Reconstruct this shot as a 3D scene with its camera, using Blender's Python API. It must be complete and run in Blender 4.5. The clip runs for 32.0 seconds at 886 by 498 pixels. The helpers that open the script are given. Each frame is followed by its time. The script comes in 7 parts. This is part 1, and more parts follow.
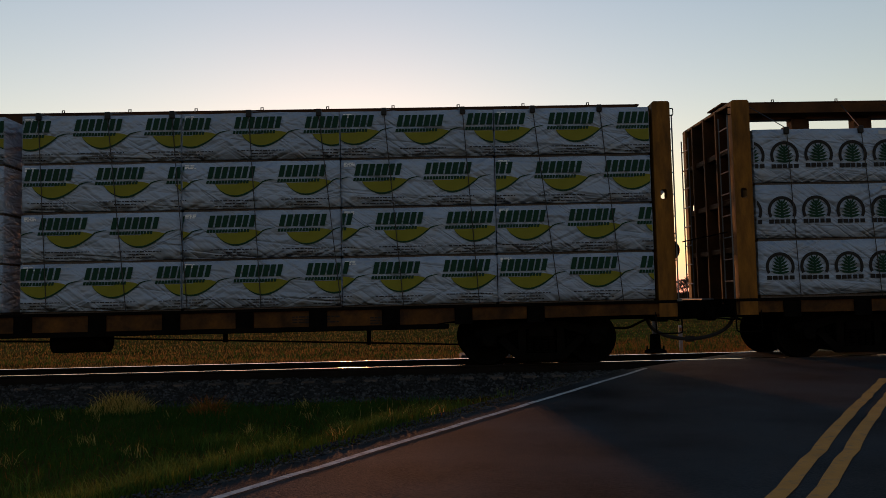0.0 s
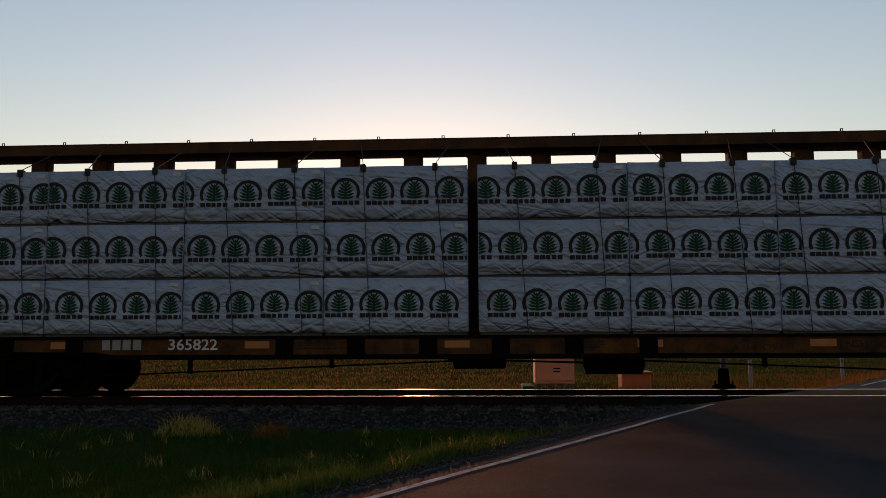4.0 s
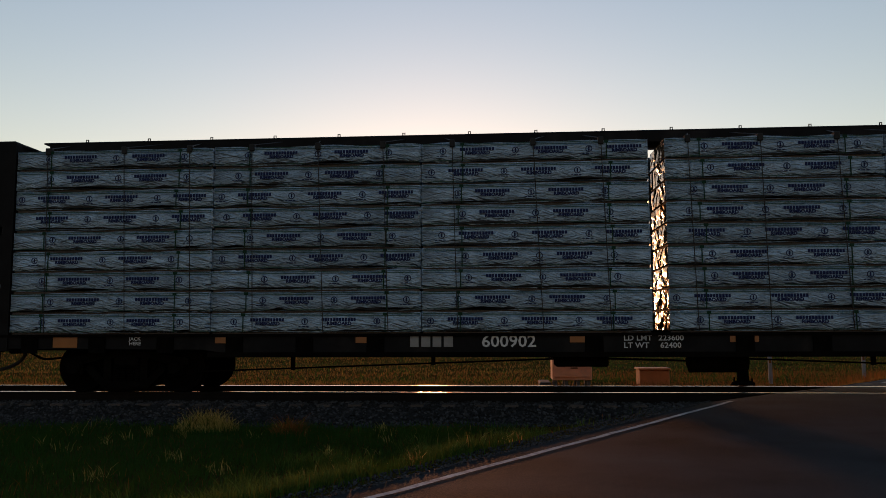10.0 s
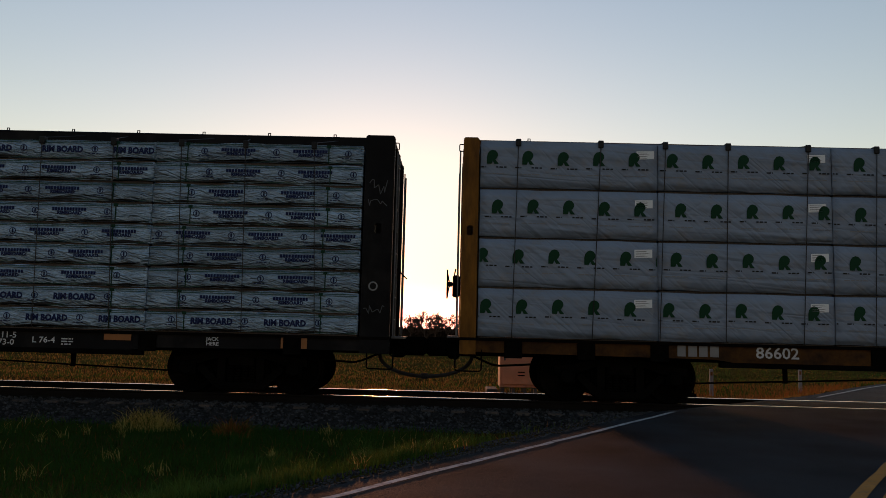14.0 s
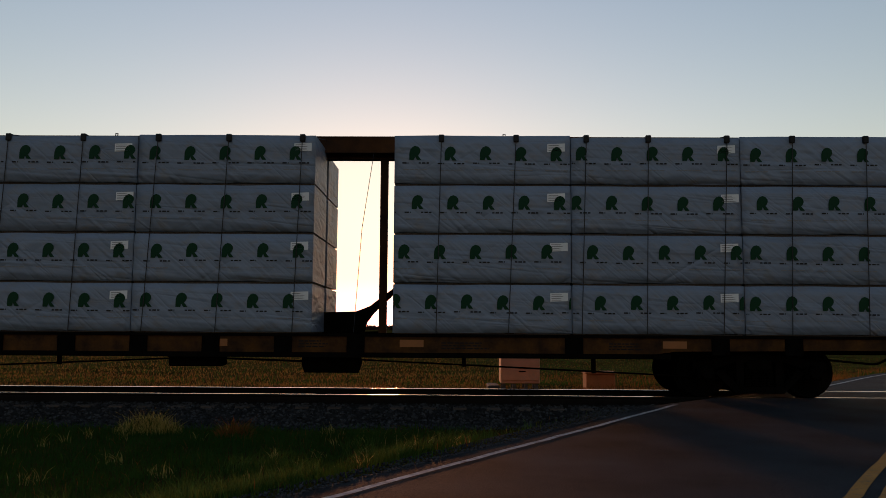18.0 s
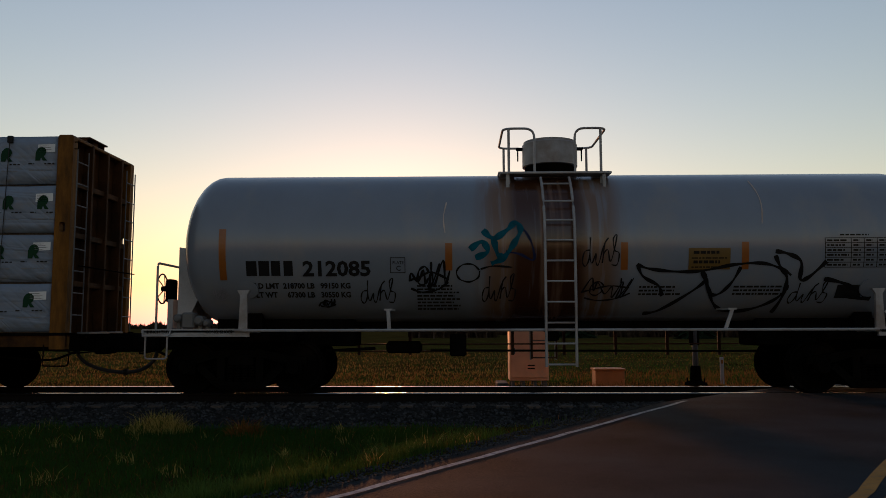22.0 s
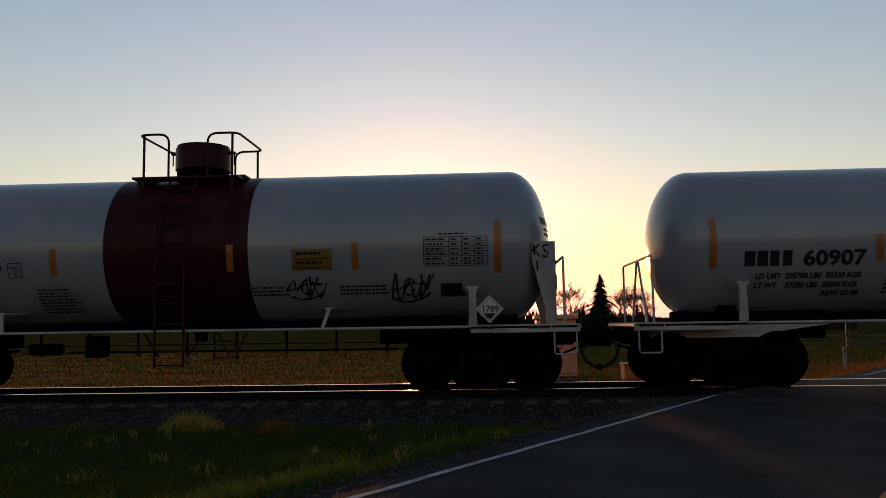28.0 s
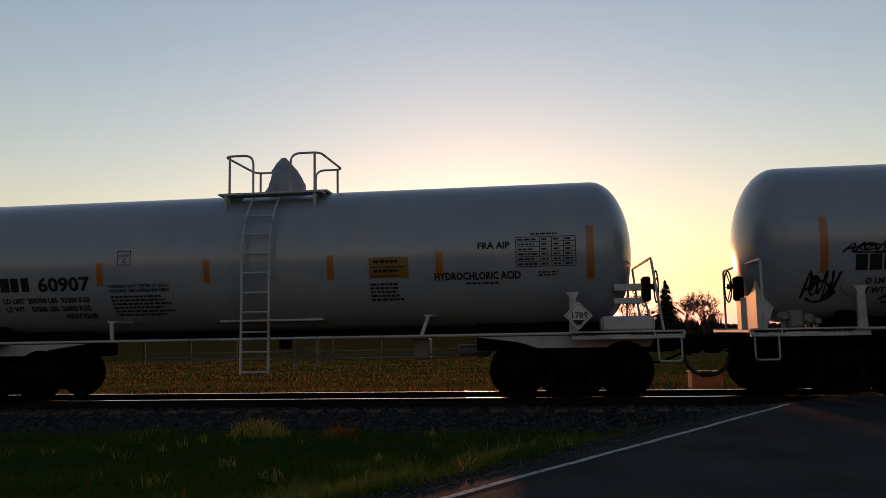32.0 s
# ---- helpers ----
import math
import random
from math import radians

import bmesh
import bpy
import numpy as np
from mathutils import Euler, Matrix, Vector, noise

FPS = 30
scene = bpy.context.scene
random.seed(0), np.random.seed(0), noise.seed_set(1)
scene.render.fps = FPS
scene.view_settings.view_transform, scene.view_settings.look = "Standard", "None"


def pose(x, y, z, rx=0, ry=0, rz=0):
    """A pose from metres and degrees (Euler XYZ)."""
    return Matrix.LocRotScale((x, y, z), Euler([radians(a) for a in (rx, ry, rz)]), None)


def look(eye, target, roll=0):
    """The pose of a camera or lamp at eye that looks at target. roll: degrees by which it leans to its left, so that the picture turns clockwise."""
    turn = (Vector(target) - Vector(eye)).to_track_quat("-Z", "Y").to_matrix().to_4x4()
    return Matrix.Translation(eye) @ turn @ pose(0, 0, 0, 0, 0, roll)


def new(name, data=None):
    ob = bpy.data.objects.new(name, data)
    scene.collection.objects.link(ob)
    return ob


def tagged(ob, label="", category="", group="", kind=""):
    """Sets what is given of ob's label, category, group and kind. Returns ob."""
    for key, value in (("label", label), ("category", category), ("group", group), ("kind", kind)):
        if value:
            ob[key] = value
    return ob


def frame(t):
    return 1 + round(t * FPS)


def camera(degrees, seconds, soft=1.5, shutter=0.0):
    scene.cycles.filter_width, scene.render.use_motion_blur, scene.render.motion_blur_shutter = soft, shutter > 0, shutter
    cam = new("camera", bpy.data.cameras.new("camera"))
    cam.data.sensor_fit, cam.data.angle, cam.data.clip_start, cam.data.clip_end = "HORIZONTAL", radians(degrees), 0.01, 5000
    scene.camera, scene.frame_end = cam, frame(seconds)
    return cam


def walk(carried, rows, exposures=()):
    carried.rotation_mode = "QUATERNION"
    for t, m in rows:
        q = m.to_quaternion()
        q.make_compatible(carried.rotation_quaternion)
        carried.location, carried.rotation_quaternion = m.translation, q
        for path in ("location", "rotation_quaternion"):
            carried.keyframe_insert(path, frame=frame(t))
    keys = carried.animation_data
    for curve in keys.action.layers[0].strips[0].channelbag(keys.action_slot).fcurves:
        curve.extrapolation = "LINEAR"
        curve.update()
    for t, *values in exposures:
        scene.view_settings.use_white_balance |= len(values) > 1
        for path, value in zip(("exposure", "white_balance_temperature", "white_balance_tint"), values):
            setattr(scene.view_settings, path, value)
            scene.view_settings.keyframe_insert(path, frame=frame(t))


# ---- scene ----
EARLY, LATE = (0.88, 4650, 18), (0.68, 4600, 18)      # the camera closes a little once more sky shows
EYE = (0.0, 0.0, 1.143)


def aim(yaw, pitch, roll):
    y, p = radians(yaw), radians(pitch)
    way = Vector((-math.sin(y) * math.cos(p), math.cos(y) * math.cos(p), math.sin(p)))
    return look(EYE, Vector(EYE) + way, roll)

cam = camera(58.6, 32.0, soft=0.8)
walk(cam, [
    (0.0, aim(-1.50, 3.70, -1.25)), (0.5, aim(-0.37, 4.28, -1.49)), (1.0, aim(0.30, 5.32, -1.58)),
    (1.5, aim(0.78, 5.92, -1.61)), (2.0, aim(1.33, 6.00, -1.38)), (2.5, aim(1.99, 5.97, -0.98)),
    (3.0, aim(2.53, 5.87, -0.59)), (3.5, aim(2.81, 5.88, -0.42)), (5.5, aim(3.63, 5.82, -0.41)),
    (6.0, aim(3.55, 5.89, -0.93)), (6.5, aim(3.76, 5.85, -0.35)), (7.0, aim(3.71, 5.80, -0.35)),
    (7.5, aim(3.86, 5.74, -0.24)), (8.0, aim(4.03, 5.63, -0.44)), (8.5, aim(4.30, 5.70, -0.10)),
    (9.0, aim(4.35, 5.65, -0.18)), (9.5, aim(4.25, 5.62, -0.35)), (10.0, aim(4.24, 5.60, -0.23)),
    (10.5, aim(3.54, 5.52, 0.24)), (11.0, aim(2.71, 5.50, 0.74)), (11.5, aim(2.12, 5.56, 1.25)),
    (12.0, aim(1.92, 5.63, 1.88)), (12.5, aim(1.25, 5.76, 1.94)), (13.0, aim(1.00, 5.82, 1.88)),
    (13.5, aim(0.88, 5.90, 1.65)), (14.0, aim(0.75, 5.98, 1.40)), (14.5, aim(0.42, 6.01, 1.11)),
    (15.0, aim(0.14, 6.03, 0.99)), (15.5, aim(0.01, 6.04, 1.04)), (17.5, aim(0.65, 5.83, 0.35)),
    (18.0, aim(0.66, 5.79, 0.34)), (18.5, aim(0.75, 5.67, 0.33)), (19.0, aim(0.77, 5.63, 0.50)),
    (19.5, aim(0.83, 5.65, 0.35)), (20.0, aim(0.71, 5.76, -0.21)), (20.5, aim(1.03, 5.64, 0.10)),
    (21.0, aim(0.80, 5.69, -0.33)), (21.5, aim(1.09, 5.64, -0.21)), (22.0, aim(1.23, 5.64, -0.13)),
    (22.5, aim(1.26, 5.64, -0.30)), (23.0, aim(1.48, 5.61, -0.40)), (23.5, aim(1.55, 5.59, -0.38)),
    (24.0, aim(1.69, 5.56, -0.37)), (24.5, aim(1.82, 5.54, -0.46)), (25.0, aim(2.18, 5.54, -0.59)),
    (25.5, aim(2.50, 5.50, -0.77)), (27.5, aim(3.09, 5.40, -0.67)), (28.0, aim(3.12, 5.43, -0.88)),
    (28.5, aim(3.31, 5.42, -0.60)), (29.0, aim(3.73, 5.53, -0.58)), (29.5, aim(4.44, 5.71, -0.71)),
    (30.0, aim(5.23, 5.92, -1.21)), (30.5, aim(6.25, 6.02, -1.21)), (31.0, aim(6.91, 6.13, -1.15)),
    (31.5, aim(7.34, 6.12, -1.19)), (32.0, aim(7.57, 6.04, -1.04)),
], exposures=[(0.0, *EARLY), (14.5, *EARLY), (20.0, *LATE), (32.0, *LATE)])
# how far the train has rolled, in seconds and metres
ROLLED = [
    (0, 0.00), (1, -4.08), (2, -8.03), (3, -11.91), (3.5, -13.84), (5.5, -21.56), (6, -23.49), (7, -27.31),
    (8, -31.10), (9, -34.88), (10, -38.55), (11, -42.43), (12, -46.14), (13, -49.98), (14, -53.72), (15, -57.44),
    (15.5, -59.31), (17.5, -66.73), (18, -68.57), (19, -72.25), (20, -75.90), (21, -79.66), (22, -83.42), (23, -87.22),
    (24, -90.92), (25, -94.61), (25.5, -96.45), (27.5, -103.71), (28, -105.62), (29, -109.31), (30, -112.96), (31, -116.65), (31.5, -118.52),
    (32, -120.25),
]
TRACK_Y = 14.7
TRAIN = []     # (object, x at the start, y, z): everything that rolls with the train
WHEELS = []    # wheelsets, with their place on the truck

# ---- light: low evening sun behind the train, clear sky ----
SUN_AZ, SUN_EL = -5.0, 2.4      # degrees from +y towards +x, and above the horizon
sky = bpy.data.worlds.new("sky")
scene.world = sky
sky.use_nodes = True
nt = sky.node_tree
nt.nodes.clear()
tex = nt.nodes.new("ShaderNodeTexSky")
tex.sky_type = "NISHITA"
tex.sun_disc = False
tex.sun_elevation = radians(SUN_EL)
tex.sun_rotation = radians(SUN_AZ)
tex.altitude = 60
tex.air_density, tex.dust_density, tex.ozone_density = 1.55, 0.35, 0.6
bg = nt.nodes.new("ShaderNodeBackground")
bg.inputs["Strength"].default_value = 0.15
wo = nt.nodes.new("ShaderNodeOutputWorld")
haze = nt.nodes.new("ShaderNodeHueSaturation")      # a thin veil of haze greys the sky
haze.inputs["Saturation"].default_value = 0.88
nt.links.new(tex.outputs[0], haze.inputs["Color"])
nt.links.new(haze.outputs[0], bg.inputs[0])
nt.links.new(bg.outputs[0], wo.inputs[0])

sun_data = bpy.data.lights.new("sun", "SUN")
sun_data.energy = 0.68
sun_data.angle = radians(2.4)      # widened by the haze
sun_data.color = (1.0, 0.31, 0.055)
sun = new("sun", sun_data)
a, e = radians(SUN_AZ), radians(SUN_EL)
to_sun = Vector((math.sin(a) * math.cos(e), math.cos(a) * math.cos(e), math.sin(e)))
sun.matrix_world = look(Vector((0, 0, 30)) + to_sun * 60, Vector((0, 0, 30)))


# ---- materials ----
def mat(name, col, rough=0.6, metal=0.0, var=0.2, scale=3.0, bump=0.15, bscale=40.0, dirt=None, dirt_amount=0.5,
        dirt_scale=1.2, stretch=(1, 1, 1), spec=0.5, per_object=0.0, island=0.0, dist=0.01):
    m = bpy.data.materials.new(name)
    m.use_nodes = True
    t = m.node_tree
    p = t.nodes["Principled BSDF"]
    p.inputs["Roughness"].default_value = rough
    p.inputs["Metallic"].default_value = metal
    p.inputs["Specular IOR Level"].default_value = spec
    co = t.nodes.new("ShaderNodeTexCoord")
    mp = t.nodes.new("ShaderNodeMapping")
    mp.inputs["Scale"].default_value = stretch
    t.links.new(co.outputs["Object"], mp.inputs["Vector"])
    n1 = t.nodes.new("ShaderNodeTexNoise")
    n1.inputs["Scale"].default_value, n1.inputs["Detail"].default_value = scale, 6
    n2 = t.nodes.new("ShaderNodeTexNoise")
    n2.inputs["Scale"].default_value, n2.inputs["Detail"].default_value = bscale, 4
    for n in (n1, n2):
        t.links.new(mp.outputs[0], n.inputs["Vector"])
    ramp = t.nodes.new("ShaderNodeMapRange")
    ramp.inputs["From Min"].default_value, ramp.inputs["From Max"].default_value = 0.3, 0.7
    t.links.new(n1.outputs["Fac"], ramp.inputs["Value"])
    mix = t.nodes.new("ShaderNodeMix")
    mix.data_type = "RGBA"
    mix.inputs["A"].default_value = (*[c * (1 - var) for c in col], 1)
    mix.inputs["B"].default_value = (*[min(1, c * (1 + var)) for c in col], 1)
    t.links.new(ramp.outputs[0], mix.inputs["Factor"])
    out = mix.outputs["Result"]
    fine = t.nodes.new("ShaderNodeMix")
    fine.data_type, fine.blend_type = "RGBA", "MULTIPLY"
    fine.inputs["Factor"].default_value = min(1.0, var)
    grey = t.nodes.new("ShaderNodeMapRange")
    grey.inputs["From Min"].default_value, grey.inputs["From Max"].default_value = 0.25, 0.65
    grey.inputs["To Min"].default_value, grey.inputs["To Max"].default_value = 0.55, 1.15
    t.links.new(n2.outputs["Fac"], grey.inputs["Value"])
    t.links.new(out, fine.inputs["A"])
    t.links.new(grey.outputs[0], fine.inputs["B"])
    out = fine.outputs["Result"]
    if dirt:
        n3 = t.nodes.new("ShaderNodeTexNoise")
        n3.inputs["Scale"].default_value, n3.inputs["Detail"].default_value = dirt_scale, 8
        n3.inputs["Roughness"].default_value = 0.65
        t.links.new(mp.outputs[0], n3.inputs["Vector"])
        r3 = t.nodes.new("ShaderNodeMapRange")
        r3.inputs["From Min"].default_value, r3.inputs["From Max"].default_value = 0.62 - 0.3 * dirt_amount, 0.75
        t.links.new(n3.outputs["Fac"], r3.inputs["Value"])
        d = t.nodes.new("ShaderNodeMix")
        d.data_type = "RGBA"
        d.inputs["B"].default_value = (*dirt, 1)
        t.links.new(r3.outputs[0], d.inputs["Factor"])
        t.links.new(out, d.inputs["A"])
        out = d.outputs["Result"]
    if per_object or island:
        if island:
            src = t.nodes.new("ShaderNodeNewGeometry").outputs["Random Per Island"]
        else:
            src = t.nodes.new("ShaderNodeObjectInfo").outputs["Random"]
        amount = per_object or island
        r4 = t.nodes.new("ShaderNodeMapRange")
        r4.inputs["To Min"].default_value, r4.inputs["To Max"].default_value = 1 - amount, 1 + amount
        t.links.new(src, r4.inputs["Value"])
        v = t.nodes.new("ShaderNodeMix")
        v.data_type, v.blend_type = "RGBA", "MULTIPLY"
        v.inputs["Factor"].default_value = 1.0
        t.links.new(out, v.inputs["A"])
        t.links.new(r4.outputs[0], v.inputs["B"])
        out = v.outputs["Result"]
    t.links.new(out, p.inputs["Base Color"])
    if bump:
        b = t.nodes.new("ShaderNodeBump")
        b.inputs["Strength"].default_value, b.inputs["Distance"].default_value = bump, dist
        t.links.new(n2.outputs["Fac"], b.inputs["Height"])
        t.links.new(b.outputs[0], p.inputs["Normal"])
    return m


M = {}
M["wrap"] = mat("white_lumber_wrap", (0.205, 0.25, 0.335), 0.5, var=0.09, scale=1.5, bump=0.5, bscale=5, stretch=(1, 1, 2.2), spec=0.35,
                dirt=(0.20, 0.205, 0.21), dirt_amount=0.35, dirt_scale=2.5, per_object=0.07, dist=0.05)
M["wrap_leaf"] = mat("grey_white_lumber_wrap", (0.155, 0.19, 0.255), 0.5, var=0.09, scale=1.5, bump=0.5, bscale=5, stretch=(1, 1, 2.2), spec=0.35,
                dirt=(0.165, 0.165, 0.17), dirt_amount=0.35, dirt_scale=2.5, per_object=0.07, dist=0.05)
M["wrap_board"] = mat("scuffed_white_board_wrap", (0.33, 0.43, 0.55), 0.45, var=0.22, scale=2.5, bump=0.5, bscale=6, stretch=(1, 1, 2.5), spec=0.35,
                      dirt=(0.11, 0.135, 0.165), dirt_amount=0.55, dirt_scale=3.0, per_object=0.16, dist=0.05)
M["wrap_clear"] = mat("clear_crinkled_wrap", (0.09, 0.058, 0.030), 0.2, var=0.5, scale=3, bump=0.9, bscale=7, dist=0.06)
M["yellow"] = mat("weathered_yellow_car_paint", (0.155, 0.070, 0.005), 0.6, var=0.25, bump=0.1, bscale=25, dirt=(0.022, 0.012, 0.006), dirt_amount=0.9, dirt_scale=2.2, stretch=(2, 2, 0.5), spec=0.08)
M["yellow_chord"] = mat("dark_brown_chord_paint", (0.050, 0.022, 0.006), 0.7, var=0.4, bump=0.1, bscale=25, dirt=(0.015, 0.009, 0.006), dirt_amount=0.7, spec=0.08)
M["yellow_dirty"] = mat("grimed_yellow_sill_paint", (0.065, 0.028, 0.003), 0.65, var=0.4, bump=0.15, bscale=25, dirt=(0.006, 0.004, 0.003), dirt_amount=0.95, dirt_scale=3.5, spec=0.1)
M["black_car"] = mat("black_car_paint", (0.006, 0.006, 0.0065), 0.6, var=0.3, bump=0.08, dirt=(0.018, 0.016, 0.015), dirt_amount=0.3, spec=0.06)
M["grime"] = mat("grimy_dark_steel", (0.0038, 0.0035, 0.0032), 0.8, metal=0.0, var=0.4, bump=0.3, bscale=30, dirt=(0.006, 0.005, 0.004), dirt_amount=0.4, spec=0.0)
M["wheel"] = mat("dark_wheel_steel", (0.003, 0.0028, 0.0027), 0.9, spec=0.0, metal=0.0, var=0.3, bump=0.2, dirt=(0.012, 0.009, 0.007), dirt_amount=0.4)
M["rail_head"] = mat("polished_rail_head", (0.62, 0.60, 0.57), 0.15, metal=1.0, var=0.05, bump=0.03, bscale=6, stretch=(0.1, 6, 1))
M["rail_web"] = mat("rusty_rail_web", (0.006, 0.005, 0.0045), 0.9, metal=0.0, var=0.3, bump=0.3, spec=0.1)
M["tie"] = mat("creosoted_timber", (0.045, 0.035, 0.028), 0.85, var=0.4, bump=0.6, bscale=30, stretch=(6, 1, 6), per_object=0.3)
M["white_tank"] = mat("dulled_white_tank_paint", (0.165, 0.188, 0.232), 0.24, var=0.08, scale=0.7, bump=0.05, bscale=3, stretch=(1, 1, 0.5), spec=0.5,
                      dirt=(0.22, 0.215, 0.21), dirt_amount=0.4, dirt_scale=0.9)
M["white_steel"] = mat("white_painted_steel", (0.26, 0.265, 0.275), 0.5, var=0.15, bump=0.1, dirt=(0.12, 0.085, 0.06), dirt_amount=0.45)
M["maroon"] = mat("dark_maroon_band_paint", (0.024, 0.0032, 0.006), 0.33, var=0.25, bump=0.05, bscale=3, dirt=(0.03, 0.01, 0.012), dirt_amount=0.3, spec=0.08)
M["rail_rust"] = mat("dark_brown_rail_paint", (0.060, 0.030, 0.018), 0.7, var=0.4, bump=0.1, dirt=(0.02, 0.012, 0.008), dirt_amount=0.5, spec=0.2)
M["rust_pale"] = mat("pale_rust_run", (0.40, 0.33, 0.27), 0.55, var=0.35, scale=3, bump=0.05, stretch=(6, 1, 0.3))
M["orange"] = mat("orange_reflector_tape", (0.20, 0.068, 0.003), 0.35, var=0.15, bump=0.02)
M["yellow_sign"] = mat("yellow_placard", (0.11, 0.066, 0.005), 0.45, var=0.15, bump=0.02)
M["ink_black"] = mat("black_lettering", (0.012, 0.012, 0.013), 0.5, var=0.1, bump=0, spec=0.08)
M["ink_white"] = mat("white_lettering", (0.40, 0.40, 0.40), 0.5, var=0.15, bump=0)
M["ink_faint"] = mat("faint_grey_chalk", (0.06, 0.06, 0.06), 0.7, var=0.3, bump=0)
M["ink_grey"] = mat("faded_grey_lettering", (0.15, 0.15, 0.15), 0.55, var=0.15, bump=0)
M["ink_green"] = mat("dark_green_print", (0.006, 0.028, 0.016), 0.5, var=0.1, bump=0, spec=0.08)
M["ink_leaf"] = mat("green_print", (0.007, 0.034, 0.014), 0.5, var=0.1, bump=0, spec=0.08)
M["ink_lime"] = mat("yellow_green_print", (0.14, 0.14, 0.008), 0.5, var=0.1, bump=0, spec=0.08)
M["ink_blue"] = mat("navy_print", (0.01, 0.016, 0.062), 0.5, var=0.1, bump=0, spec=0.08)
M["ink_pale"] = mat("green_print_and_fold_line", (0.022, 0.06, 0.036), 0.5, var=0.1, bump=0, spec=0.08)
M["placard"] = mat("dull_white_placard", (0.34, 0.34, 0.34), 0.5, var=0.15, bump=0)
M["label_dim"] = mat("thin_paper_label_under_wrap", (0.31, 0.33, 0.36), 0.6, var=0.1, bump=0)
M["label"] = mat("white_paper_label", (0.6, 0.62, 0.63), 0.6, var=0.05, bump=0)
M["cable"] = mat("dark_steel_cable", (0.03, 0.03, 0.032), 0.5, metal=0.4, var=0.2, bump=0.1, spec=0.08)
M["graffiti"] = mat("black_spray_paint", (0.008, 0.008, 0.009), 0.45, var=0.2, bump=0, spec=0.08)
M["graffiti_blue"] = mat("teal_spray_paint", (0.006, 0.065, 0.1), 0.45, var=0.3, scale=6, bump=0, spec=0.08)
M["graffiti_navy"] = mat("navy_spray_paint", (0.010, 0.014, 0.045), 0.45, var=0.2, bump=0, spec=0.08)
M["graffiti_pale"] = mat("thin_faded_marker", (0.20, 0.20, 0.24), 0.5, var=0.2, bump=0)
M["rubber"] = mat("black_rubber_and_fold_shade", (0.02, 0.02, 0.02), 0.6, var=0.2, bump=0.1, spec=0.08)
M["asphalt"] = mat("worn_asphalt", (0.0125, 0.0165, 0.021), 0.85, spec=0.12, var=0.75, scale=0.8, bump=1.0, bscale=55, dirt=(0.022, 0.024, 0.027), dirt_amount=0.4, dirt_scale=0.5, dist=0.014)
M["paint_white"] = mat("worn_white_road_paint", (0.36, 0.37, 0.38), 0.8, spec=0.15, var=0.15, bump=0.4, bscale=120, dirt=(0.06, 0.06, 0.06), dirt_amount=0.6, dirt_scale=11, dist=0.004)
M["paint_yellow"] = mat("worn_yellow_road_paint", (0.34, 0.17, 0.03), 0.8, spec=0.15, var=0.15, bump=0.4, bscale=120, dirt=(0.12, 0.09, 0.06), dirt_amount=0.42, dirt_scale=12, dist=0.004)
M["ballast"] = mat("grey_ballast_stone", (0.033, 0.034, 0.036), 0.9, var=0.3, bump=0.4, bscale=60, island=0.75, spec=0.1)
M["ballast_bed"] = mat("dusty_ballast_bed", (0.018, 0.018, 0.018), 0.95, var=0.5, scale=9, bump=1.0, bscale=25, dist=0.05, spec=0.1)
M["soil"] = mat("spring_field_soil_and_stubble", (0.044, 0.037, 0.009), 0.95, var=0.5, scale=0.35, bump=0.8, bscale=6,
                dirt=(0.060, 0.032, 0.008), dirt_amount=0.5, dirt_scale=0.15, dist=0.08, spec=0.0)
M["grass"] = mat("green_grass_blades", (0.008, 0.032, 0.005), 0.75, var=0.3, bump=0, island=0.7, spec=0.05)
M["dry_grass"] = mat("dry_straw_blades", (0.12, 0.055, 0.012), 0.75, var=0.3, bump=0, island=0.7, spec=0.05)
M["stubble"] = mat("golden_stubble", (0.15, 0.075, 0.016), 0.8, var=0.3, bump=0, island=0.8, spec=0.05)
M["edge_grass"] = mat("fresh_roadside_grass", (0.030, 0.068, 0.010), 0.7, var=0.3, bump=0, island=0.7, spec=0.1)
M["tuft"] = mat("yellowing_tuft_blades", (0.36, 0.30, 0.07), 0.7, var=0.3, bump=0, island=0.5, spec=0.15)
M["cabinet"] = mat("pale_painted_metal_cabinet", (0.85, 0.37, 0.17), 0.5, var=0.08, bump=0.05, dirt=(0.55, 0.34, 0.24), dirt_amount=0.2)
M["galv"] = mat("galvanised_steel", (0.10, 0.10, 0.10), 0.6, metal=0.3, var=0.15, bump=0.1)
M["wood_box"] = mat("weathered_tan_box", (0.55, 0.17, 0.03), 0.7, var=0.15, bump=0.2)
M["bark"] = mat("grey_brown_bark", (0.07, 0.05, 0.035), 0.9, var=0.3, bump=0.4, spec=0.0)
M["needles"] = mat("dark_spruce_needles", (0.014, 0.024, 0.012), 0.8, var=0.4, bump=0, island=0.4, spec=0.0)
M["hedge"] = mat("leafless_brush", (0.028, 0.019, 0.012), 0.9, var=0.4, bump=0, island=0.5, spec=0.0)
M["reflector_post"] = mat("white_plastic_post", (0.30, 0.28, 0.26), 0.5, var=0.05, bump=0)
M["bag"] = mat("grey_crinkled_sheet", (0.17, 0.185, 0.22), 0.5, var=0.15, bump=0.8, bscale=9, dist=0.05)


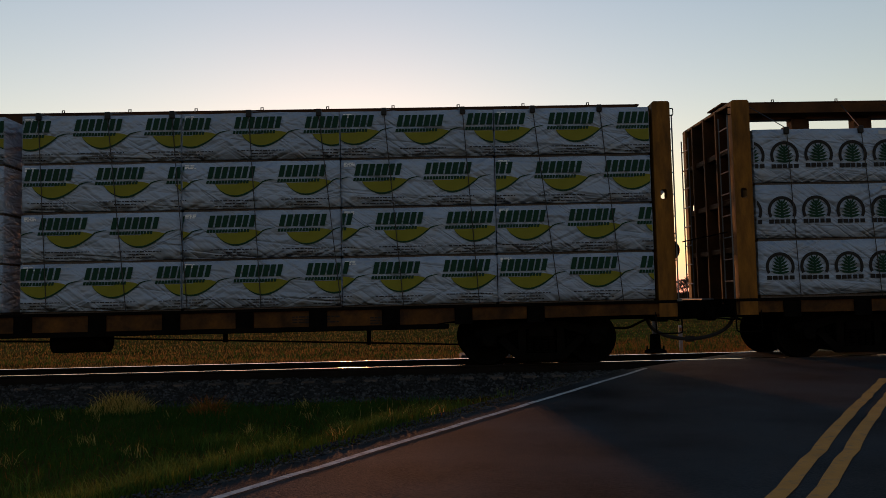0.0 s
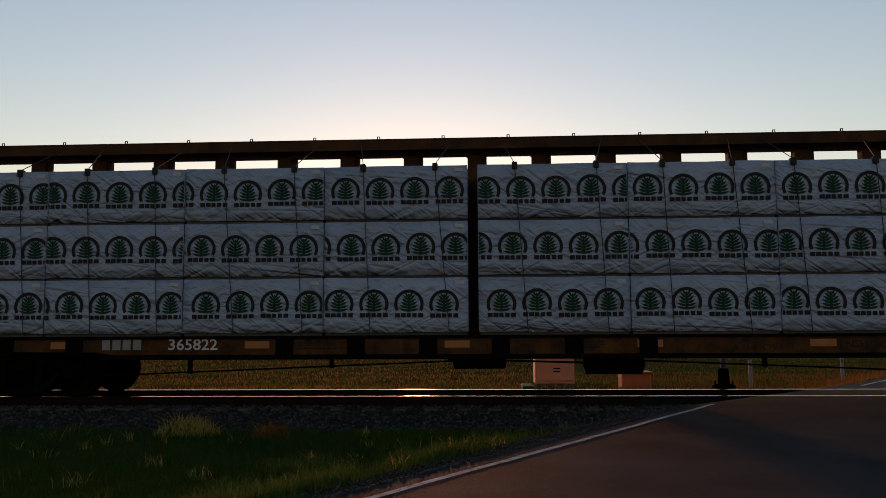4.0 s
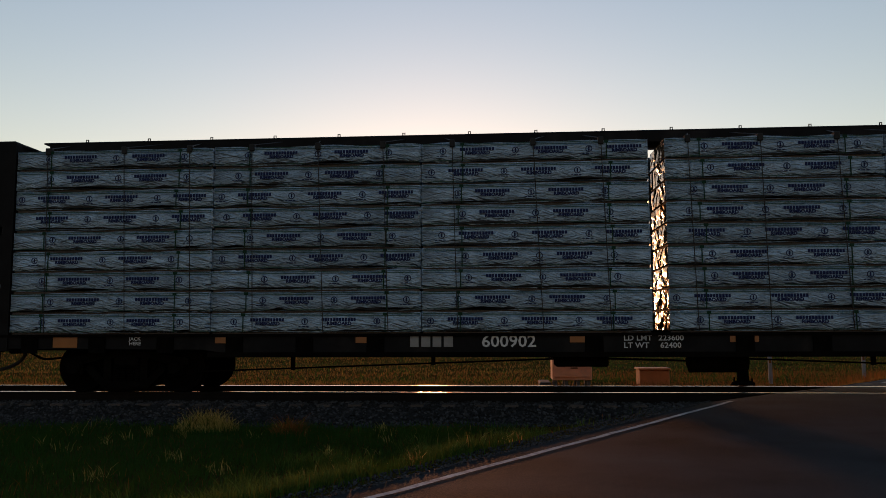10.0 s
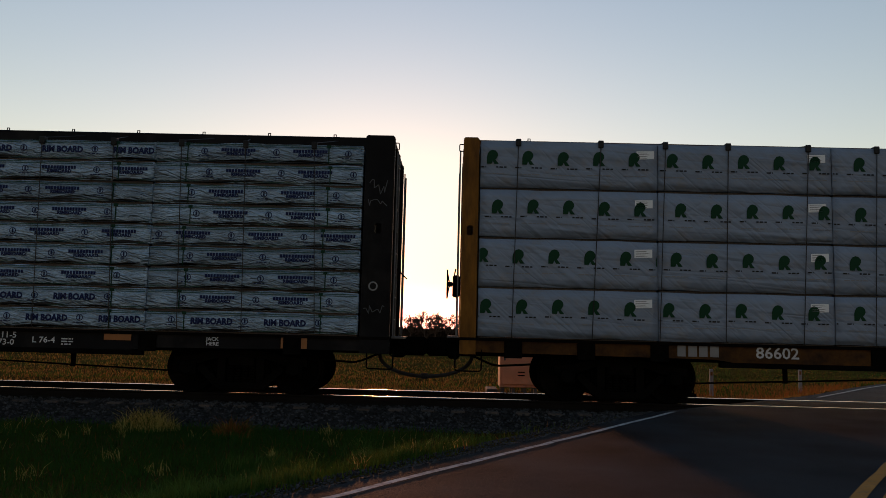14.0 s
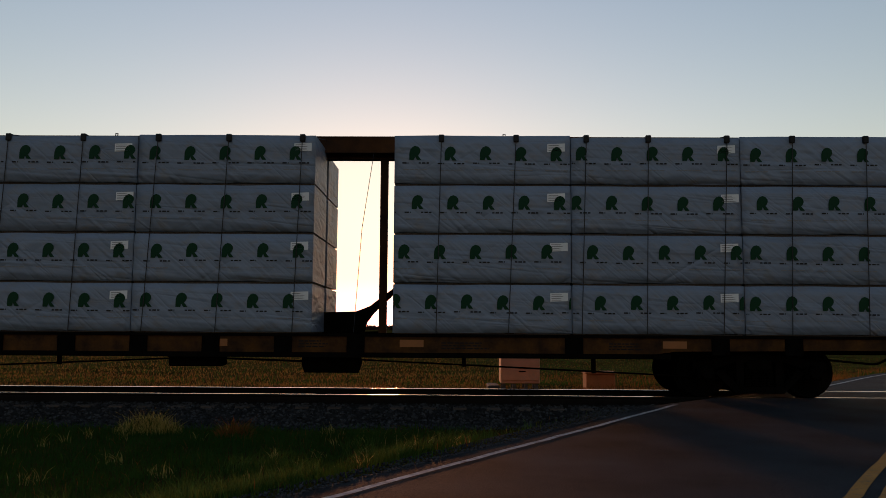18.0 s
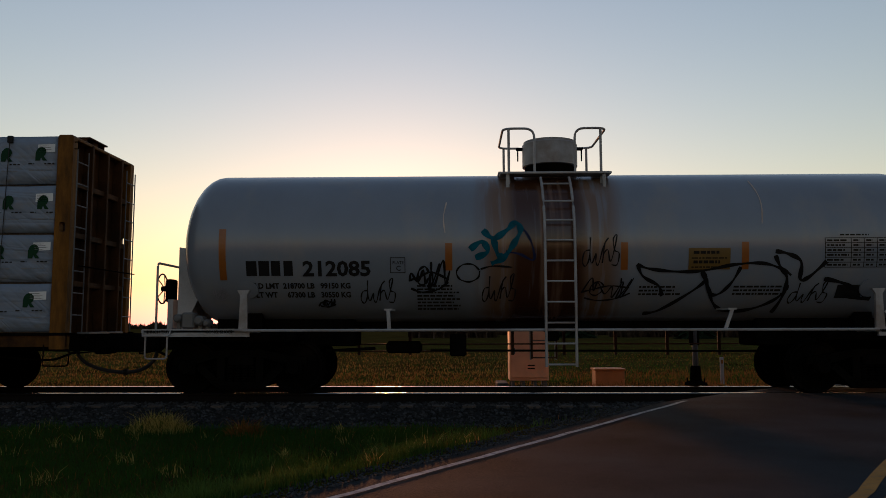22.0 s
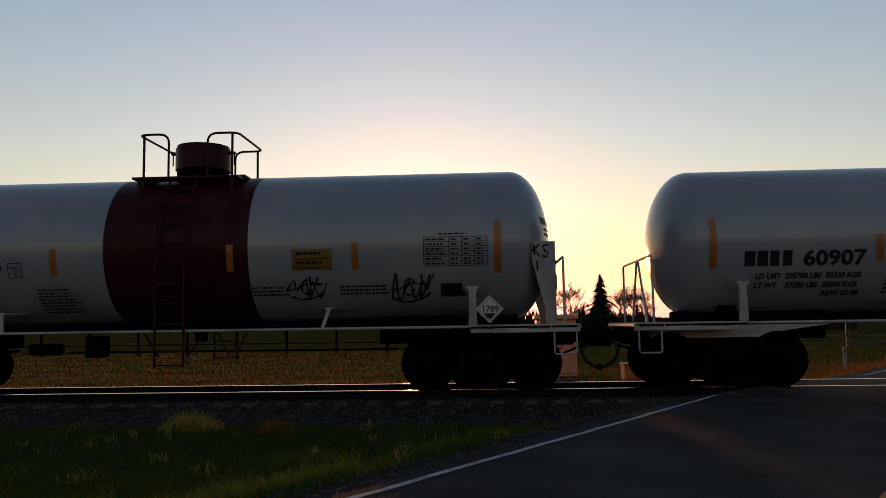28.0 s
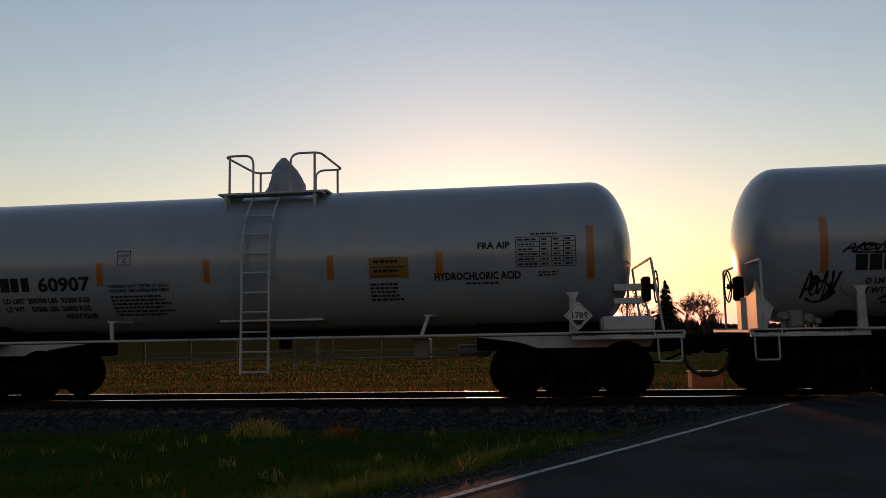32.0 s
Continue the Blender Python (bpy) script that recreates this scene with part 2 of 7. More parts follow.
def creased(m, layers, strength, dist, detail=3):
    """Adds sharp slack folds to a wrap: ridged noise along slanting lines."""
    t = m.node_tree
    p = t.nodes["Principled BSDF"]
    co = t.nodes.new("ShaderNodeTexCoord")
    rn = t.nodes.new("ShaderNodeObjectInfo")
    sh = t.nodes.new("ShaderNodeVectorMath")
    sh.operation = "SCALE"
    cx = t.nodes.new("ShaderNodeCombineXYZ")
    for k in ("X", "Y", "Z"):
        t.links.new(rn.outputs["Random"], cx.inputs[k])
    t.links.new(cx.outputs[0], sh.inputs[0])
    sh.inputs["Scale"].default_value = 37.0
    ad = t.nodes.new("ShaderNodeVectorMath")
    t.links.new(co.outputs["Object"], ad.inputs[0])
    t.links.new(sh.outputs[0], ad.inputs[1])
    total = None
    for angle, sx, sz, scale in layers:
        mp = t.nodes.new("ShaderNodeMapping")
        mp.vector_type = "TEXTURE"
        mp.inputs["Rotation"].default_value = (0, radians(angle), 0)
        mp.inputs["Scale"].default_value = (1 / sx, 1, 1 / sz)
        n = t.nodes.new("ShaderNodeTexNoise")
        n.inputs["Scale"].default_value, n.inputs["Detail"].default_value, n.inputs["Distortion"].default_value = scale, detail, 0.6
        t.links.new(ad.outputs[0], mp.inputs["Vector"])
        t.links.new(mp.outputs[0], n.inputs["Vector"])
        a = t.nodes.new("ShaderNodeMath")
        a.operation = "SUBTRACT"
        a.inputs[1].default_value = 0.5
        t.links.new(n.outputs["Fac"], a.inputs[0])
        b = t.nodes.new("ShaderNodeMath")
        b.operation = "ABSOLUTE"
        t.links.new(a.outputs[0], b.inputs[0])
        if total is None:
            total = b.outputs[0]
        else:
            s = t.nodes.new("ShaderNodeMath")
            s.operation = "ADD"
            t.links.new(total, s.inputs[0])
            t.links.new(b.outputs[0], s.inputs[1])
            total = s.outputs[0]
    bp = t.nodes.new("ShaderNodeBump")
    bp.inputs["Strength"].default_value, bp.inputs["Distance"].default_value = strength, dist
    t.links.new(total, bp.inputs["Height"])
    t.links.new(bp.outputs[0], p.inputs["Normal"])


creased(M["wrap_leaf"], [(40, 0.35, 3.0, 1.7), (-33, 0.3, 2.6, 0.8), (4, 0.3, 4.6, 1.0)], 0.6, 0.09, 1.6)
creased(M["wrap"], [(36, 0.35, 2.8, 1.8), (-24, 0.3, 3.2, 1.3), (6, 0.35, 4.2, 1.1)], 0.9, 0.13, 2.2)
creased(M["wrap_board"], [(8, 0.6, 6.0, 2.2), (-7, 0.6, 7.0, 1.9), (20, 0.7, 6.0, 2.4)], 1.0, 0.17)
creased(M["wrap_clear"], [(40, 0.8, 2.4, 1.3), (-35, 0.8, 2.4, 1.1)], 1.0, 0.2, 1.5)


def rusty_tank():
    """White tank paint with brown runs below the manway."""
    m = M["white_tank"].copy()
    m.name = "white_tank_paint_with_rust_runs"
    t = m.node_tree
    p = t.nodes["Principled BSDF"]
    old = p.inputs["Base Color"].links[0].from_socket
    co = t.nodes.new("ShaderNodeTexCoord")
    mp = t.nodes.new("ShaderNodeMapping")
    mp.inputs["Scale"].default_value = (7.0, 1.0, 0.30)
    n = t.nodes.new("ShaderNodeTexNoise")
    n.inputs["Scale"].default_value, n.inputs["Detail"].default_value = 1.3, 6
    t.links.new(co.outputs["Object"], mp.inputs["Vector"])
    t.links.new(mp.outputs[0], n.inputs["Vector"])
    sep = t.nodes.new("ShaderNodeSeparateXYZ")
    t.links.new(co.outputs["Object"], sep.inputs[0])
    last = old
    for centre, half, soft, lo, hi, col in ((-0.02, 1.40, 0.5, 0.26, 0.52, (0.13, 0.085, 0.055)), (-0.06, 0.74, 0.25, 0.08, 0.38, (0.042, 0.017, 0.006)), (0.0, 0.26, 0.10, 0.48, 0.66, (0.12, 0.07, 0.042))):
        d = t.nodes.new("ShaderNodeMath")
        d.operation = "SUBTRACT"
        d.inputs[1].default_value = centre
        t.links.new(sep.outputs["X"], d.inputs[0])
        b = t.nodes.new("ShaderNodeMath")
        b.operation = "ABSOLUTE"
        t.links.new(d.outputs[0], b.inputs[0])
        win = t.nodes.new("ShaderNodeMapRange")
        win.interpolation_type = "SMOOTHSTEP"
        win.inputs["From Min"].default_value, win.inputs["From Max"].default_value = half, half - soft
        t.links.new(b.outputs[0], win.inputs["Value"])
        r = t.nodes.new("ShaderNodeMapRange")
        r.inputs["From Min"].default_value, r.inputs["From Max"].default_value = lo, hi
        t.links.new(n.outputs["Fac"], r.inputs["Value"])
        k = t.nodes.new("ShaderNodeMath")
        k.operation = "MULTIPLY"
        t.links.new(win.outputs[0], k.inputs[0])
        t.links.new(r.outputs[0], k.inputs[1])
        mix = t.nodes.new("ShaderNodeMix")
        mix.data_type = "RGBA"
        mix.inputs["B"].default_value = (*col, 1)
        t.links.new(k.outputs[0], mix.inputs["Factor"])
        t.links.new(last, mix.inputs["A"])
        last = mix.outputs["Result"]
    t.links.new(last, p.inputs["Base Color"])
    return m


M["rusty_tank"] = rusty_tank()


def glow(name, col, strength):
    m = bpy.data.materials.new(name)
    m.use_nodes = True
    p = m.node_tree.nodes["Principled BSDF"]
    p.inputs["Base Color"].default_value = (*col, 1)
    p.inputs["Emission Color"].default_value = (*col, 1)
    p.inputs["Emission Strength"].default_value = strength
    return m


def thin(m, col, share):
    """Lets low sun glow through grass blades."""
    t = m.node_tree
    p, out = t.nodes["Principled BSDF"], t.nodes["Material Output"]
    tr = t.nodes.new("ShaderNodeBsdfTranslucent")
    tr.inputs["Color"].default_value = (*col, 1)
    mx = t.nodes.new("ShaderNodeMixShader")
    mx.inputs[0].default_value = share
    t.links.new(p.outputs[0], mx.inputs[1])
    t.links.new(tr.outputs[0], mx.inputs[2])
    t.links.new(mx.outputs[0], out.inputs["Surface"])


thin(M["grass"], (0.10, 0.16, 0.012), 0.38)
thin(M["dry_grass"], (0.34, 0.125, 0.018), 0.45)

thin(M["tuft"], (0.55, 0.36, 0.06), 0.5)
thin(M["stubble"], (0.42, 0.22, 0.035), 0.5)
thin(M["edge_grass"], (0.17, 0.21, 0.025), 0.4)
M["red_lit"] = glow("lit_red_signal_lens", (1.0, 0.05, 0.03), 4.0)
M["red_dark"] = mat("unlit_red_lens", (0.20, 0.008, 0.006), 0.15, var=0.05, bump=0)


# ---- mesh helpers ----
def box(bm, x0, x1, y0, y1, z0, z1):
    v = [bm.verts.new((x, y, z)) for x in (x0, x1) for y in (y0, y1) for z in (z0, z1)]
    for f in ((0, 1, 3, 2), (4, 6, 7, 5), (0, 4, 5, 1), (2, 3, 7, 6), (0, 2, 6, 4), (1, 5, 7, 3)):
        bm.faces.new([v[i] for i in f])
    return v


def soft_box(bm, x0, x1, y0, y1, z0, z1, r=0.012):
    b = bmesh.new()
    box(b, x0, x1, y0, y1, z0, z1)
    bmesh.ops.bevel(b, geom=b.edges[:], offset=r, segments=1, affect="EDGES", profile=0.5)
    add(bm, b)


def add(bm, other):
    me = bpy.data.meshes.new("tmp")
    other.to_mesh(me)
    other.free()
    bm.from_mesh(me)
    bpy.data.meshes.remove(me)


def tube(bm, pts, r, seg=8, cap=True):
    """A round bar along a line of points."""
    pts = [Vector(p) for p in pts]
    rings = []
    for i, p in enumerate(pts):
        d = (pts[min(i + 1, len(pts) - 1)] - pts[max(i - 1, 0)]).normalized()
        up = Vector((0, 0, 1)) if abs(d.z) < 0.9 else Vector((0, 1, 0))
        a = d.cross(up).normalized()
        b = a.cross(d)
        rr = r[i] if isinstance(r, (list, tuple)) else r
        rings.append([bm.verts.new(p + rr * (math.cos(2 * math.pi * k / seg) * a + math.sin(2 * math.pi * k / seg) * b)) for k in range(seg)])
    for q, s in zip(rings, rings[1:]):
        for k in range(seg):
            bm.faces.new((q[k], q[(k + 1) % seg], s[(k + 1) % seg], s[k]))
    if cap:
        bm.faces.new(rings[0][::-1])
        bm.faces.new(rings[-1])


def bend(pts, r=0.08, n=4):
    """Rounds the corners of a line of points."""
    pts = [Vector(p) for p in pts]
    out = [pts[0]]
    for a, b, c in zip(pts, pts[1:], pts[2:]):
        u, v = (a - b), (c - b)
        k = min(r, u.length * 0.45, v.length * 0.45)
        p, q = b + u.normalized() * k, b + v.normalized() * k
        for i in range(n + 1):
            t = i / n
            out.append(p * (1 - t) ** 2 + b * 2 * t * (1 - t) + q * t * t)
    return out + [pts[-1]]


def lathe(bm, profile, seg=32, axis="y", centre=(0, 0, 0), caps=True):
    """Turns (radius, along) pairs round an axis."""
    c = Vector(centre)
    rings = []
    for r, s in profile:
        ring = []
        for k in range(seg):
            a = 2 * math.pi * k / seg
            u, v = r * math.cos(a), r * math.sin(a)
            ring.append(bm.verts.new(c + Vector({"y": (u, s, v), "x": (s, u, v), "z": (u, v, s)}[axis])))
        rings.append(ring)
    for q, s in zip(rings, rings[1:]):
        for k in range(seg):
            bm.faces.new((q[k], q[(k + 1) % seg], s[(k + 1) % seg], s[k]))
    if caps:
        bm.faces.new(rings[0])
        bm.faces.new(rings[-1])
    return rings


def slab(bm, outline, y0, y1):
    """An outline in x and z, given depth along y."""
    f = [bm.verts.new((x, y0, z)) for x, z in outline]
    b = [bm.verts.new((x, y1, z)) for x, z in outline]
    bm.faces.new(f)
    bm.faces.new(b[::-1])
    for i in range(len(f)):
        j = (i + 1) % len(f)
        bm.faces.new((f[j], f[i], b[i], b[j]))


def shape(bm, outline, y, index=0):
    """A flat printed shape in x and z."""
    try:
        f = bm.faces.new([bm.verts.new((x, y, z)) for x, z in outline])
        f.material_index = index
    except ValueError:
        pass


def mesh_of(name, bm, materials, smooth=False):
    bmesh.ops.recalc_face_normals(bm, faces=bm.faces[:])
    me = bpy.data.meshes.new(name)
    if smooth:
        for f in bm.faces:
            f.smooth = True
    bm.to_mesh(me)
    bm.free()
    for m in materials if isinstance(materials, (list, tuple)) else [materials]:
        me.materials.append(M[m])
    return me


def sharp(me, angle=40):
    me.set_sharp_from_angle(angle=radians(angle))
    return me


def part(name, bm, material, parent, label="", smooth=False, at=None):
    me = bm if isinstance(bm, bpy.types.Mesh) else mesh_of(name, bm, material, smooth)
    if smooth:
        sharp(me)
    ob = new(name, me)
    ob.parent = parent
    if at is not None:
        ob.location = at
    if label:
        tagged(ob, label)
    return ob


def thing(name, label, category, group="", at=(0, 0, 0), data=None, kind=""):
    ob = new(name, data)
    ob.location = at
    return tagged(ob, label, category, group, kind)


FONT_CACHE = {}


def lettering(text, height, wide=1.0, bold=0.0):
    """Flat letters in x and z, from (0, 0), as point and face lists."""
    key = (text, height, wide, bold)
    if key not in FONT_CACHE:
        cu = bpy.data.curves.new("letters", "FONT")
        cu.body, cu.size, cu.offset = text, height / 0.72, bold * height
        cu.resolution_u = 2
        ob = bpy.data.objects.new("letters", cu)
        scene.collection.objects.link(ob)
        dg = bpy.context.evaluated_depsgraph_get()
        me = bpy.data.meshes.new_from_object(ob.evaluated_get(dg))
        pts = [(v.co.x * wide, v.co.y) for v in me.vertices]
        faces = [tuple(p.vertices) for p in me.polygons]
        bpy.data.objects.remove(ob)
        bpy.data.curves.remove(cu)
        bpy.data.meshes.remove(me)
        FONT_CACHE[key] = (pts, faces)
    return FONT_CACHE[key]


def write(bm, text, x, y, z, height, wide=1.0, bold=0.0, index=0, surface=None):
    pts, faces = lettering(text, height, wide, bold)
    vs = [bm.verts.new((x + px, surface(z + pz) if surface else y, z + pz)) for px, pz in pts]
    for f in faces:
        try:
            bm.faces.new([vs[i] for i in f]).material_index = index
        except ValueError:
            pass
    return max(p[0] for p in pts) if pts else 0


def blocks(bm, n, x, y, z, height, width, slant=0.0, index=0, surface=None, seed=1):
    """A row of plain blocks in place of a name."""
    rnd = random.Random(seed)
    step = width / n
    for i in range(n):
        a = x + i * step
        w = step * rnd.uniform(0.72, 0.86)
        o = [(a, z), (a + w, z), (a + w + slant * height, z + height), (a + slant * height, z + height)]
        if surface:
            k = [bm.verts.new((px, surface(pz), pz)) for px, pz in o]
            bm.faces.new(k).material_index = index
        else:
            shape(bm, o, y, index)


def bars(bm, rows, x, y, z, width, height=0.012, gap=0.03, index=0, surface=None, seed=1):
    """Lines of unreadable small print as broken bars."""
    rnd = random.Random(seed)
    for r in range(rows):
        px = x
        end = x + width * rnd.uniform(0.75, 1.0)
        while px < end:
            w = rnd.uniform(0.03, 0.11)
            zz = z - r * gap
            o = [(px, zz), (min(px + w, end), zz), (min(px + w, end), zz + height), (px, zz + height)]
            if surface:
                bm.faces.new([bm.verts.new((a, surface(b), b)) for a, b in o]).material_index = index
            else:
                shape(bm, o, y, index)
            px += w + 0.018


# ---- ground, road and track ----
EDGE = [(-30, -22.9), (5.38, -0.88), (9.32, 1.56), (12.39, 3.46), (16.31, 7.47), (20.3, 10.58), (60, 45.0), (600, 520.0)]
MIDDLE = [(-30, -22.6), (4.44, 1.95), (7.23, 3.87), (10.11, 5.90), (13.6, 8.35)]


def edge_x(y):
    return float(np.interp(y, [p[0] for p in EDGE], [p[1] for p in EDGE]))


def middle_x(y):
    return float(np.interp(y, [p[0] for p in MIDDLE], [p[1] for p in MIDDLE]))


def ground_z(x, y):
    """The verge and field lie lower than the road and the track."""
    low = -0.40
    d = (edge_x(y) - 0.72 - x) * 0.85            # metres outside the pavement
    r = (x - edge_x(y) - 8.0) * 0.85
    out = max(d, r)
    up = 1 - min(1, max(0, out / 1.5))
    up = up * up * (3 - 2 * up)
    z = low + (-0.07 - low) * up
    t = abs(y - TRACK_Y)
    z = min(z, -0.24 - 0.16 * min(1, max(0, (t - 1.2)))) if t < 2.2 else z
    return z + 0.04 * noise.noise(Vector((x * 0.6, y * 0.6, 0))) * (1 - up)


def sheet(xs, ys, zf):
    verts = [(x, y, zf(x, y)) for y in ys for x in xs]
    n = len(xs)
    faces = [(j * n + i, j * n + i + 1, (j + 1) * n + i + 1, (j + 1) * n + i) for j in range(len(ys) - 1) for i in range(n - 1)]
    me = bpy.data.meshes.new("sheet")
    me.from_pydata(verts, [], faces)
    return me


def spread(a, b, step, far):
    inner = list(np.arange(a, b + 1e-6, step))
    left, right, k = [], [], step
    x, y = a, b
    while x > -far:
        k *= 1.35
        x, y = x - k, y + k
        left.append(x)
        right.append(y)
    return left[::-1] + inner + right


me = sheet(spread(-24, 24, 0.4, 3000), spread(-4, 34, 0.4, 3000), ground_z)
me.materials.append(M["soil"])
for f in me.polygons:
    f.use_smooth = True
ground = thing("ground", "dark field and grassy verge beside the railway", "ground", data=me, kind="structure")


def road_piece(name, ys, label):
    bm = bmesh.new()
    rows = []
    for y in ys:
        a, b = edge_x(y) - 0.36, edge_x(y) + 8.2
        xs = [a + (b - a) * i / 10 for i in range(11)]
        drop = -0.35 * min(1, max(0, (y - 26) / 30))
        rows.append([bm.verts.new((x, y, drop + 0.004 * noise.noise(Vector((x, y, 0))))) for i, x in enumerate(xs)])
    for q, s in zip(rows, rows[1:]):
        for i in range(10):
            bm.faces.new((q[i], q[i + 1], s[i + 1], s[i]))
    ret = bmesh.ops.extrude_face_region(bm, geom=bm.faces[:])
    for v in ret["geom"]:
        if isinstance(v, bmesh.types.BMVert):
            v.co.z -= 0.12
    return thing(name, label, "road", data=mesh_of(name, bm, "asphalt"), kind="structure")


RN, RF = TRACK_Y - 0.755, TRACK_Y + 0.755
road = road_piece("road", list(np.arange(-30, 13.0, 1.0)) + [RN - 0.06], "worn asphalt road leading to the level crossing")
road_piece("road_crossing_panel", [RN + 0.11, TRACK_Y, RF - 0.11], "asphalt infill between the rails of the level crossing")
road_piece("road_far", [RF + 0.06] + list(np.arange(17, 30, 1.0)) + [34, 40, 50, 60, 90, 150, 300, 500], "asphalt road beyond the level crossing")


def stripe(name, mid, y0, y1, offset, width, material, label):
    bm = bmesh.new()
    rnd = random.Random(4)
    rows = []
    n = max(4, int((y1 - y0) / 0.25))
    for k in range(n + 1):
        y = y0 + (y1 - y0) * k / n
        x = mid(y) + offset
        j = rnd.uniform(-0.012, 0.012)
        rows.append((bm.verts.new((x - width * 0.43 + j, y, 0.005)), bm.verts.new((x + width * 0.43 + j, y, 0.005))))
    for q, s in zip(rows, rows[1:]):
        bm.faces.new((q[0], q[1], s[1], s[0]))
    thing(name, label, "road marking", data=mesh_of(name, bm, material), kind="structure")


stripe("road_edge_line", edge_x, -20, 12.4, 0, 0.095, "paint_white", "worn white edge line on the asphalt")
stripe("road_edge_line_far", edge_x, 16.3, 25.8, 0, 0.11, "paint_white", "worn white edge line beyond the tracks")
stripe("road_centre_line", middle_x, -20, 10.2, 0, 0.145, "paint_yellow", "worn yellow centre line, one of a pair")
stripe("road_centre_line_second", middle_x, -20, 10.2, 0.24, 0.145, "paint_yellow", "worn yellow centre line, one of a pair")

# ballast bed
bm = bmesh.new()
prof = [(-2.45, -0.46), (-1.75, -0.34), (-1.25, -0.20), (-0.85, -0.17), (0.85, -0.17), (1.25, -0.20), (1.9, -0.34), (2.6, -0.46)]
xs = list(np.arange(-120, 121, 1.0))
rows = [[bm.verts.new((x, TRACK_Y + p, z + 0.02 * noise.noise(Vector((x * 0.8, p * 2, 3))))) for p, z in prof] for x in xs]
for q, s in zip(rows, rows[1:]):
    for i in range(len(prof) - 1):
        bm.faces.new((q[i], s[i], s[i + 1], q[i + 1]))
ballast_bed = thing("ballast_bed", "bed of dusty grey crushed stone under the tracks", "ballast", data=mesh_of("ballast_bed", bm, "ballast_bed"), kind="structure")


def rail(y, name):
    base = thing(name, "steel rail with a polished shining head", "rail", "running rails", at=(0, y, 0), kind="structure")
    bm = bmesh.new()
    prof = [(-0.07, -0.17), (0.07, -0.17), (0.07, -0.158), (0.010, -0.14), (0.010, -0.045), (0.034, -0.036), (0.034, -0.008),
            (-0.034, -0.008), (-0.034, -0.036), (-0.010, -0.045), (-0.010, -0.14), (-0.07, -0.158)]
    ends = [[bm.verts.new((x, p, z)) for p, z in prof] for x in (-120, 120)]
    for i in range(len(prof)):
        j = (i + 1) % len(prof)
        bm.faces.new((ends[0][i], ends[0][j], ends[1][j], ends[1][i]))
    part("rail_web", bm, "rail_web", base)
    bm = bmesh.new()
    head = [(-0.034, -0.0075), (-0.030, -0.002), (-0.015, 0.0), (0.015, 0.0), (0.030, -0.002), (0.034, -0.0075)]
    ends = [[bm.verts.new((x, p, z)) for p, z in head] for x in (-120, 120)]
    for i in range(len(head) - 1):
        bm.faces.new((ends[0][i], ends[0][i + 1], ends[1][i + 1], ends[1][i]))
    part("rail_head", bm, "rail_head", base, "polished running surface", smooth=True)


rail(RN, "rail_near")
rail(RF, "rail_far")


def scatter_blades(name, count, place, height, width, material, label, category, seed, lean=0.35):
    """Many thin grass blades in one mesh; place() gives x and y, height(x, y) the length."""
    rnd = random.Random(seed)
    verts, faces = [], []
    for _ in range(count):
        spot = place(rnd)
        if spot is None:
            continue
        x, y = spot
        h = height(x, y, rnd)
        if h <= 0.01:
            continue
        z = ground_z(x, y) - 0.01
        a = rnd.uniform(0, math.pi)
        w = width * rnd.uniform(0.6, 1.3)
        dx, dy = w * math.cos(a), w * math.sin(a)
        lx, ly = h * lean * rnd.gauss(0, 1), h * lean * rnd.gauss(0, 1)
        n = len(verts)
        verts += [(x - dx, y - dy, z), (x + dx, y + dy, z), (x + lx * 0.35 + dx * 0.7, y + ly * 0.35 + dy * 0.7, z + h * 0.6),
                  (x + lx * 0.35 - dx * 0.7, y + ly * 0.35 - dy * 0.7, z + h * 0.6), (x + lx, y + ly, z + h)]
        faces += [(n, n + 1, n + 2, n + 3), (n + 3, n + 2, n + 4)]
    me = bpy.data.meshes.new(name)
    me.from_pydata(verts, [], faces)
    me.materials.append(M[material])
    return thing(name, label, category, data=me, kind="stuff")


def verge(rnd):
    y = 4.6 + 7.9 * rnd.random() ** 0.8
    x = rnd.uniform(-11, edge_x(y) - 0.65)
    d = edge_x(y) - 0.65 - x
    if d < 0.5 and rnd.random() > d / 0.5:
        return None
    if y > 11.6 and rnd.random() < (y - 11.6) / 0.9:
        return None
    if y > 8.0 and d < 1.9 - 0.25 * noise.noise(Vector((x, y, 8))) and rnd.random() < 0.93 * min(1, (y - 8.0) / 1.0):
        return None
    if y > 10.6 and d < 2.4 and rnd.random() < 0.8:
        return None
    return x, y


TUFTS = [(-4.45, 11.75, 0.50, 0.24), (-3.0, 11.1, 0.26, 0.17), (-6.0, 11.6, 0.30, 0.12), (-0.6, 10.7, 0.7, 0.12), (-0.2, 10.1, 0.5, 0.12),
         (-1.3, 11.0, 0.6, 0.10), (-1.6, 8.3, 0.6, 0.12)]
mark = random.Random(77)
for _ in range(40):      # small scattered clumps
    ty = mark.uniform(7.6, 11.9)
    TUFTS.append((mark.uniform(-7.5, min(0.2, edge_x(ty) - 1.1)), ty, mark.uniform(0.06, 0.2), mark.uniform(0.02, 0.09)))


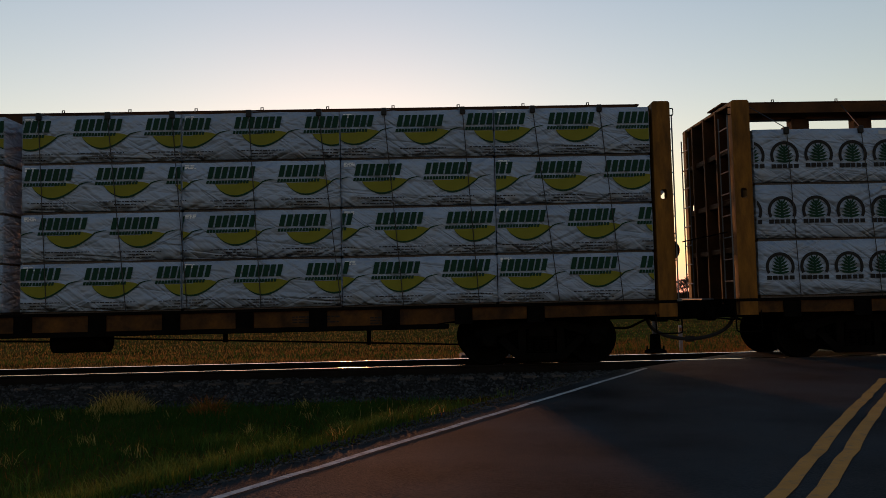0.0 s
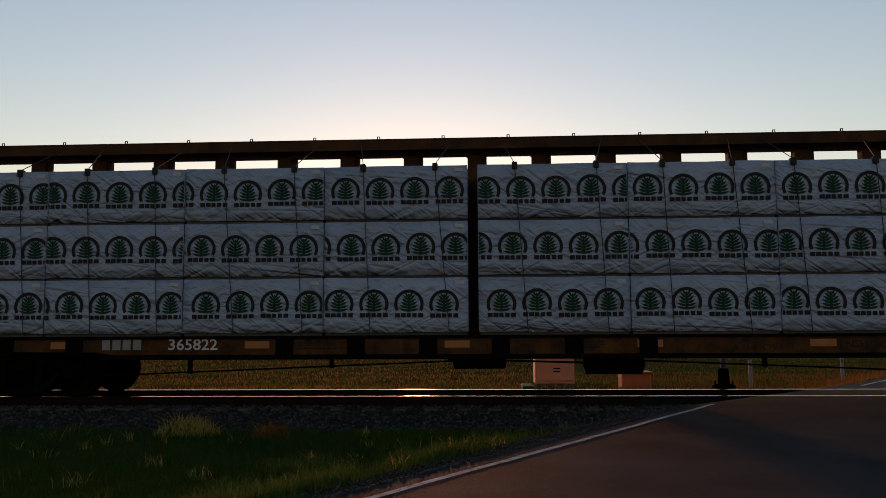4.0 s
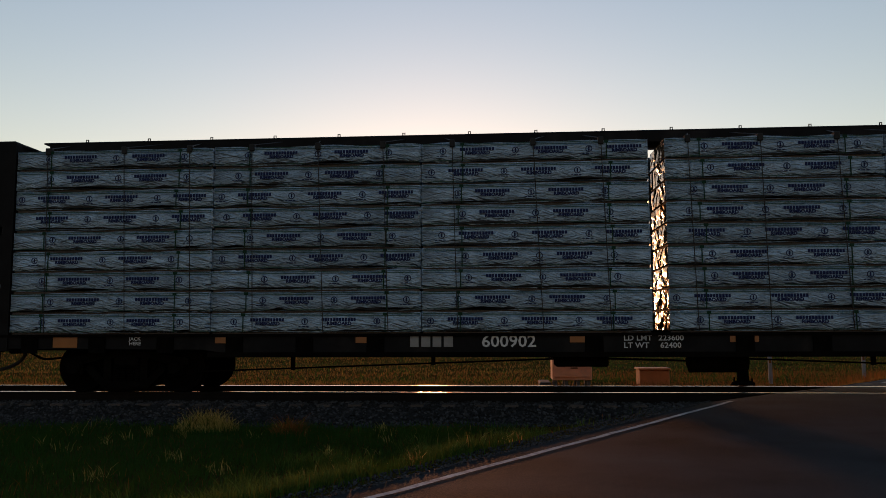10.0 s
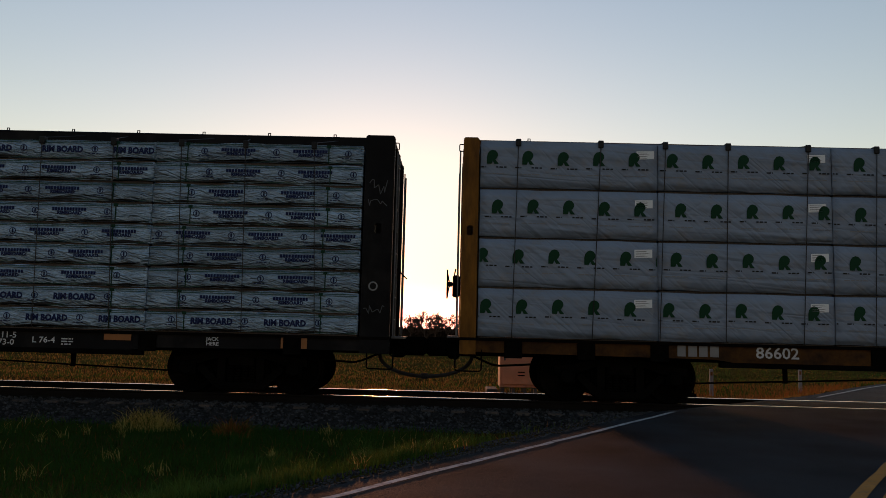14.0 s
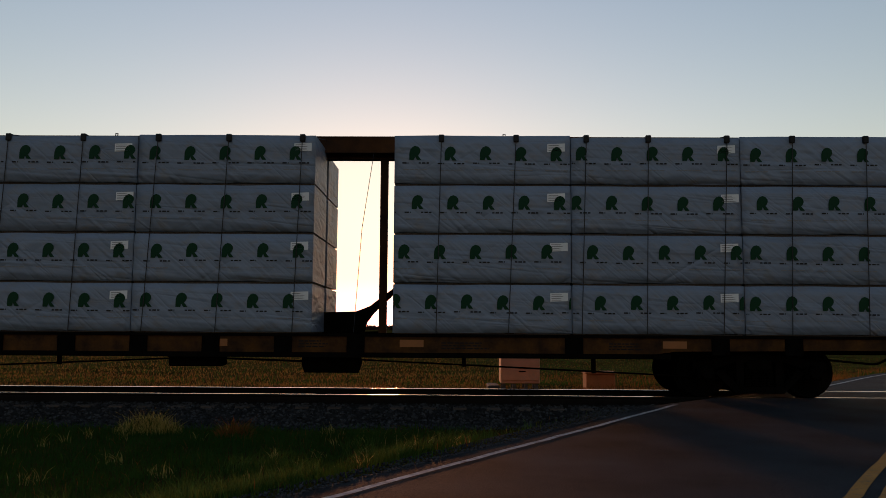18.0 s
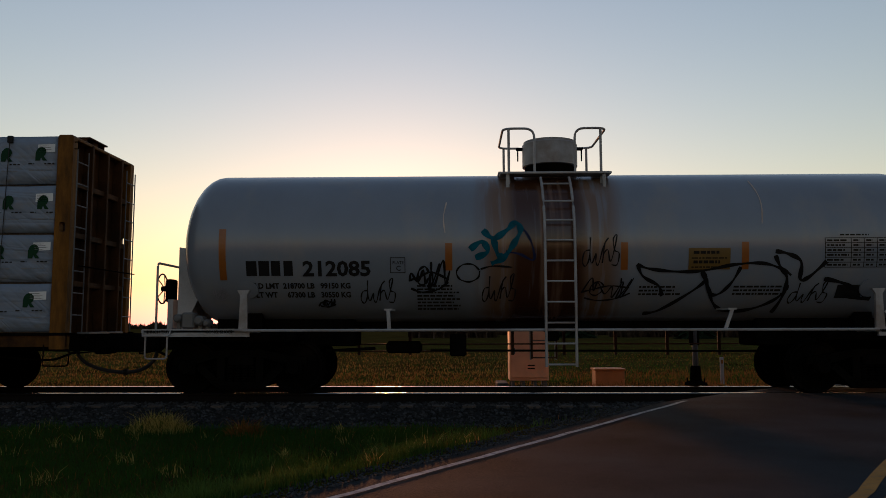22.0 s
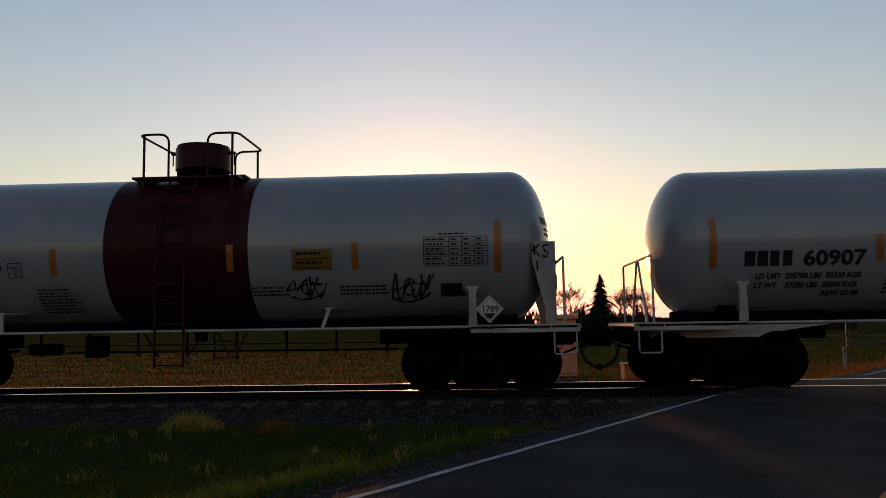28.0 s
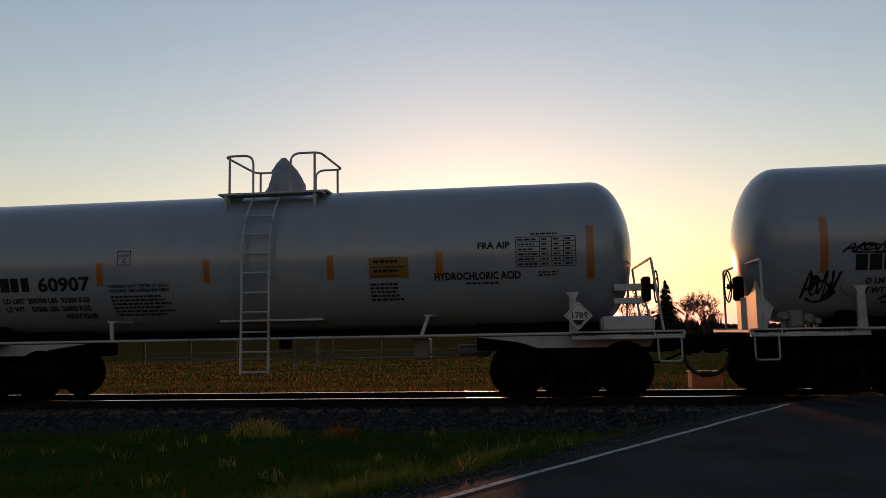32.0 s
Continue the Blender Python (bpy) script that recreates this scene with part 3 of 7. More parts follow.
def verge_height(x, y, rnd):
    h = 0.10 + 0.10 * max(0, noise.noise(Vector((x * 0.9, y * 0.9, 5)))) + 0.05 * max(0, noise.noise(Vector((x * 3, y * 3, 9))))
    for tx, ty, r, k in TUFTS:
        d = math.hypot(x - tx, (y - ty) * 1.6) / r
        if d < 1:
            h += k * (1 - d * d)
    return h * rnd.uniform(0.5, 1.25)


scatter_blades("verge_grass", 75000, verge, verge_height, 0.0045, "grass", "rough green spring grass on the verge", "grass", 11)


def tuft(rnd):
    tx, ty, r, k = TUFTS[0] if rnd.random() < 0.55 else rnd.choice(TUFTS)
    a, d = rnd.uniform(0, 6.283), r * rnd.random() ** 0.6
    return tx + d * math.cos(a), ty + d * math.sin(a) / 1.6


def road_edge(rnd):
    y = 5.0 + 6.4 * rnd.random()
    d = 0.45 + 2.4 * rnd.random() ** 1.2
    x = edge_x(y) - 0.65 - d
    if noise.noise(Vector((x * 1.1, y * 1.1, 4))) + 0.25 * noise.noise(Vector((x * 4, y * 4, 6))) < 0.10 or (y > 8.6 and d < 1.0):
        return None
    return x, y


scatter_blades("roadside_grass", 15000, road_edge, lambda x, y, r: r.uniform(0.08, 0.22), 0.0045, "edge_grass", "brighter fresh grass along the road's edge", "grass", 18, 0.4)


def dry_tuft(rnd):
    tx, ty, r, k = TUFTS[1]
    a, d = rnd.uniform(0, 6.283), r * rnd.random() ** 0.6
    return tx + d * math.cos(a), ty + d * math.sin(a) / 1.6


scatter_blades("verge_tufts", 1300, tuft, lambda x, y, r: verge_height(x, y, r) * 0.95, 0.0055, "tuft", "taller yellowish grass tufts on the verge", "grass", 15, 0.45)
scatter_blades("dry_tuft", 420, dry_tuft, lambda x, y, r: verge_height(x, y, r) * 0.9, 0.006, "dry_grass", "reddish-brown dead tuft on the verge", "grass", 17, 0.6)
scatter_blades("dry_verge_grass", 1800, verge, lambda x, y, r: verge_height(x, y, r) * 1.1, 0.0035, "dry_grass", "straw-coloured dead grass among the green", "grass", 12, 0.5)


def field_edge(rnd):
    y = 17.6 + 9 * rnd.random() ** 1.7
    x = rnd.uniform(-16, edge_x(y) - 0.6)
    return x, y


scatter_blades("far_verge_weeds", 17000, field_edge, lambda x, y, r: r.uniform(0.06, 0.26) * (1.1 if x > 3 else 0.35 + 0.5 * max(0, noise.noise(Vector((x, y, 1))))),
               0.006, "dry_grass", "dry brown weeds beyond the tracks", "weeds", 13, 0.4)


def field_far(rnd):
    y = 22 + 60 * rnd.random() ** 2
    return rnd.uniform(0.06 * y, 0.62 * y) if rnd.random() < 0.6 else rnd.uniform(-0.75 * y, 0.06 * y), y


scatter_blades("field_crop", 26000, field_far, lambda x, y, r: r.uniform(0.05, 0.14), 0.012, "grass", "low young crop across the open field", "crop", 14, 0.5)
def near_field(rnd):
    y = 17.3 + 30 * rnd.random() ** 1.8
    return rnd.uniform(-0.75 * y, edge_x(y) - 0.6), y


scatter_blades("field_stubble", 42000, near_field, lambda x, y, r: r.uniform(0.04, 0.12) * (1.0 if x < 3 else 0.6), 0.008, "stubble", "short orange-brown stubble across the field", "stubble", 16, 0.5)


def ballast_stones():
    rnd = random.Random(5)
    verts, faces = [], []
    base = [(1, 0, 0), (-1, 0, 0), (0, 1, 0), (0, -1, 0), (0, 0, 1), (0, 0, -1)]
    tri = [(0, 2, 4), (2, 1, 4), (1, 3, 4), (3, 0, 4), (2, 0, 5), (1, 2, 5), (3, 1, 5), (0, 3, 5)]
    py = [p for p, _ in prof]
    pz = [z for _, z in prof]
    for k in range(17000):
        x = rnd.uniform(-15, 14)
        if k < 14500:
            p = rnd.uniform(-2.5, -0.8)
        else:
            p = rnd.uniform(-0.7, 2.4)
        y = TRACK_Y + p
        if x > edge_x(y) - 0.35:
            continue
        z = float(np.interp(p, py, pz)) + 0.008
        if p < -2.0:
            z = max(z, ground_z(x, y) + 0.008)
        s = rnd.uniform(0.016, 0.042)
        m = Euler((rnd.random() * 6, rnd.random() * 6, rnd.random() * 6)).to_matrix()
        n = len(verts)
        for b in base:
            v = m @ (Vector(b) * s * rnd.uniform(0.6, 1.15))
            verts.append((x + v.x, y + v.y, z + v.z * 0.8))
        faces += [(a + n, b + n, c + n) for a, b, c in tri]
    me = bpy.data.meshes.new("ballast_stones")
    me.from_pydata(verts, [], faces)
    me.materials.append(M["ballast"])
    thing("ballast_stones", "loose angular grey ballast stones along the track", "ballast", data=me, kind="stuff")


ballast_stones()


def shoulder_gravel():
    rnd = random.Random(9)
    verts, faces = [], []
    base = [(1, 0, 0), (-1, 0, 0), (0, 1, 0), (0, -1, 0), (0, 0, 1), (0, 0, -1)]
    tri = [(0, 2, 4), (2, 1, 4), (1, 3, 4), (3, 0, 4), (2, 0, 5), (1, 2, 5), (3, 1, 5), (0, 3, 5)]
    for k in range(7000):
        y = rnd.uniform(4.5, 12.4)
        x = edge_x(y) - 0.30 - 0.75 * rnd.random() ** 1.4
        z = ground_z(x, y) + 0.004 if x < edge_x(y) - 0.37 else 0.002
        r = rnd.uniform(0.005, 0.02)
        m = Euler((rnd.random() * 6, rnd.random() * 6, rnd.random() * 6)).to_matrix()
        n = len(verts)
        for b in base:
            v = m @ (Vector(b) * r * rnd.uniform(0.6, 1.15))
            verts.append((x + v.x, y + v.y, z + v.z * 0.7))
        faces += [(a + n, b + n, c + n) for a, b, c in tri]
    me = bpy.data.meshes.new("shoulder_gravel")
    me.from_pydata(verts, [], faces)
    me.materials.append(M["ballast"])
    thing("shoulder_gravel", "loose dark gravel along the asphalt's edge", "gravel", data=me, kind="stuff")


shoulder_gravel()


# ---- rolling stock: running gear ----
def wheelset_mesh(r):
    bm = bmesh.new()
    lathe(bm, [(0.075, -1.12), (0.075, 1.12)], 12)
    for s in (-1, 1):
        y = s * 0.755
        prof = [(0.08, y - s * 0.09), (0.13, y - s * 0.085), (0.14, y - s * 0.03), (r - 0.11, y - s * 0.005), (r - 0.075, y + s * 0.065 * -1),
                (r - 0.02, y - s * 0.07), (r + 0.028, y - s * 0.068), (r + 0.028, y - s * 0.04), (r, y - s * 0.028), (r - 0.006, y + s * 0.065),
                (r - 0.05, y + s * 0.068), (r - 0.085, y + s * 0.04), (0.15, y + s * 0.07), (0.12, y + s * 0.1), (0.08, y + s * 0.1)]
        lathe(bm, prof, 36)
    for s in (-1, 1):     # end caps with bolts show the turning
        lathe(bm, [(0.10, s * 1.12), (0.10, s * 1.16), (0.05, s * 1.175)], 12)
        for k in range(3):
            a = 2 * math.pi * k / 3
            lathe(bm, [(0.018, s * 1.16), (0.018, s * 1.185)], 6, centre=(0.065 * math.cos(a), 0, 0.065 * math.sin(a)))
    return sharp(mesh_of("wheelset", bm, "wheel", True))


def side_frame_mesh(wb, r):
    h = wb / 2
    bm = bmesh.new()
    y0, y1 = -0.06, 0.06
    slab(bm, [(-h - 0.22, r + 0.04), (-h - 0.22, r + 0.17), (-h + 0.1, r + 0.21), (-0.35, r + 0.30), (0.35, r + 0.30), (h - 0.1, r + 0.21),
              (h + 0.22, r + 0.17), (h + 0.22, r + 0.04), (h - 0.2, r + 0.07), (0.40, r + 0.17), (-0.40, r + 0.17), (-h + 0.2, r + 0.07)], y0, y1)
    slab(bm, [(-h + 0.25, r + 0.06), (-0.34, r - 0.24), (0.34, r - 0.24), (h - 0.25, r + 0.06), (h - 0.16, r - 0.02), (0.40, r - 0.36), (-0.40, r - 0.36), (-h + 0.16, r - 0.02)], y0, y1)
    for s in (-1, 1):
        slab(bm, [(s * 0.27, r - 0.26), (s * 0.40, r - 0.26), (s * 0.40, r + 0.2), (s * 0.27, r + 0.2)], y0, y1)
        soft_box(bm, s * h - 0.14, s * h + 0.14, -0.10, 0.08, r - 0.13, r + 0.12, 0.03)
        lathe(bm, [(0.10, -0.18), (0.12, -0.15), (0.12, -0.08)], 14, centre=(s * h, 0, r))
    for k in range(4):
        x = -0.19 + k * 0.127
        for i in range(7):
            z = r - 0.23 + i * 0.045
            lathe(bm, [(0.055, z), (0.055, z + 0.026)], 10, "z", centre=(x, 0, 0))
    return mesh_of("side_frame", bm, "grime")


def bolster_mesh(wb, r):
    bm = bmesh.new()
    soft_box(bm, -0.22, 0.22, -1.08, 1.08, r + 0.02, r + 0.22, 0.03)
    soft_box(bm, -0.46, 0.46, -0.84, 0.84, r - 0.33, r + 0.16, 0.03)      # block added to shut out light behind the springs, as plank and rigging
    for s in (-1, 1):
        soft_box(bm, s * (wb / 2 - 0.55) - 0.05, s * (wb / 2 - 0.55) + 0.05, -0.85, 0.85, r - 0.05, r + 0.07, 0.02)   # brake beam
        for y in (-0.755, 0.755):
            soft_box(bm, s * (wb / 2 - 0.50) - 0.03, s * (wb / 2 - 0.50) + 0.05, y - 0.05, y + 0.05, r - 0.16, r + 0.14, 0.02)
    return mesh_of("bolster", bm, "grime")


RIG = {}


def truck(parent, x, wb, r):
    """A four-wheel bogie under a car, its wheelsets turning."""
    if (wb, r) not in RIG:
        RIG[(wb, r)] = (wheelset_mesh(r), side_frame_mesh(wb, r), bolster_mesh(wb, r))
    ws, sf, bo = RIG[(wb, r)]
    t = new("bogie")
    t.parent = parent
    t.location = (x, 0, 0)
    part("bolster", bo, None, t)
    near = part("side_frame", sf, None, t, "cast steel side frame with spring nest")
    near.location = (0, -1.0, 0)
    far = part("side_frame", sf, None, t, "cast steel side frame with spring nest")
    far.matrix_basis = pose(0, 1.0, 0, 0, 0, 180)
    for s in (-1, 1):
        w = part("wheelset", ws, None, t)
        w.location = (s * wb / 2, 0, r)
        WHEELS.append((w, s * wb / 2, r))
    return t


def coupler(parent, s, x, half=0.59, back=0.22):
    """Coupler, uncoupling lever and air hose at one end; s is the end's direction."""
    bm = bmesh.new()
    soft_box(bm, *sorted((x - s * 0.5, x + s * 0.28)), -0.11, 0.11, 0.78, 0.98, 0.02)
    soft_box(bm, *sorted((x + s * 0.16, x + s * (half + 0.03))), -0.22, 0.18, 0.70, 1.04, 0.06)
    part("coupler", bm, "grime", parent, "dark cast steel knuckle coupler")
    bm = bmesh.new()
    tube(bm, bend([(x - s * 0.06, -1.35, 0.84), (x + s * 0.08, -1.3, 0.70), (x + s * 0.12, -0.5, 0.72), (x + s * 0.32, -0.12, 0.86)], 0.1), 0.014, 6)
    part("uncoupling_lever", bm, "grime", parent)
    bm = bmesh.new()
    pts = []
    for k in range(13):      # half of the loop that hangs between two cars
        u = k / 12
        pts.append((x - s * back + s * (half + back) * (1 - math.cos(math.pi / 2 * u)), -0.42 + 0.05 * u, 0.72 - 0.38 * math.sin(math.pi / 2 * u)))
    tube(bm, pts, 0.034, 8)
    lathe(bm, [(0.02, x + s * half - 0.07), (0.055, x + s * half - 0.05), (0.055, x + s * half + 0.03)], 8, "x", centre=(0, -0.37, 0.345))
    part("air_hose", bm, "rubber", parent, "black rubber air hose hanging in a loop")
    bm = bmesh.new()
    tube(bm, bend([(x - s * 2.2, -0.75, 0.70), (x - s * 1.1, -0.75, 0.60), (x - s * (back + 0.4), -0.5, 0.56), (x - s * back, -0.42, 0.73)], 0.12), 0.022, 6)
    part("brake_pipe", bm, "grime", parent, "dark brake pipe that leads to the hose")


def roll(ob, x, y=TRACK_Y, z=0.0):
    """Registers a thing that travels with the train."""
    ob.location = (x, y, z)
    TRAIN.append((ob, x, y, z))
    return ob


def brake_wheel(parent, s, x, y, z):
    bm = bmesh.new()
    xc = x + s * 0.24
    ring = [(xc, y + 0.27 * math.cos(a), z + 0.27 * math.sin(a)) for a in [2 * math.pi * k / 24 for k in range(25)]]
    for p, q in zip(ring, ring[1:]):
        tube(bm, [p, q], 0.014, 6, False)
    for k in range(5):
        a = 2 * math.pi * k / 5
        tube(bm, [(xc - s * 0.05, y, z), (xc, y + 0.27 * math.cos(a), z + 0.27 * math.sin(a))], 0.01, 5, False)
    lathe(bm, [(0.05, xc - s * 0.09), (0.05, xc + s * 0.01)], 10, "x", centre=(0, y, z))
    lathe(bm, [(0.03, x), (0.03, xc)], 8, "x", centre=(0, y, z))
    soft_box(bm, min(x, x + s * 0.14), max(x, x + s * 0.14), y - 0.14, y + 0.14, z - 0.25, z + 0.17, 0.03)
    part("brake_wheel", bm, "grime", parent, "spoked hand brake wheel on its housing")


def bulkhead(car, s, x, w, paint, deck, top, half=1.40):
    """End frame of a centre-beam car: two posts, a plate and its outside ribs. x is the outer face, w the posts' width."""
    b = new("bulkhead")
    b.parent = car
    xi = x - s * w
    for y in (-1, 1):
        bm = bmesh.new()
        edge = half if y < 0 else half - 0.25
        ya, yb = sorted((y * edge, y * (edge - 0.16)))
        x0, x1 = sorted((x, xi))
        xs0, xs1 = (x0 + x1) / 2 - 0.055, (x0 + x1) / 2 + 0.055
        zs0, zs1 = 2.78, 2.95
        out = [(x0, deck - 0.28), (x1, deck - 0.28), (x1, top - 0.03), (x1 - 0.03, top), (x0 + 0.03, top), (x0, top - 0.03)]
        hole = [(xs0 + 0.02, zs0), (xs1 - 0.02, zs0), (xs1, zs0 + 0.03), (xs1, zs1 - 0.03), (xs1 - 0.02, zs1), (xs0 + 0.02, zs1), (xs0, zs1 - 0.03), (xs0, zs0 + 0.03)]
        for yy in (ya, yb):
            vo = [bm.verts.new((p, yy, q)) for p, q in out]
            vh = [bm.verts.new((p, yy, q)) for p, q in hole]
            es = [bm.edges.new((r[i], r[(i + 1) % len(r)])) for r in (vo, vh) for i in range(len(r))]
            bmesh.ops.triangle_fill(bm, use_beauty=True, edges=es)
            if yy == ya:
                first = (vo, vh)
        for p, q in zip(first, (vo, vh)):
            for i in range(len(p)):
                j = (i + 1) % len(p)
                bm.faces.new((p[i], p[j], q[j], q[i]))
        part("end_post", bm, paint, b)
    bm = bmesh.new()
    xa, xb = sorted((xi + s * 0.05, xi + s * 0.09))
    box(bm, xa, xb, -half + 0.16, half - 0.41, deck - 0.1, top - 0.03)
    part("end_plate", bm, "yellow_chord" if paint == "yellow" else paint, b, "dark end plate")
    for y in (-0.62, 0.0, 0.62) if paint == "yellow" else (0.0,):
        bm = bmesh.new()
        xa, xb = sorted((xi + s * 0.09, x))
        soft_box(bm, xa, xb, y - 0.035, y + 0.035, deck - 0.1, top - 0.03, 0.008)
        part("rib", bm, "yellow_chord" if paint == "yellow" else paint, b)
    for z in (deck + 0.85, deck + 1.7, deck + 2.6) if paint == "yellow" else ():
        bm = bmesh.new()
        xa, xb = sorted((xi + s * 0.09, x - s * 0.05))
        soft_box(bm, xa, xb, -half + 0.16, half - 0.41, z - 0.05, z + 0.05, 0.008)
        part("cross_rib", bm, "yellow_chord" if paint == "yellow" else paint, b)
    bm = bmesh.new()
    xa, xb = sorted((xi + s * 0.03, x - s * 0.02))
    soft_box(bm, xa, xb, -half + 0.1, half - 0.35, top - 0.06, top + 0.0, 0.01)
    part("top_rail", bm, paint, b)
    # ladders on both sides of the end, and grab irons
    for y, zs in ((-1.12, (0.3, 0.68, 1.06, 1.44, 1.82, 2.2, 2.58, 2.96)), (0.90, (0.3, 0.68, 1.06, 1.44, 1.82, 2.2, 2.58, 2.96))):
        bm = bmesh.new()
        for yy in (y - 0.2, y + 0.2):
            tube(bm, [(x + s * 0.05, yy, deck), (x + s * 0.05, yy, deck + 3.2)], 0.013, 6)
        for z in zs:
            tube(bm, [(x + s * 0.05, y - 0.2, deck + z), (x + s * 0.05, y + 0.2, deck + z)], 0.012, 6)
        part("ladder", bm, "galv", b, "thin steel rung ladder")
    bm = bmesh.new()
    xo = x + s * 0.07
    tube(bm, bend([(x, -half + 0.05, top - 0.12), (xo, -half + 0.05, top - 0.12), (xo, -half + 0.05, top - 0.24), (x, -half + 0.05, top - 0.24)], 0.02, 2), 0.01, 5)
    part("grab_iron", bm, "grime", b)
    bm = bmesh.new()
    tube(bm, [(x + s * 0.09, -1.2, deck + 1.15), (x + s * 0.12, 1.05, deck + 1.15)], 0.013, 6)
    part("cross_bar", bm, "grime", b)
    return b


def centre_beam_car(label, x0, x1, paint, post_w, trucks, posts_gap, brake_end, deck=1.06, top=4.48, chord=(4.48, 4.69), clear=(), tail=0.59):
    """A centre-beam lumber flat from x0 to x1 along the train."""
    c = (x0 + x1) / 2
    h = (x1 - x0) / 2
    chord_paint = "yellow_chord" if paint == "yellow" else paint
    car = thing("centre_beam_car", label, "freight car", "freight cars of the train")
    roll(car, c)
    # deck and centre sill
    bm = bmesh.new()
    box(bm, -h, h, -1.3, 1.3, deck - 0.07, deck - 0.01)
    for k in range(int(2 * h / 1.25)):
        x = -h + 0.7 + k * 1.25
        for y in (-1, 1):
            a, b = sorted((y * 0.1, y * 1.33))
            box(bm, x - 0.06, x + 0.06, a, b, deck - 0.012, deck + 0.03)
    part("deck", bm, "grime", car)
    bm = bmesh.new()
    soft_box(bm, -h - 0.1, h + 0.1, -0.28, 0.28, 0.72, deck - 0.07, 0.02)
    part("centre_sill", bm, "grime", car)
    for y in (-1, 1):
        bm = bmesh.new()
        a, b = sorted((y * 1.33, y * 1.37))
        xa, xb = trucks[0] - c, trucks[1] - c
        # the web is deep between the bogies and shallow above them
        slab(bm, [(-h, deck - 0.24), (-h, deck - 0.005), (h, deck - 0.005), (h, deck - 0.24), (xb + 1.7, deck - 0.24), (xb + 1.4, deck - 0.24), (xb - 1.5, deck - 0.27), (xb - 2.0, deck - 0.34),
                  (xa + 2.0, deck - 0.34), (xa + 1.5, deck - 0.27)], a, b)
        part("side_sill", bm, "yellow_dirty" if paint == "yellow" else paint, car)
        a, b = sorted((y * 1.25, y * 1.405))
        bm = bmesh.new()
        box(bm, -h, h, a, b, deck - 0.05, deck + 0.0)
        part("sill_top_flange", bm, "grime", car)
        bm = bmesh.new()
        box(bm, xa + 1.6, xb - 1.6, a, b, deck - 0.40, deck - 0.315)
        part("sill_bottom_flange", bm, "grime", car)
    # winch brackets along the near sill
    bm0 = bmesh.new()
    soft_box(bm0, -0.15, 0.15, -1.40, -1.372, deck - 0.33, deck - 0.05, 0.008)
    br = mesh_of("winch_bracket", bm0, "grime")
    n = int((2 * h - 1.2) / 1.22)
    for k in range(n):
        x = -h + 0.9 + k * 1.22
        if not any(a - 0.2 < x + c < b + 0.2 for a, b in clear):      # none over the lettering
            part("winch_bracket", br, None, car, at=(x, 0, 0))
    # centre beam: columns, gussets, top chord
    bm0 = bmesh.new()
    box(bm0, -0.14, 0.14, -0.10, 0.10, deck, chord[0] - 0.01)
    slab(bm0, [(-0.14, chord[0] - 0.10), (-0.14, chord[0] - 0.01), (-0.24, chord[0] - 0.01)], -0.05, 0.05)
    slab(bm0, [(0.14, chord[0] - 0.40), (0.22, chord[0] - 0.30), (0.22, chord[0] - 0.01), (0.14, chord[0] - 0.01)], -0.05, 0.05)
    col = mesh_of("centre_column", bm0, chord_paint)
    n = max(3, round((2 * h - 1.2) / posts_gap))
    for k in range(n + 1):
        part("centre_column", col, None, car, at=(-h + 0.6 + (2 * h - 1.2) * k / n, 0, 0))
    bm = bmesh.new()
    w = 0.37
    soft_box(bm, -h + post_w * 0.75, h - post_w * 0.75, -w, w, chord[1] - 0.03, chord[1], 0.008)
    part("top_chord", bm, chord_paint, car)
    for y0, y1, z0 in ((-w, -w + 0.03, chord[0]), (w - 0.03, w, chord[0]), (-0.10, 0.10, chord[0] - 0.06)):
        bm = bmesh.new()
        box(bm, -h + post_w, h - post_w, y0, y1, z0, chord[1] - 0.031)
        part("chord_web", bm, chord_paint, car)
    bm0 = bmesh.new()
    tube(bm0, [(0, -w + 0.05, chord[1]), (0, -w + 0.05, chord[1] + 0.05), (0.04, -w + 0.05, chord[1] + 0.05), (0.04, -w + 0.05, chord[1])], 0.012, 5)
    loop = mesh_of("lashing_loop", bm0, "cable")
    for k in range(n):
        part("lashing_loop", loop, None, car, at=(-h + 1.2 + (2 * h - 1.2) * k / n, 0, 0))
    bulkhead(car, -1, -h, post_w, paint, deck, top)
    bulkhead(car, 1, h, post_w, paint, deck, top)
    for s in (-1, 1):
        coupler(car, s, s * (h - 0.02), tail if s > 0 else 0.59)
        bm = bmesh.new()
        a, b = sorted((s * (h - 0.25), s * (h - 0.01)))
        soft_box(bm, a, b, -1.33, 1.33, 0.74, deck - 0.02, 0.02)
        a, b = sorted((s * (h - 0.02), s * (h + 0.2)))
        soft_box(bm, a, b, -0.3, 0.3, 0.66, 1.04, 0.04)
        part("end_sill", bm, "grime", car)
        bm = bmesh.new()
        a, b = sorted((s * h, s * (h + 0.22)))
        soft_box(bm, a, b, -0.2 if s < 0 else -1.0, 1.2 if s < 0 else 0.4, deck - 0.03, deck + 0.01, 0.008)
        part("crossover_step", bm, "galv", car, "narrow metal step across the end")
        bm = bmesh.new()
        xx = s * (h - 0.15)
        tube(bm, bend([(xx - 0.22, -1.36, deck - 0.2), (xx - 0.22, -1.4, 0.5), (xx + 0.22, -1.4, 0.5), (xx + 0.22, -1.36, deck - 0.2)], 0.05, 3), 0.013, 6)
        part("sill_step", bm, "grime", car)
    brake_wheel(car, brake_end, brake_end * h, 0.55, deck + 1.0)
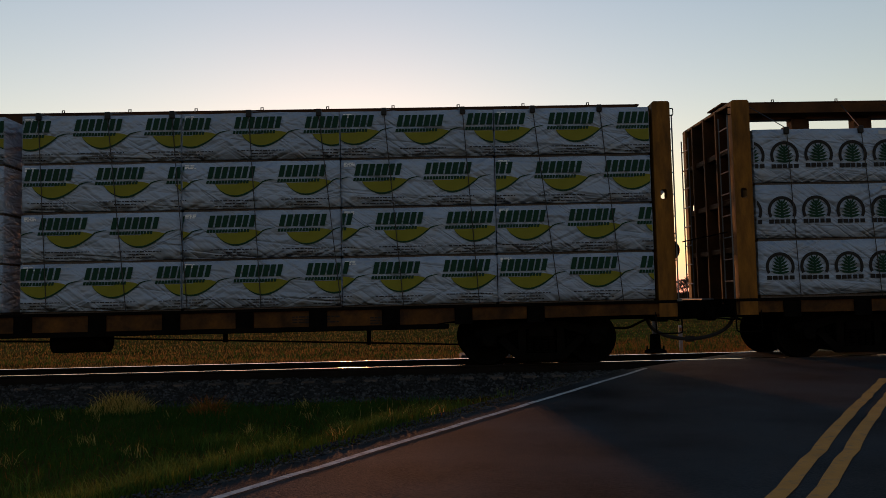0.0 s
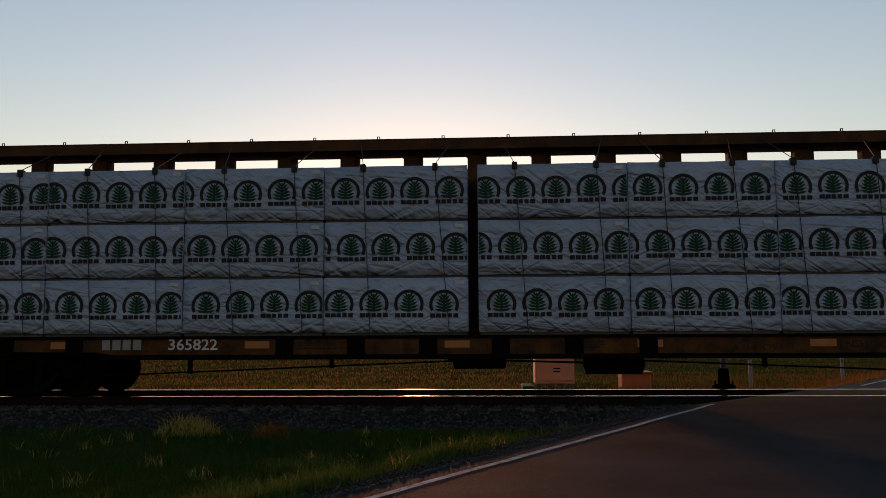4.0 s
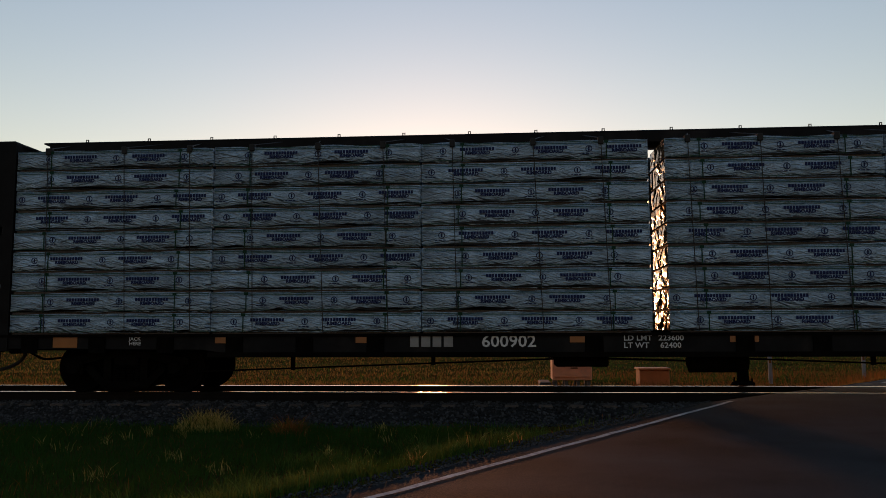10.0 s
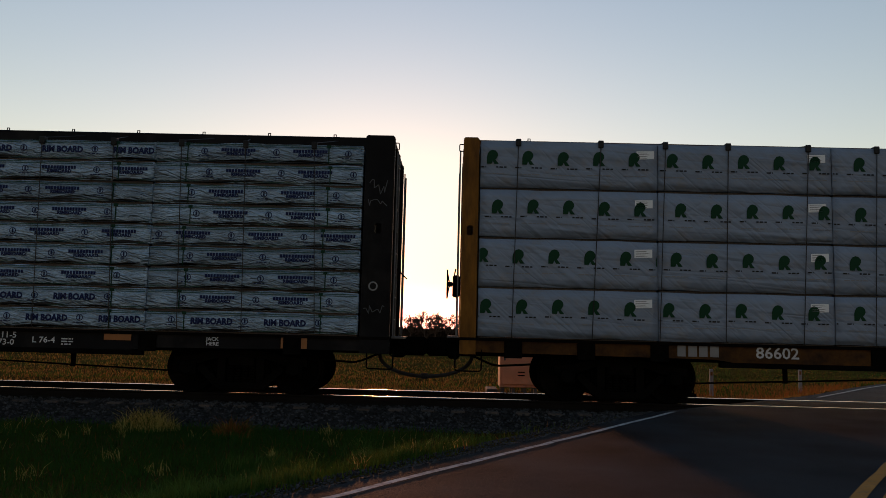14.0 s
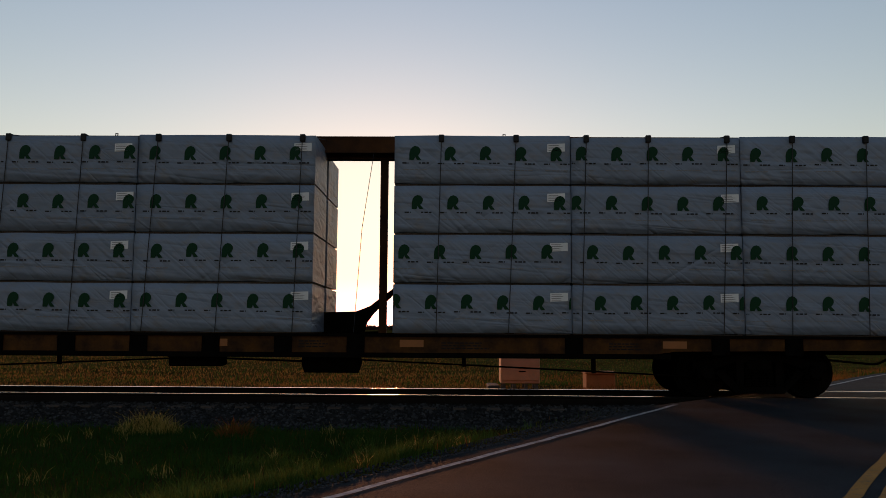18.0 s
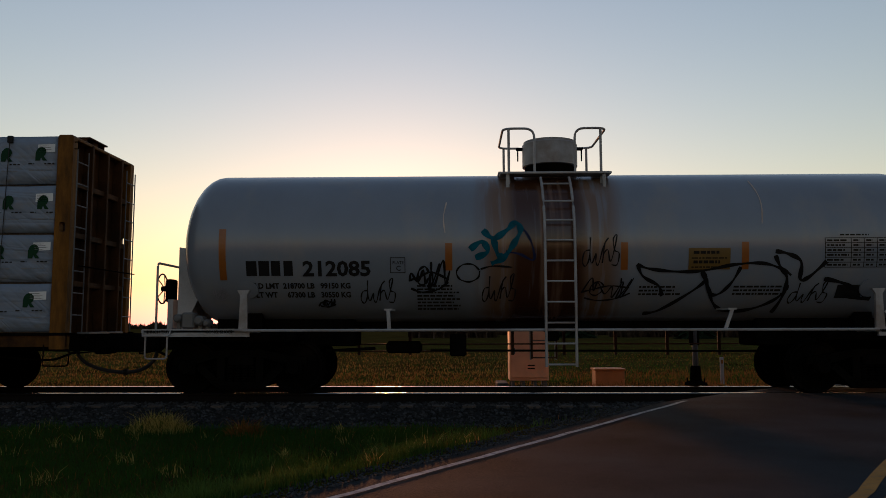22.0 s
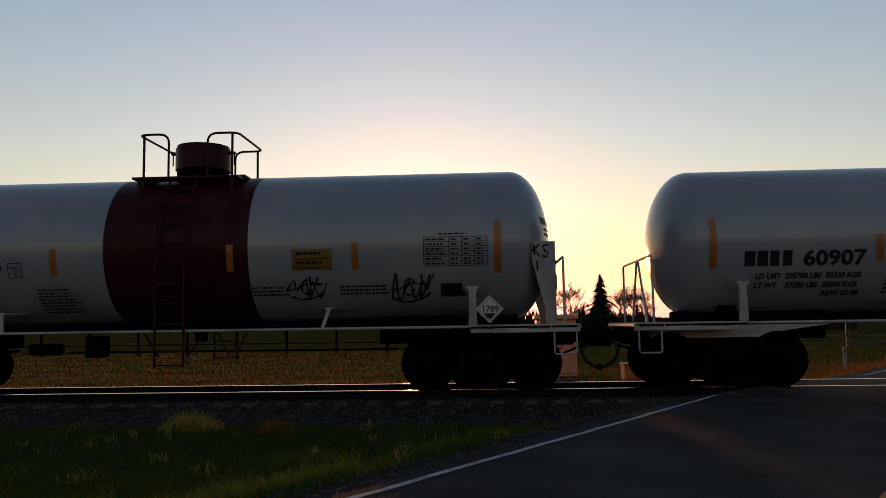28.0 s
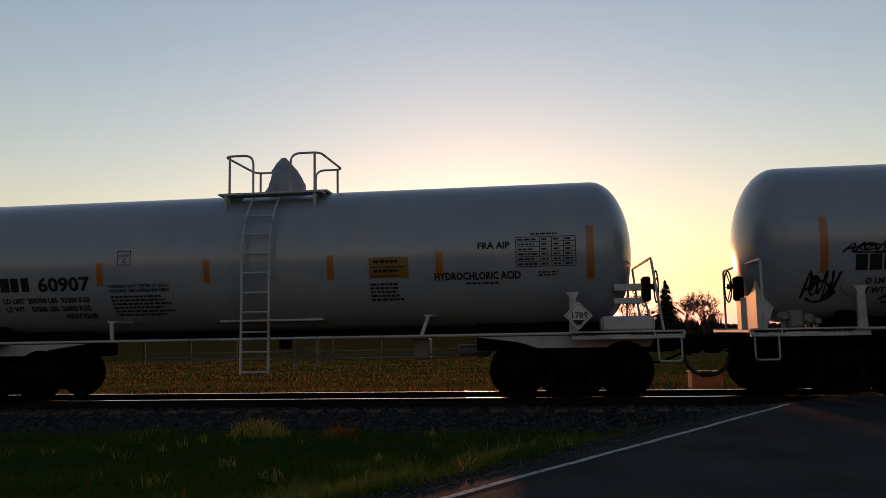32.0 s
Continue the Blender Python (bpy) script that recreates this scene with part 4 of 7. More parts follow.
    for s, x in zip((-1, 1), trucks):
        truck(car, x - c, 1.83, 0.44)
        # pull rod that slopes from the middle down to the bogie, with two hangers
        bm = bmesh.new()
        xa = x - c - s * 1.2
        xm = s * 1.6
        tube(bm, [(xm, -0.9, deck - 0.45), (xa, -0.9, 0.36)], 0.017, 6)
        part("brake_rod", bm, "grime", car)
        for u in (0.33, 0.72):
            xx = xm + (xa - xm) * u
            zz = deck - 0.45 + (0.36 - deck + 0.45) * u
            bm = bmesh.new()
            box(bm, xx - 0.035, xx + 0.035, -0.95, -0.90, zz - 0.03, deck - 0.3)
            part("rod_hanger", bm, "grime", car)
    bm = bmesh.new()
    lathe(bm, [(0.05, -0.75), (0.19, -0.7), (0.19, 0.25), (0.05, 0.3)], 16, "x", centre=(1.4, -0.75, deck - 0.5))
    soft_box(bm, -1.6, -0.7, -1.05, -0.6, deck - 0.58, deck - 0.33, 0.03)
    tube(bm, [(-1.7, -0.8, deck - 0.42), (1.0, -0.75, deck - 0.5)], 0.02, 6)
    part("brake_cylinder", bm, "grime", car, "brake cylinder, valve and pipes under the deck")
    return car


# ---- wrapped lumber packs ----
def swoosh_logo():
    """Dark green name blocks over a yellow-green swoosh, with small print below."""
    bm = bmesh.new()
    blocks(bm, 7, 0.0, -0.004, 0.52, 0.20, 0.80, 0.22, 0, seed=3)
    blocks(bm, 14, -0.02, -0.004, 0.43, 0.055, 0.72, 0.2, 0, seed=5)
    top, low, rim = [], [], []
    for k in range(21):
        u = k / 20
        x = 0.13 + 0.80 * u
        zl = 0.42 - 0.21 * math.sin(math.pi * min(1.0, u ** 0.85)) ** 0.9 + 0.05 * u
        zt = 0.425 + 0.05 * max(0.0, math.sin(math.pi * (u - 0.45) / 0.55)) if u > 0.45 else 0.42
        top.append((x, max(zt, zl + 0.004)))
        low.append((x, zl))
    for k in range(25):      # dark underline that runs out to the side
        u = k / 24
        x = 0.13 + 1.0 * u
        v = min(1.0, u / 0.8)
        zl = 0.42 - 0.21 * math.sin(math.pi * min(1.0, v ** 0.85)) ** 0.9 + 0.05 * v + 0.03 * max(0.0, math.sin(math.pi * max(0.0, u - 0.8) / 0.4))
        rim.append((x, zl, 0.003 + 0.030 * math.sin(math.pi * u) ** 0.8))
    shape(bm, low + top[::-1], -0.002, 1)
    for p, q in zip(rim, rim[1:]):
        shape(bm, [(p[0], p[1] - p[2]), (q[0], q[1] - q[2]), (q[0], q[1]), (p[0], p[1])], -0.003, 0)
    bars(bm, 1, 0.05, -0.003, 0.135, 0.95, 0.014, 0.03, 2, seed=7)
    bars(bm, 1, 0.3, -0.003, 0.085, 0.45, 0.016, 0.03, 2, seed=8)
    bars(bm, 1, 0.12, -0.003, 0.038, 0.70, 0.014, 0.03, 2, seed=9)
    return bm, ("ink_green", "ink_lime", "ink_black"), (-0.03, 1.12)


def arch_logo():
    """A black arch round a green fir shape, with a row of dark blocks under it."""
    bm = bmesh.new()
    ro, ri, n = 0.250, 0.196, 26
    zc = 0.47
    pts = [(math.radians(-28 + 236 * k / n)) for k in range(n + 1)]
    for a, b in zip(pts, pts[1:]):
        shape(bm, [(ri * math.cos(a), zc + ri * math.sin(a)), (ro * math.cos(a), zc + ro * math.sin(a)), (ro * math.cos(b), zc + ro * math.sin(b)), (ri * math.cos(b), zc + ri * math.sin(b))], -0.003, 0)
    shape(bm, [(-0.024, 0.345), (0.024, 0.345), (0.017, 0.56), (0.012, 0.642), (-0.012, 0.642), (-0.017, 0.56)], -0.003, 1)
    for s in (-1, 1):      # boughs, longest near the foot
        for k in range(6):
            z0 = 0.362 + 0.046 * k
            reach = 0.168 * (1 - (k / 7.5) ** 1.5)
            rise = 0.035 + 0.012 * k
            w = 0.017
            shape(bm, [(s * 0.006, z0 - w), (s * reach * 0.6, z0 + rise * 0.35 - w), (s * reach, z0 + rise), (s * reach * 0.55, z0 + rise * 0.6 + w * 0.7), (s * 0.006, z0 + w)], -0.002 - 0.0002 * k, 1)
    blocks(bm, 5, -0.235, -0.003, 0.25, 0.070, 0.49, 0, 2, seed=2)
    return bm, ("ink_black", "ink_green", "ink_black"), (-0.25, 0.25)


def leaf_logo():
    """A plain dark green shape like a rounded flag on a leg, with small print below."""
    bm = bmesh.new()
    o = [(-0.10, 0.40), (-0.10, 0.52), (-0.085, 0.58), (-0.05, 0.625), (0.0, 0.645), (0.05, 0.63), (0.085, 0.59), (0.09, 0.545), (0.07, 0.50), (0.045, 0.475),
         (0.075, 0.44), (0.105, 0.40), (0.03, 0.40), (0.0, 0.455), (-0.02, 0.40)]
    shape(bm, o, -0.003, 0)
    bars(bm, 1, -0.22, -0.003, 0.335, 0.13, 0.022, 0.03, 1, seed=3)
    bars(bm, 1, 0.06, -0.003, 0.335, 0.22, 0.022, 0.03, 1, seed=4)
    bars(bm, 1, -0.2, -0.003, 0.225, 0.42, 0.014, 0.03, 2, seed=6)
    return bm, ("ink_leaf", "ink_black", "ink_grey"), (-0.23, 0.30)


LOGOS = {}
for key, make in (("swoosh", swoosh_logo), ("arch", arch_logo), ("leaf", leaf_logo)):
    b, ms, span = make()
    pieces = []
    for i, m in enumerate(ms):
        one = b.copy()
        bmesh.ops.delete(one, geom=[f for f in one.faces if f.material_index != i], context="FACES")
        for f in one.faces:
            f.material_index = 0
        pieces.append(mesh_of("printed_logo", one, m))
    b.free()
    LOGOS[key] = (pieces, span)
LOGO_PARTS = {"swoosh": ("name_print", "swoosh_print", "small_print"), "arch": ("arch_print", "fir_print", "name_print"), "leaf": ("leaf_print", "small_print", "faint_print")}


def print_logo(pack, key, x, z, width, scale=1.0):
    """Puts one printed logo on a pack's face; cuts it off at the pack's ends."""
    pieces, (a, b) = LOGOS[key]
    half = width / 2 - 0.01
    if x + b < -half + 0.08 or x + a > half - 0.08:
        return
    for name, me in zip(LOGO_PARTS[key], pieces):
        if x + a < -half or x + b > half:
            bm = bmesh.new()
            bm.from_mesh(me)
            for cut, side in ((-half - x, -1), (half - x, 1)):
                bmesh.ops.bisect_plane(bm, geom=bm.verts[:] + bm.edges[:] + bm.faces[:], plane_co=(cut, 0, 0), plane_no=(side, 0, 0), clear_outer=True)
            if not bm.faces:
                bm.free()
                continue
            cutme = bpy.data.meshes.new(name)
            bm.to_mesh(cutme)
            bm.free()
            for m in me.materials:
                cutme.materials.append(m)
            me = cutme
        ob = part(name, me, None, pack)
        ob.location = (x, -0.012, z)


def pack_mesh(w, d, h, seed, clear_left=False, clear_right=False, fine=True, cover="wrap"):
    """A wrapped bundle, its front at y = 0, standing on z = 0, with slack, dented plastic."""
    bm = bmesh.new()
    nx, nz = (max(4, int(w / 0.16)), max(2, int(h / 0.16))) if fine else (2, 1)
    rnd = random.Random(seed)
    grid = []
    o = rnd.uniform(0, 50)
    for k in range(nz + 1):
        row = []
        for i in range(nx + 1):
            x, z = -w / 2 + w * i / nx, h * k / nz
            edge = min(i, nx - i) == 0 or min(k, nz - k) == 0
            y = 0.0 if edge else -0.004 + 0.010 * noise.noise(Vector((x * 2.2 + o, z * 3.5, o)))
            zz = z + ((0.034 if cover == "wrap_board" else 0.014) * noise.noise(Vector((x * 1.7, o, k * 3.0))) if k in (0, nz) else 0)
            row.append(bm.verts.new((x, y, zz)))
        grid.append(row)
    for q, s in zip(grid, grid[1:]):
        for i in range(nx):
            f = bm.faces.new((q[i], q[i + 1], s[i + 1], s[i]))
            f.smooth = True
    back = [bm.verts.new((x, d, z)) for x, z in ((-w / 2, 0), (w / 2, 0), (w / 2, h), (-w / 2, h))]
    bm.faces.new((back[1], back[0], back[3], back[2]))
    left = [r[0] for r in grid]
    right = [r[-1] for r in grid]
    bm.faces.new(left + [back[3], back[0]]).material_index = 1 if clear_left else 0
    bm.faces.new(right[::-1] + [back[1], back[2]]).material_index = 1 if clear_right else 0
    bm.faces.new(grid[-1] + [back[2], back[3]])
    bm.faces.new(grid[0][::-1] + [back[0], back[1]])
    me = bpy.data.meshes.new("lumber_pack")
    bm.normal_update()
    bm.to_mesh(me)
    bm.free()
    me.materials.append(M[cover])
    me.materials.append(M["wrap_clear"])
    return me


def board_print(pack, w, h, seed, big):
    """Small navy print, rings, pale lines, dark bands and painted fold shade on a flat engineered-board bundle."""
    rnd = random.Random(seed)
    bm = bmesh.new()
    y = -0.013
    x = -w / 2 - rnd.uniform(0.0, 0.9)
    while x < w / 2:
        if big:
            if -w / 2 < x and x + 0.6 < w / 2:
                write(bm, "RIM BOARD", x, y, h * 0.36, 0.105, 0.92, 0.07, 0)
            r = x + 0.92
        else:
            if -w / 2 < x and x + 0.62 < w / 2:
                blocks(bm, 12, x, y, h * 0.56, 0.055, 0.60, 0, 0, seed=2)
                write(bm, "RIMBOARD", x + 0.09, y, h * 0.36, 0.058, 1.05, 0.07, 0)
            r = x + 0.95
        if -w / 2 + 0.1 < r < w / 2 - 0.1:
            zc = h * 0.55
            for k in range(14):
                a, b = 2 * math.pi * k / 14, 2 * math.pi * (k + 1) / 14
                shape(bm, [(r + 0.045 * math.cos(a), zc + 0.045 * math.sin(a)), (r + 0.058 * math.cos(a), zc + 0.058 * math.sin(a)),
                           (r + 0.058 * math.cos(b), zc + 0.058 * math.sin(b)), (r + 0.045 * math.cos(b), zc + 0.045 * math.sin(b))], y, 0)
            shape(bm, [(r - 0.012, zc - 0.035), (r + 0.012, zc - 0.035), (r + 0.012, zc + 0.035), (r - 0.012, zc + 0.035)], y, 0)
            bars(bm, 1, r - 0.11, y, h * 0.27, 0.22, 0.014, 0.03, 0, seed=4)
        x += 1.24
    # green lines near the upper edge; the lower one paints a fold's shade
    for z in (h * 0.84, h * 0.93):
        shape(bm, [(-w / 2 + 0.02, z), (w / 2 - 0.02, z), (w / 2 - 0.02, z + 0.010), (-w / 2 + 0.02, z + 0.010)], y, 1)
    for z in (h * 0.04,):
        shape(bm, [(-w / 2 + 0.02, z), (w / 2 - 0.02, z), (w / 2 - 0.02, z + 0.008), (-w / 2 + 0.02, z + 0.008)], y, 1)
    # flat black slivers that paint the shade of folds and gaps in the wrap
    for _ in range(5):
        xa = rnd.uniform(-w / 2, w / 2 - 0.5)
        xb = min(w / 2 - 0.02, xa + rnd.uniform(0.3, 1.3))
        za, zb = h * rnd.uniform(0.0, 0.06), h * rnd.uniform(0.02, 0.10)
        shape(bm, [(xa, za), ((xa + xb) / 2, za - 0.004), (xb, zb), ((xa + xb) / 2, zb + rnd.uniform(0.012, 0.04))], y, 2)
    part("print", bm, ("ink_blue", "ink_pale", "rubber"), pack, "navy print, green lines and painted fold shade")
    for f in (0.17, 0.83):
        bm = bmesh.new()
        xx = -w / 2 + w * f + rnd.uniform(-0.06, 0.06)
        box(bm, xx - 0.009, xx + 0.009, y - 0.003, y + 0.001, 0.0, h)
        box(bm, xx - 0.035, xx + 0.035, y - 0.002, y + 0.0, h * 0.86, h)
        part("band", bm, "ink_green", pack, "dark binding band")


def paper_label(pack, x, z):
    bm = bmesh.new()
    rnd = random.Random(int(x * 100))
    y = -0.014
    shape(bm, [(x, z), (x + 0.30, z + 0.01), (x + 0.30, z + 0.15), (x, z + 0.14)], y, 0)
    sheet_ob = part("paper_label", bm, "label", pack, "small white paper label")
    bm = bmesh.new()
    for k in range(4):
        shape(bm, [(x + 0.02, z + 0.02 + 0.03 * k), (x + rnd.uniform(0.14, 0.28), z + 0.02 + 0.03 * k), (x + 0.2, z + 0.03 + 0.03 * k), (x + 0.02, z + 0.03 + 0.03 * k)], y - 0.001, 0)
    part("label_print", bm, "ink_grey", sheet_ob)


PACK_LABEL = {"swoosh": "white-wrapped lumber pack with green and yellow swoosh print", "arch": "white-wrapped lumber pack with black arch and fir print",
              "leaf": "white-wrapped lumber pack with dark green logo and paper label", "board": "thin wrapped rim board bundle with navy print",
              "plain": "white-wrapped lumber pack on the far side of the car"}


def pack(x0, x1, z0, z1, style, seed, gap_left=False, gap_right=False, far=False, logos=(), big=False, group=""):
    w, h = x1 - x0 - 0.014, z1 - z0
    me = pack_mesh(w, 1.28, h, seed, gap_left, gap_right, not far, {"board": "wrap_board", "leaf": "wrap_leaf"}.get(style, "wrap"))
    ob = thing("lumber_pack", PACK_LABEL["plain" if far else style], "lumber pack", group, data=me)
    if far:
        roll(ob, (x0 + x1) / 2, TRACK_Y + 0.105, z0)
        return ob
    bm = bmesh.new()
    box(bm, -w / 2 + 0.02, w / 2 - 0.02, 0.03, 1.2, -0.05, -0.006)
    part("spacer", bm, "tie", ob, "dark timber spacer under the pack")
    rnd = random.Random(seed)
    roll(ob, (x0 + x1) / 2, TRACK_Y - 1.385 + rnd.uniform(-0.012, 0.012), z0)
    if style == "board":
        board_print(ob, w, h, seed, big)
    else:
        for lx in logos:
            print_logo(ob, style, lx - (x0 + x1) / 2, rnd.uniform(-0.01, 0.01), w)
        if style == "leaf":
            paper_label(ob, w / 2 - 0.38 + rnd.uniform(-0.02, 0.05), h * 0.66)
        elif style == "swoosh":
            bm = bmesh.new()
            bars(bm, 3, -w / 2 + 0.05, -0.014, h - 0.06, 0.2, 0.016, 0.024, 0, seed=seed)
            part("paper_label", bm, "label", ob, "small pale stencil")
        else:
            bm = bmesh.new()
            shape(bm, [(w / 2 - 0.22, h * 0.88), (w / 2 - 0.07, h * 0.875), (w / 2 - 0.07, h * 0.945), (w / 2 - 0.22, h * 0.95)], -0.014)
            part("paper_label", bm, "label_dim", ob, "small white paper label")
    return ob


def load(car, columns, tiers, style, step, group, far_columns=None, big=lambda i, k: False, tall=lambda i: 0.0, phase=lambda i, k: None):
    """Stacks packs in columns (x ranges along the train) and tiers (z ranges), both sides of the centre beam."""
    rnd = random.Random(len(group))
    for i, (a, b) in enumerate(columns):
        gl = style in ("board", "arch") and i > 0 and a - columns[i - 1][1] > 0.1
        gr = style in ("board", "arch") and i < len(columns) - 1 and columns[i + 1][0] - b > 0.1
        for k, (z0, z1) in enumerate(tiers):
            top = tall(i) if k == len(tiers) - 1 else 0.0
            logos = []
            if step:
                x = phase(i, k)
                x = a - rnd.uniform(0, step) if x is None else x - step * math.ceil((x - a) / step + 0.999)
                while x < b + step:
                    logos.append(x)
                    x += step
            pack(a, b, z0, z1 + top, style, 1000 * len(group) + 50 * i + k, gl and not far_columns, gr and not far_columns, False, logos, big(i, k), group)
    for i, (a, b) in enumerate(far_columns or columns):
        for k, (z0, z1) in enumerate(tiers):
            pack(a, b, z0, z1, style, 9000 * len(group) + 50 * i + k, not far_columns and style == "board", not far_columns and style == "board", True, group=group)


def lashing(car, c, xs, top, deck=1.06, tilt=0.0, chord=4.66):
    """Cables over the near face of the load, each with a corner guard."""
    for j, x in enumerate(xs):
        lean = tilt * (0.6 + 0.8 * ((j * 37) % 10) / 10)
        bm = bmesh.new()
        y = -1.418
        tube(bm, [(x - c + lean, y, deck), (x - c, y, top - 0.02), (x - c, y + 0.03, top + 0.02), (x - c + (0.25 if j % 2 else -0.2), -0.37, max(top + 0.03, chord - 0.05))], 0.0075, 5)
        part("tie_down_cable", bm, "cable", car)
        bm = bmesh.new()
        soft_box(bm, x - c - 0.045, x - c + 0.045, y - 0.012, y + 0.12, top - 0.09, top + 0.035, 0.01)
        part("corner_guard", bm, "rubber", car, "black corner guard under the cable")


# ---- tank cars ----
TANK = {"r": 1.37, "z": 2.58, "half": 6.79, "off": 0.0}      # radius, height of the axis, half length of the tank being built


def skin(z, lift=0.006):
    """The near side of the tank's wall at height z."""
    return -math.sqrt(max(0.0, (TANK["r"] + lift) ** 2 - (z - TANK["z"]) ** 2))


def hull(x, z, lift=0.007):
    """Like skin, but follows the rounded heads too."""
    u = min(1.0, max(0.0, (abs(x - TANK["off"]) - TANK["half"] + 0.70) / 0.70))
    rr = TANK["r"] * math.sqrt(max(0.0, 1 - u * u)) + lift
    return -math.sqrt(max(0.0, rr * rr - (z - TANK["z"]) ** 2))


def on_tank(bm, outline, index=0, lift=0.006, cuts=10):
    """A strip between two heights on the tank: outline is (x0, x1, z0, z1)."""
    x0, x1, z0, z1 = outline
    rows = []
    for k in range(cuts + 1):
        z = z0 + (z1 - z0) * k / cuts
        y = skin(z, lift)
        rows.append((bm.verts.new((x0, y, z)), bm.verts.new((x1, y, z))))
    for q, s in zip(rows, rows[1:]):
        bm.faces.new((q[0], q[1], s[1], s[0])).material_index = index


def stroke(bm, pts, width, lift=0.007, index=0):
    """A spray-painted line along points in x and z on the tank's side."""
    fine = []
    pts = [Vector((p[0], p[1])) for p in pts]
    n = len(pts)
    for i in range(n - 1):
        p0, p1, p2, p3 = pts[max(0, i - 1)], pts[i], pts[i + 1], pts[min(n - 1, i + 2)]
        for k in range(6):
            t = k / 6
            fine.append(0.5 * (2 * p1 + (p2 - p0) * t + (2 * p0 - 5 * p1 + 4 * p2 - p3) * t * t + (3 * p1 - p0 - 3 * p2 + p3) * t ** 3))
    fine.append(pts[-1])
    last = None
    for i, p in enumerate(fine):
        d = fine[min(i + 1, len(fine) - 1)] - fine[max(i - 1, 0)]
        if d.length < 1e-6:
            continue
        nrm = Vector((-d.y, d.x)).normalized() * width * 0.5 * (0.75 + 0.25 * math.sin(i * 0.9))
        a, b = p + nrm, p - nrm
        pair = (bm.verts.new((a.x, hull(a.x, a.y, lift), a.y)), bm.verts.new((b.x, hull(b.x, b.y, lift), b.y)))
        if last:
            bm.faces.new((last[0], last[1], pair[1], pair[0])).material_index = index
        last = pair


def tank_shell(band=None, base="white_tank"):
    bm = bmesh.new()
    half = TANK["half"]
    prof = []
    n = 10
    for k in range(n + 1):
        a = math.pi / 2 * k / n
        prof.append((max(0.02, TANK["r"] * math.sin(a)), -half + 0.70 * (1 - math.cos(a))))
    cuts = [-4.2, -2.2]
    if band:
        cuts += [band[0], band[1]]
    else:
        cuts += [-1.0, 1.0]
    cuts += [2.4, 4.4]
    prof += [(TANK["r"], x) for x in cuts]
    prof += [(r, -x) for r, x in prof[n::-1]]
    lathe(bm, prof, 72, "x", centre=(0, 0, TANK["z"]))
    for v in bm.verts:
        if abs(v.co.x) > 5.0:      # the heads stand a little off centre
            v.co.x += TANK["off"]
    if band:
        for f in bm.faces:
            c = f.calc_center_median()
            if band[0] < c.x < band[1]:
                f.material_index = 1
    return sharp(mesh_of("tank_shell", bm, (base, "maroon"), True), 30)


def flank(x):
    """Outer side of the plate that wraps from the head shield onto the tank."""
    if x > 6.6:
        return -0.65 - (6.86 - x) / 0.26 * 0.37
    return min(-1.02, hull(x, TANK["z"], 0.03))


def wing(bm, side):
    """Bent plate that joins the head shield to the tank's side."""
    cols = []
    for x, low in ((6.42, 2.20), (6.48, 1.98), (6.54, 1.77), (6.60, 1.55), (6.66, 1.33), (6.665, 1.1), (6.73, 1.1), (6.80, 1.1), (6.86, 1.1)):
        high = 2.53 + (x - 6.42) / 0.44 * 0.05
        y = flank(x)
        cols.append([bm.verts.new((x, -side * q, z)) for q, z in ((y, low), (y, high), (y + 0.02, high), (y + 0.02, low))])
    for a, b in zip(cols, cols[1:]):
        for i in range(4):
            bm.faces.new((a[i], a[(i + 1) % 4], b[(i + 1) % 4], b[i]))
    bm.faces.new(cols[0])
    bm.faces.new(cols[-1][::-1])


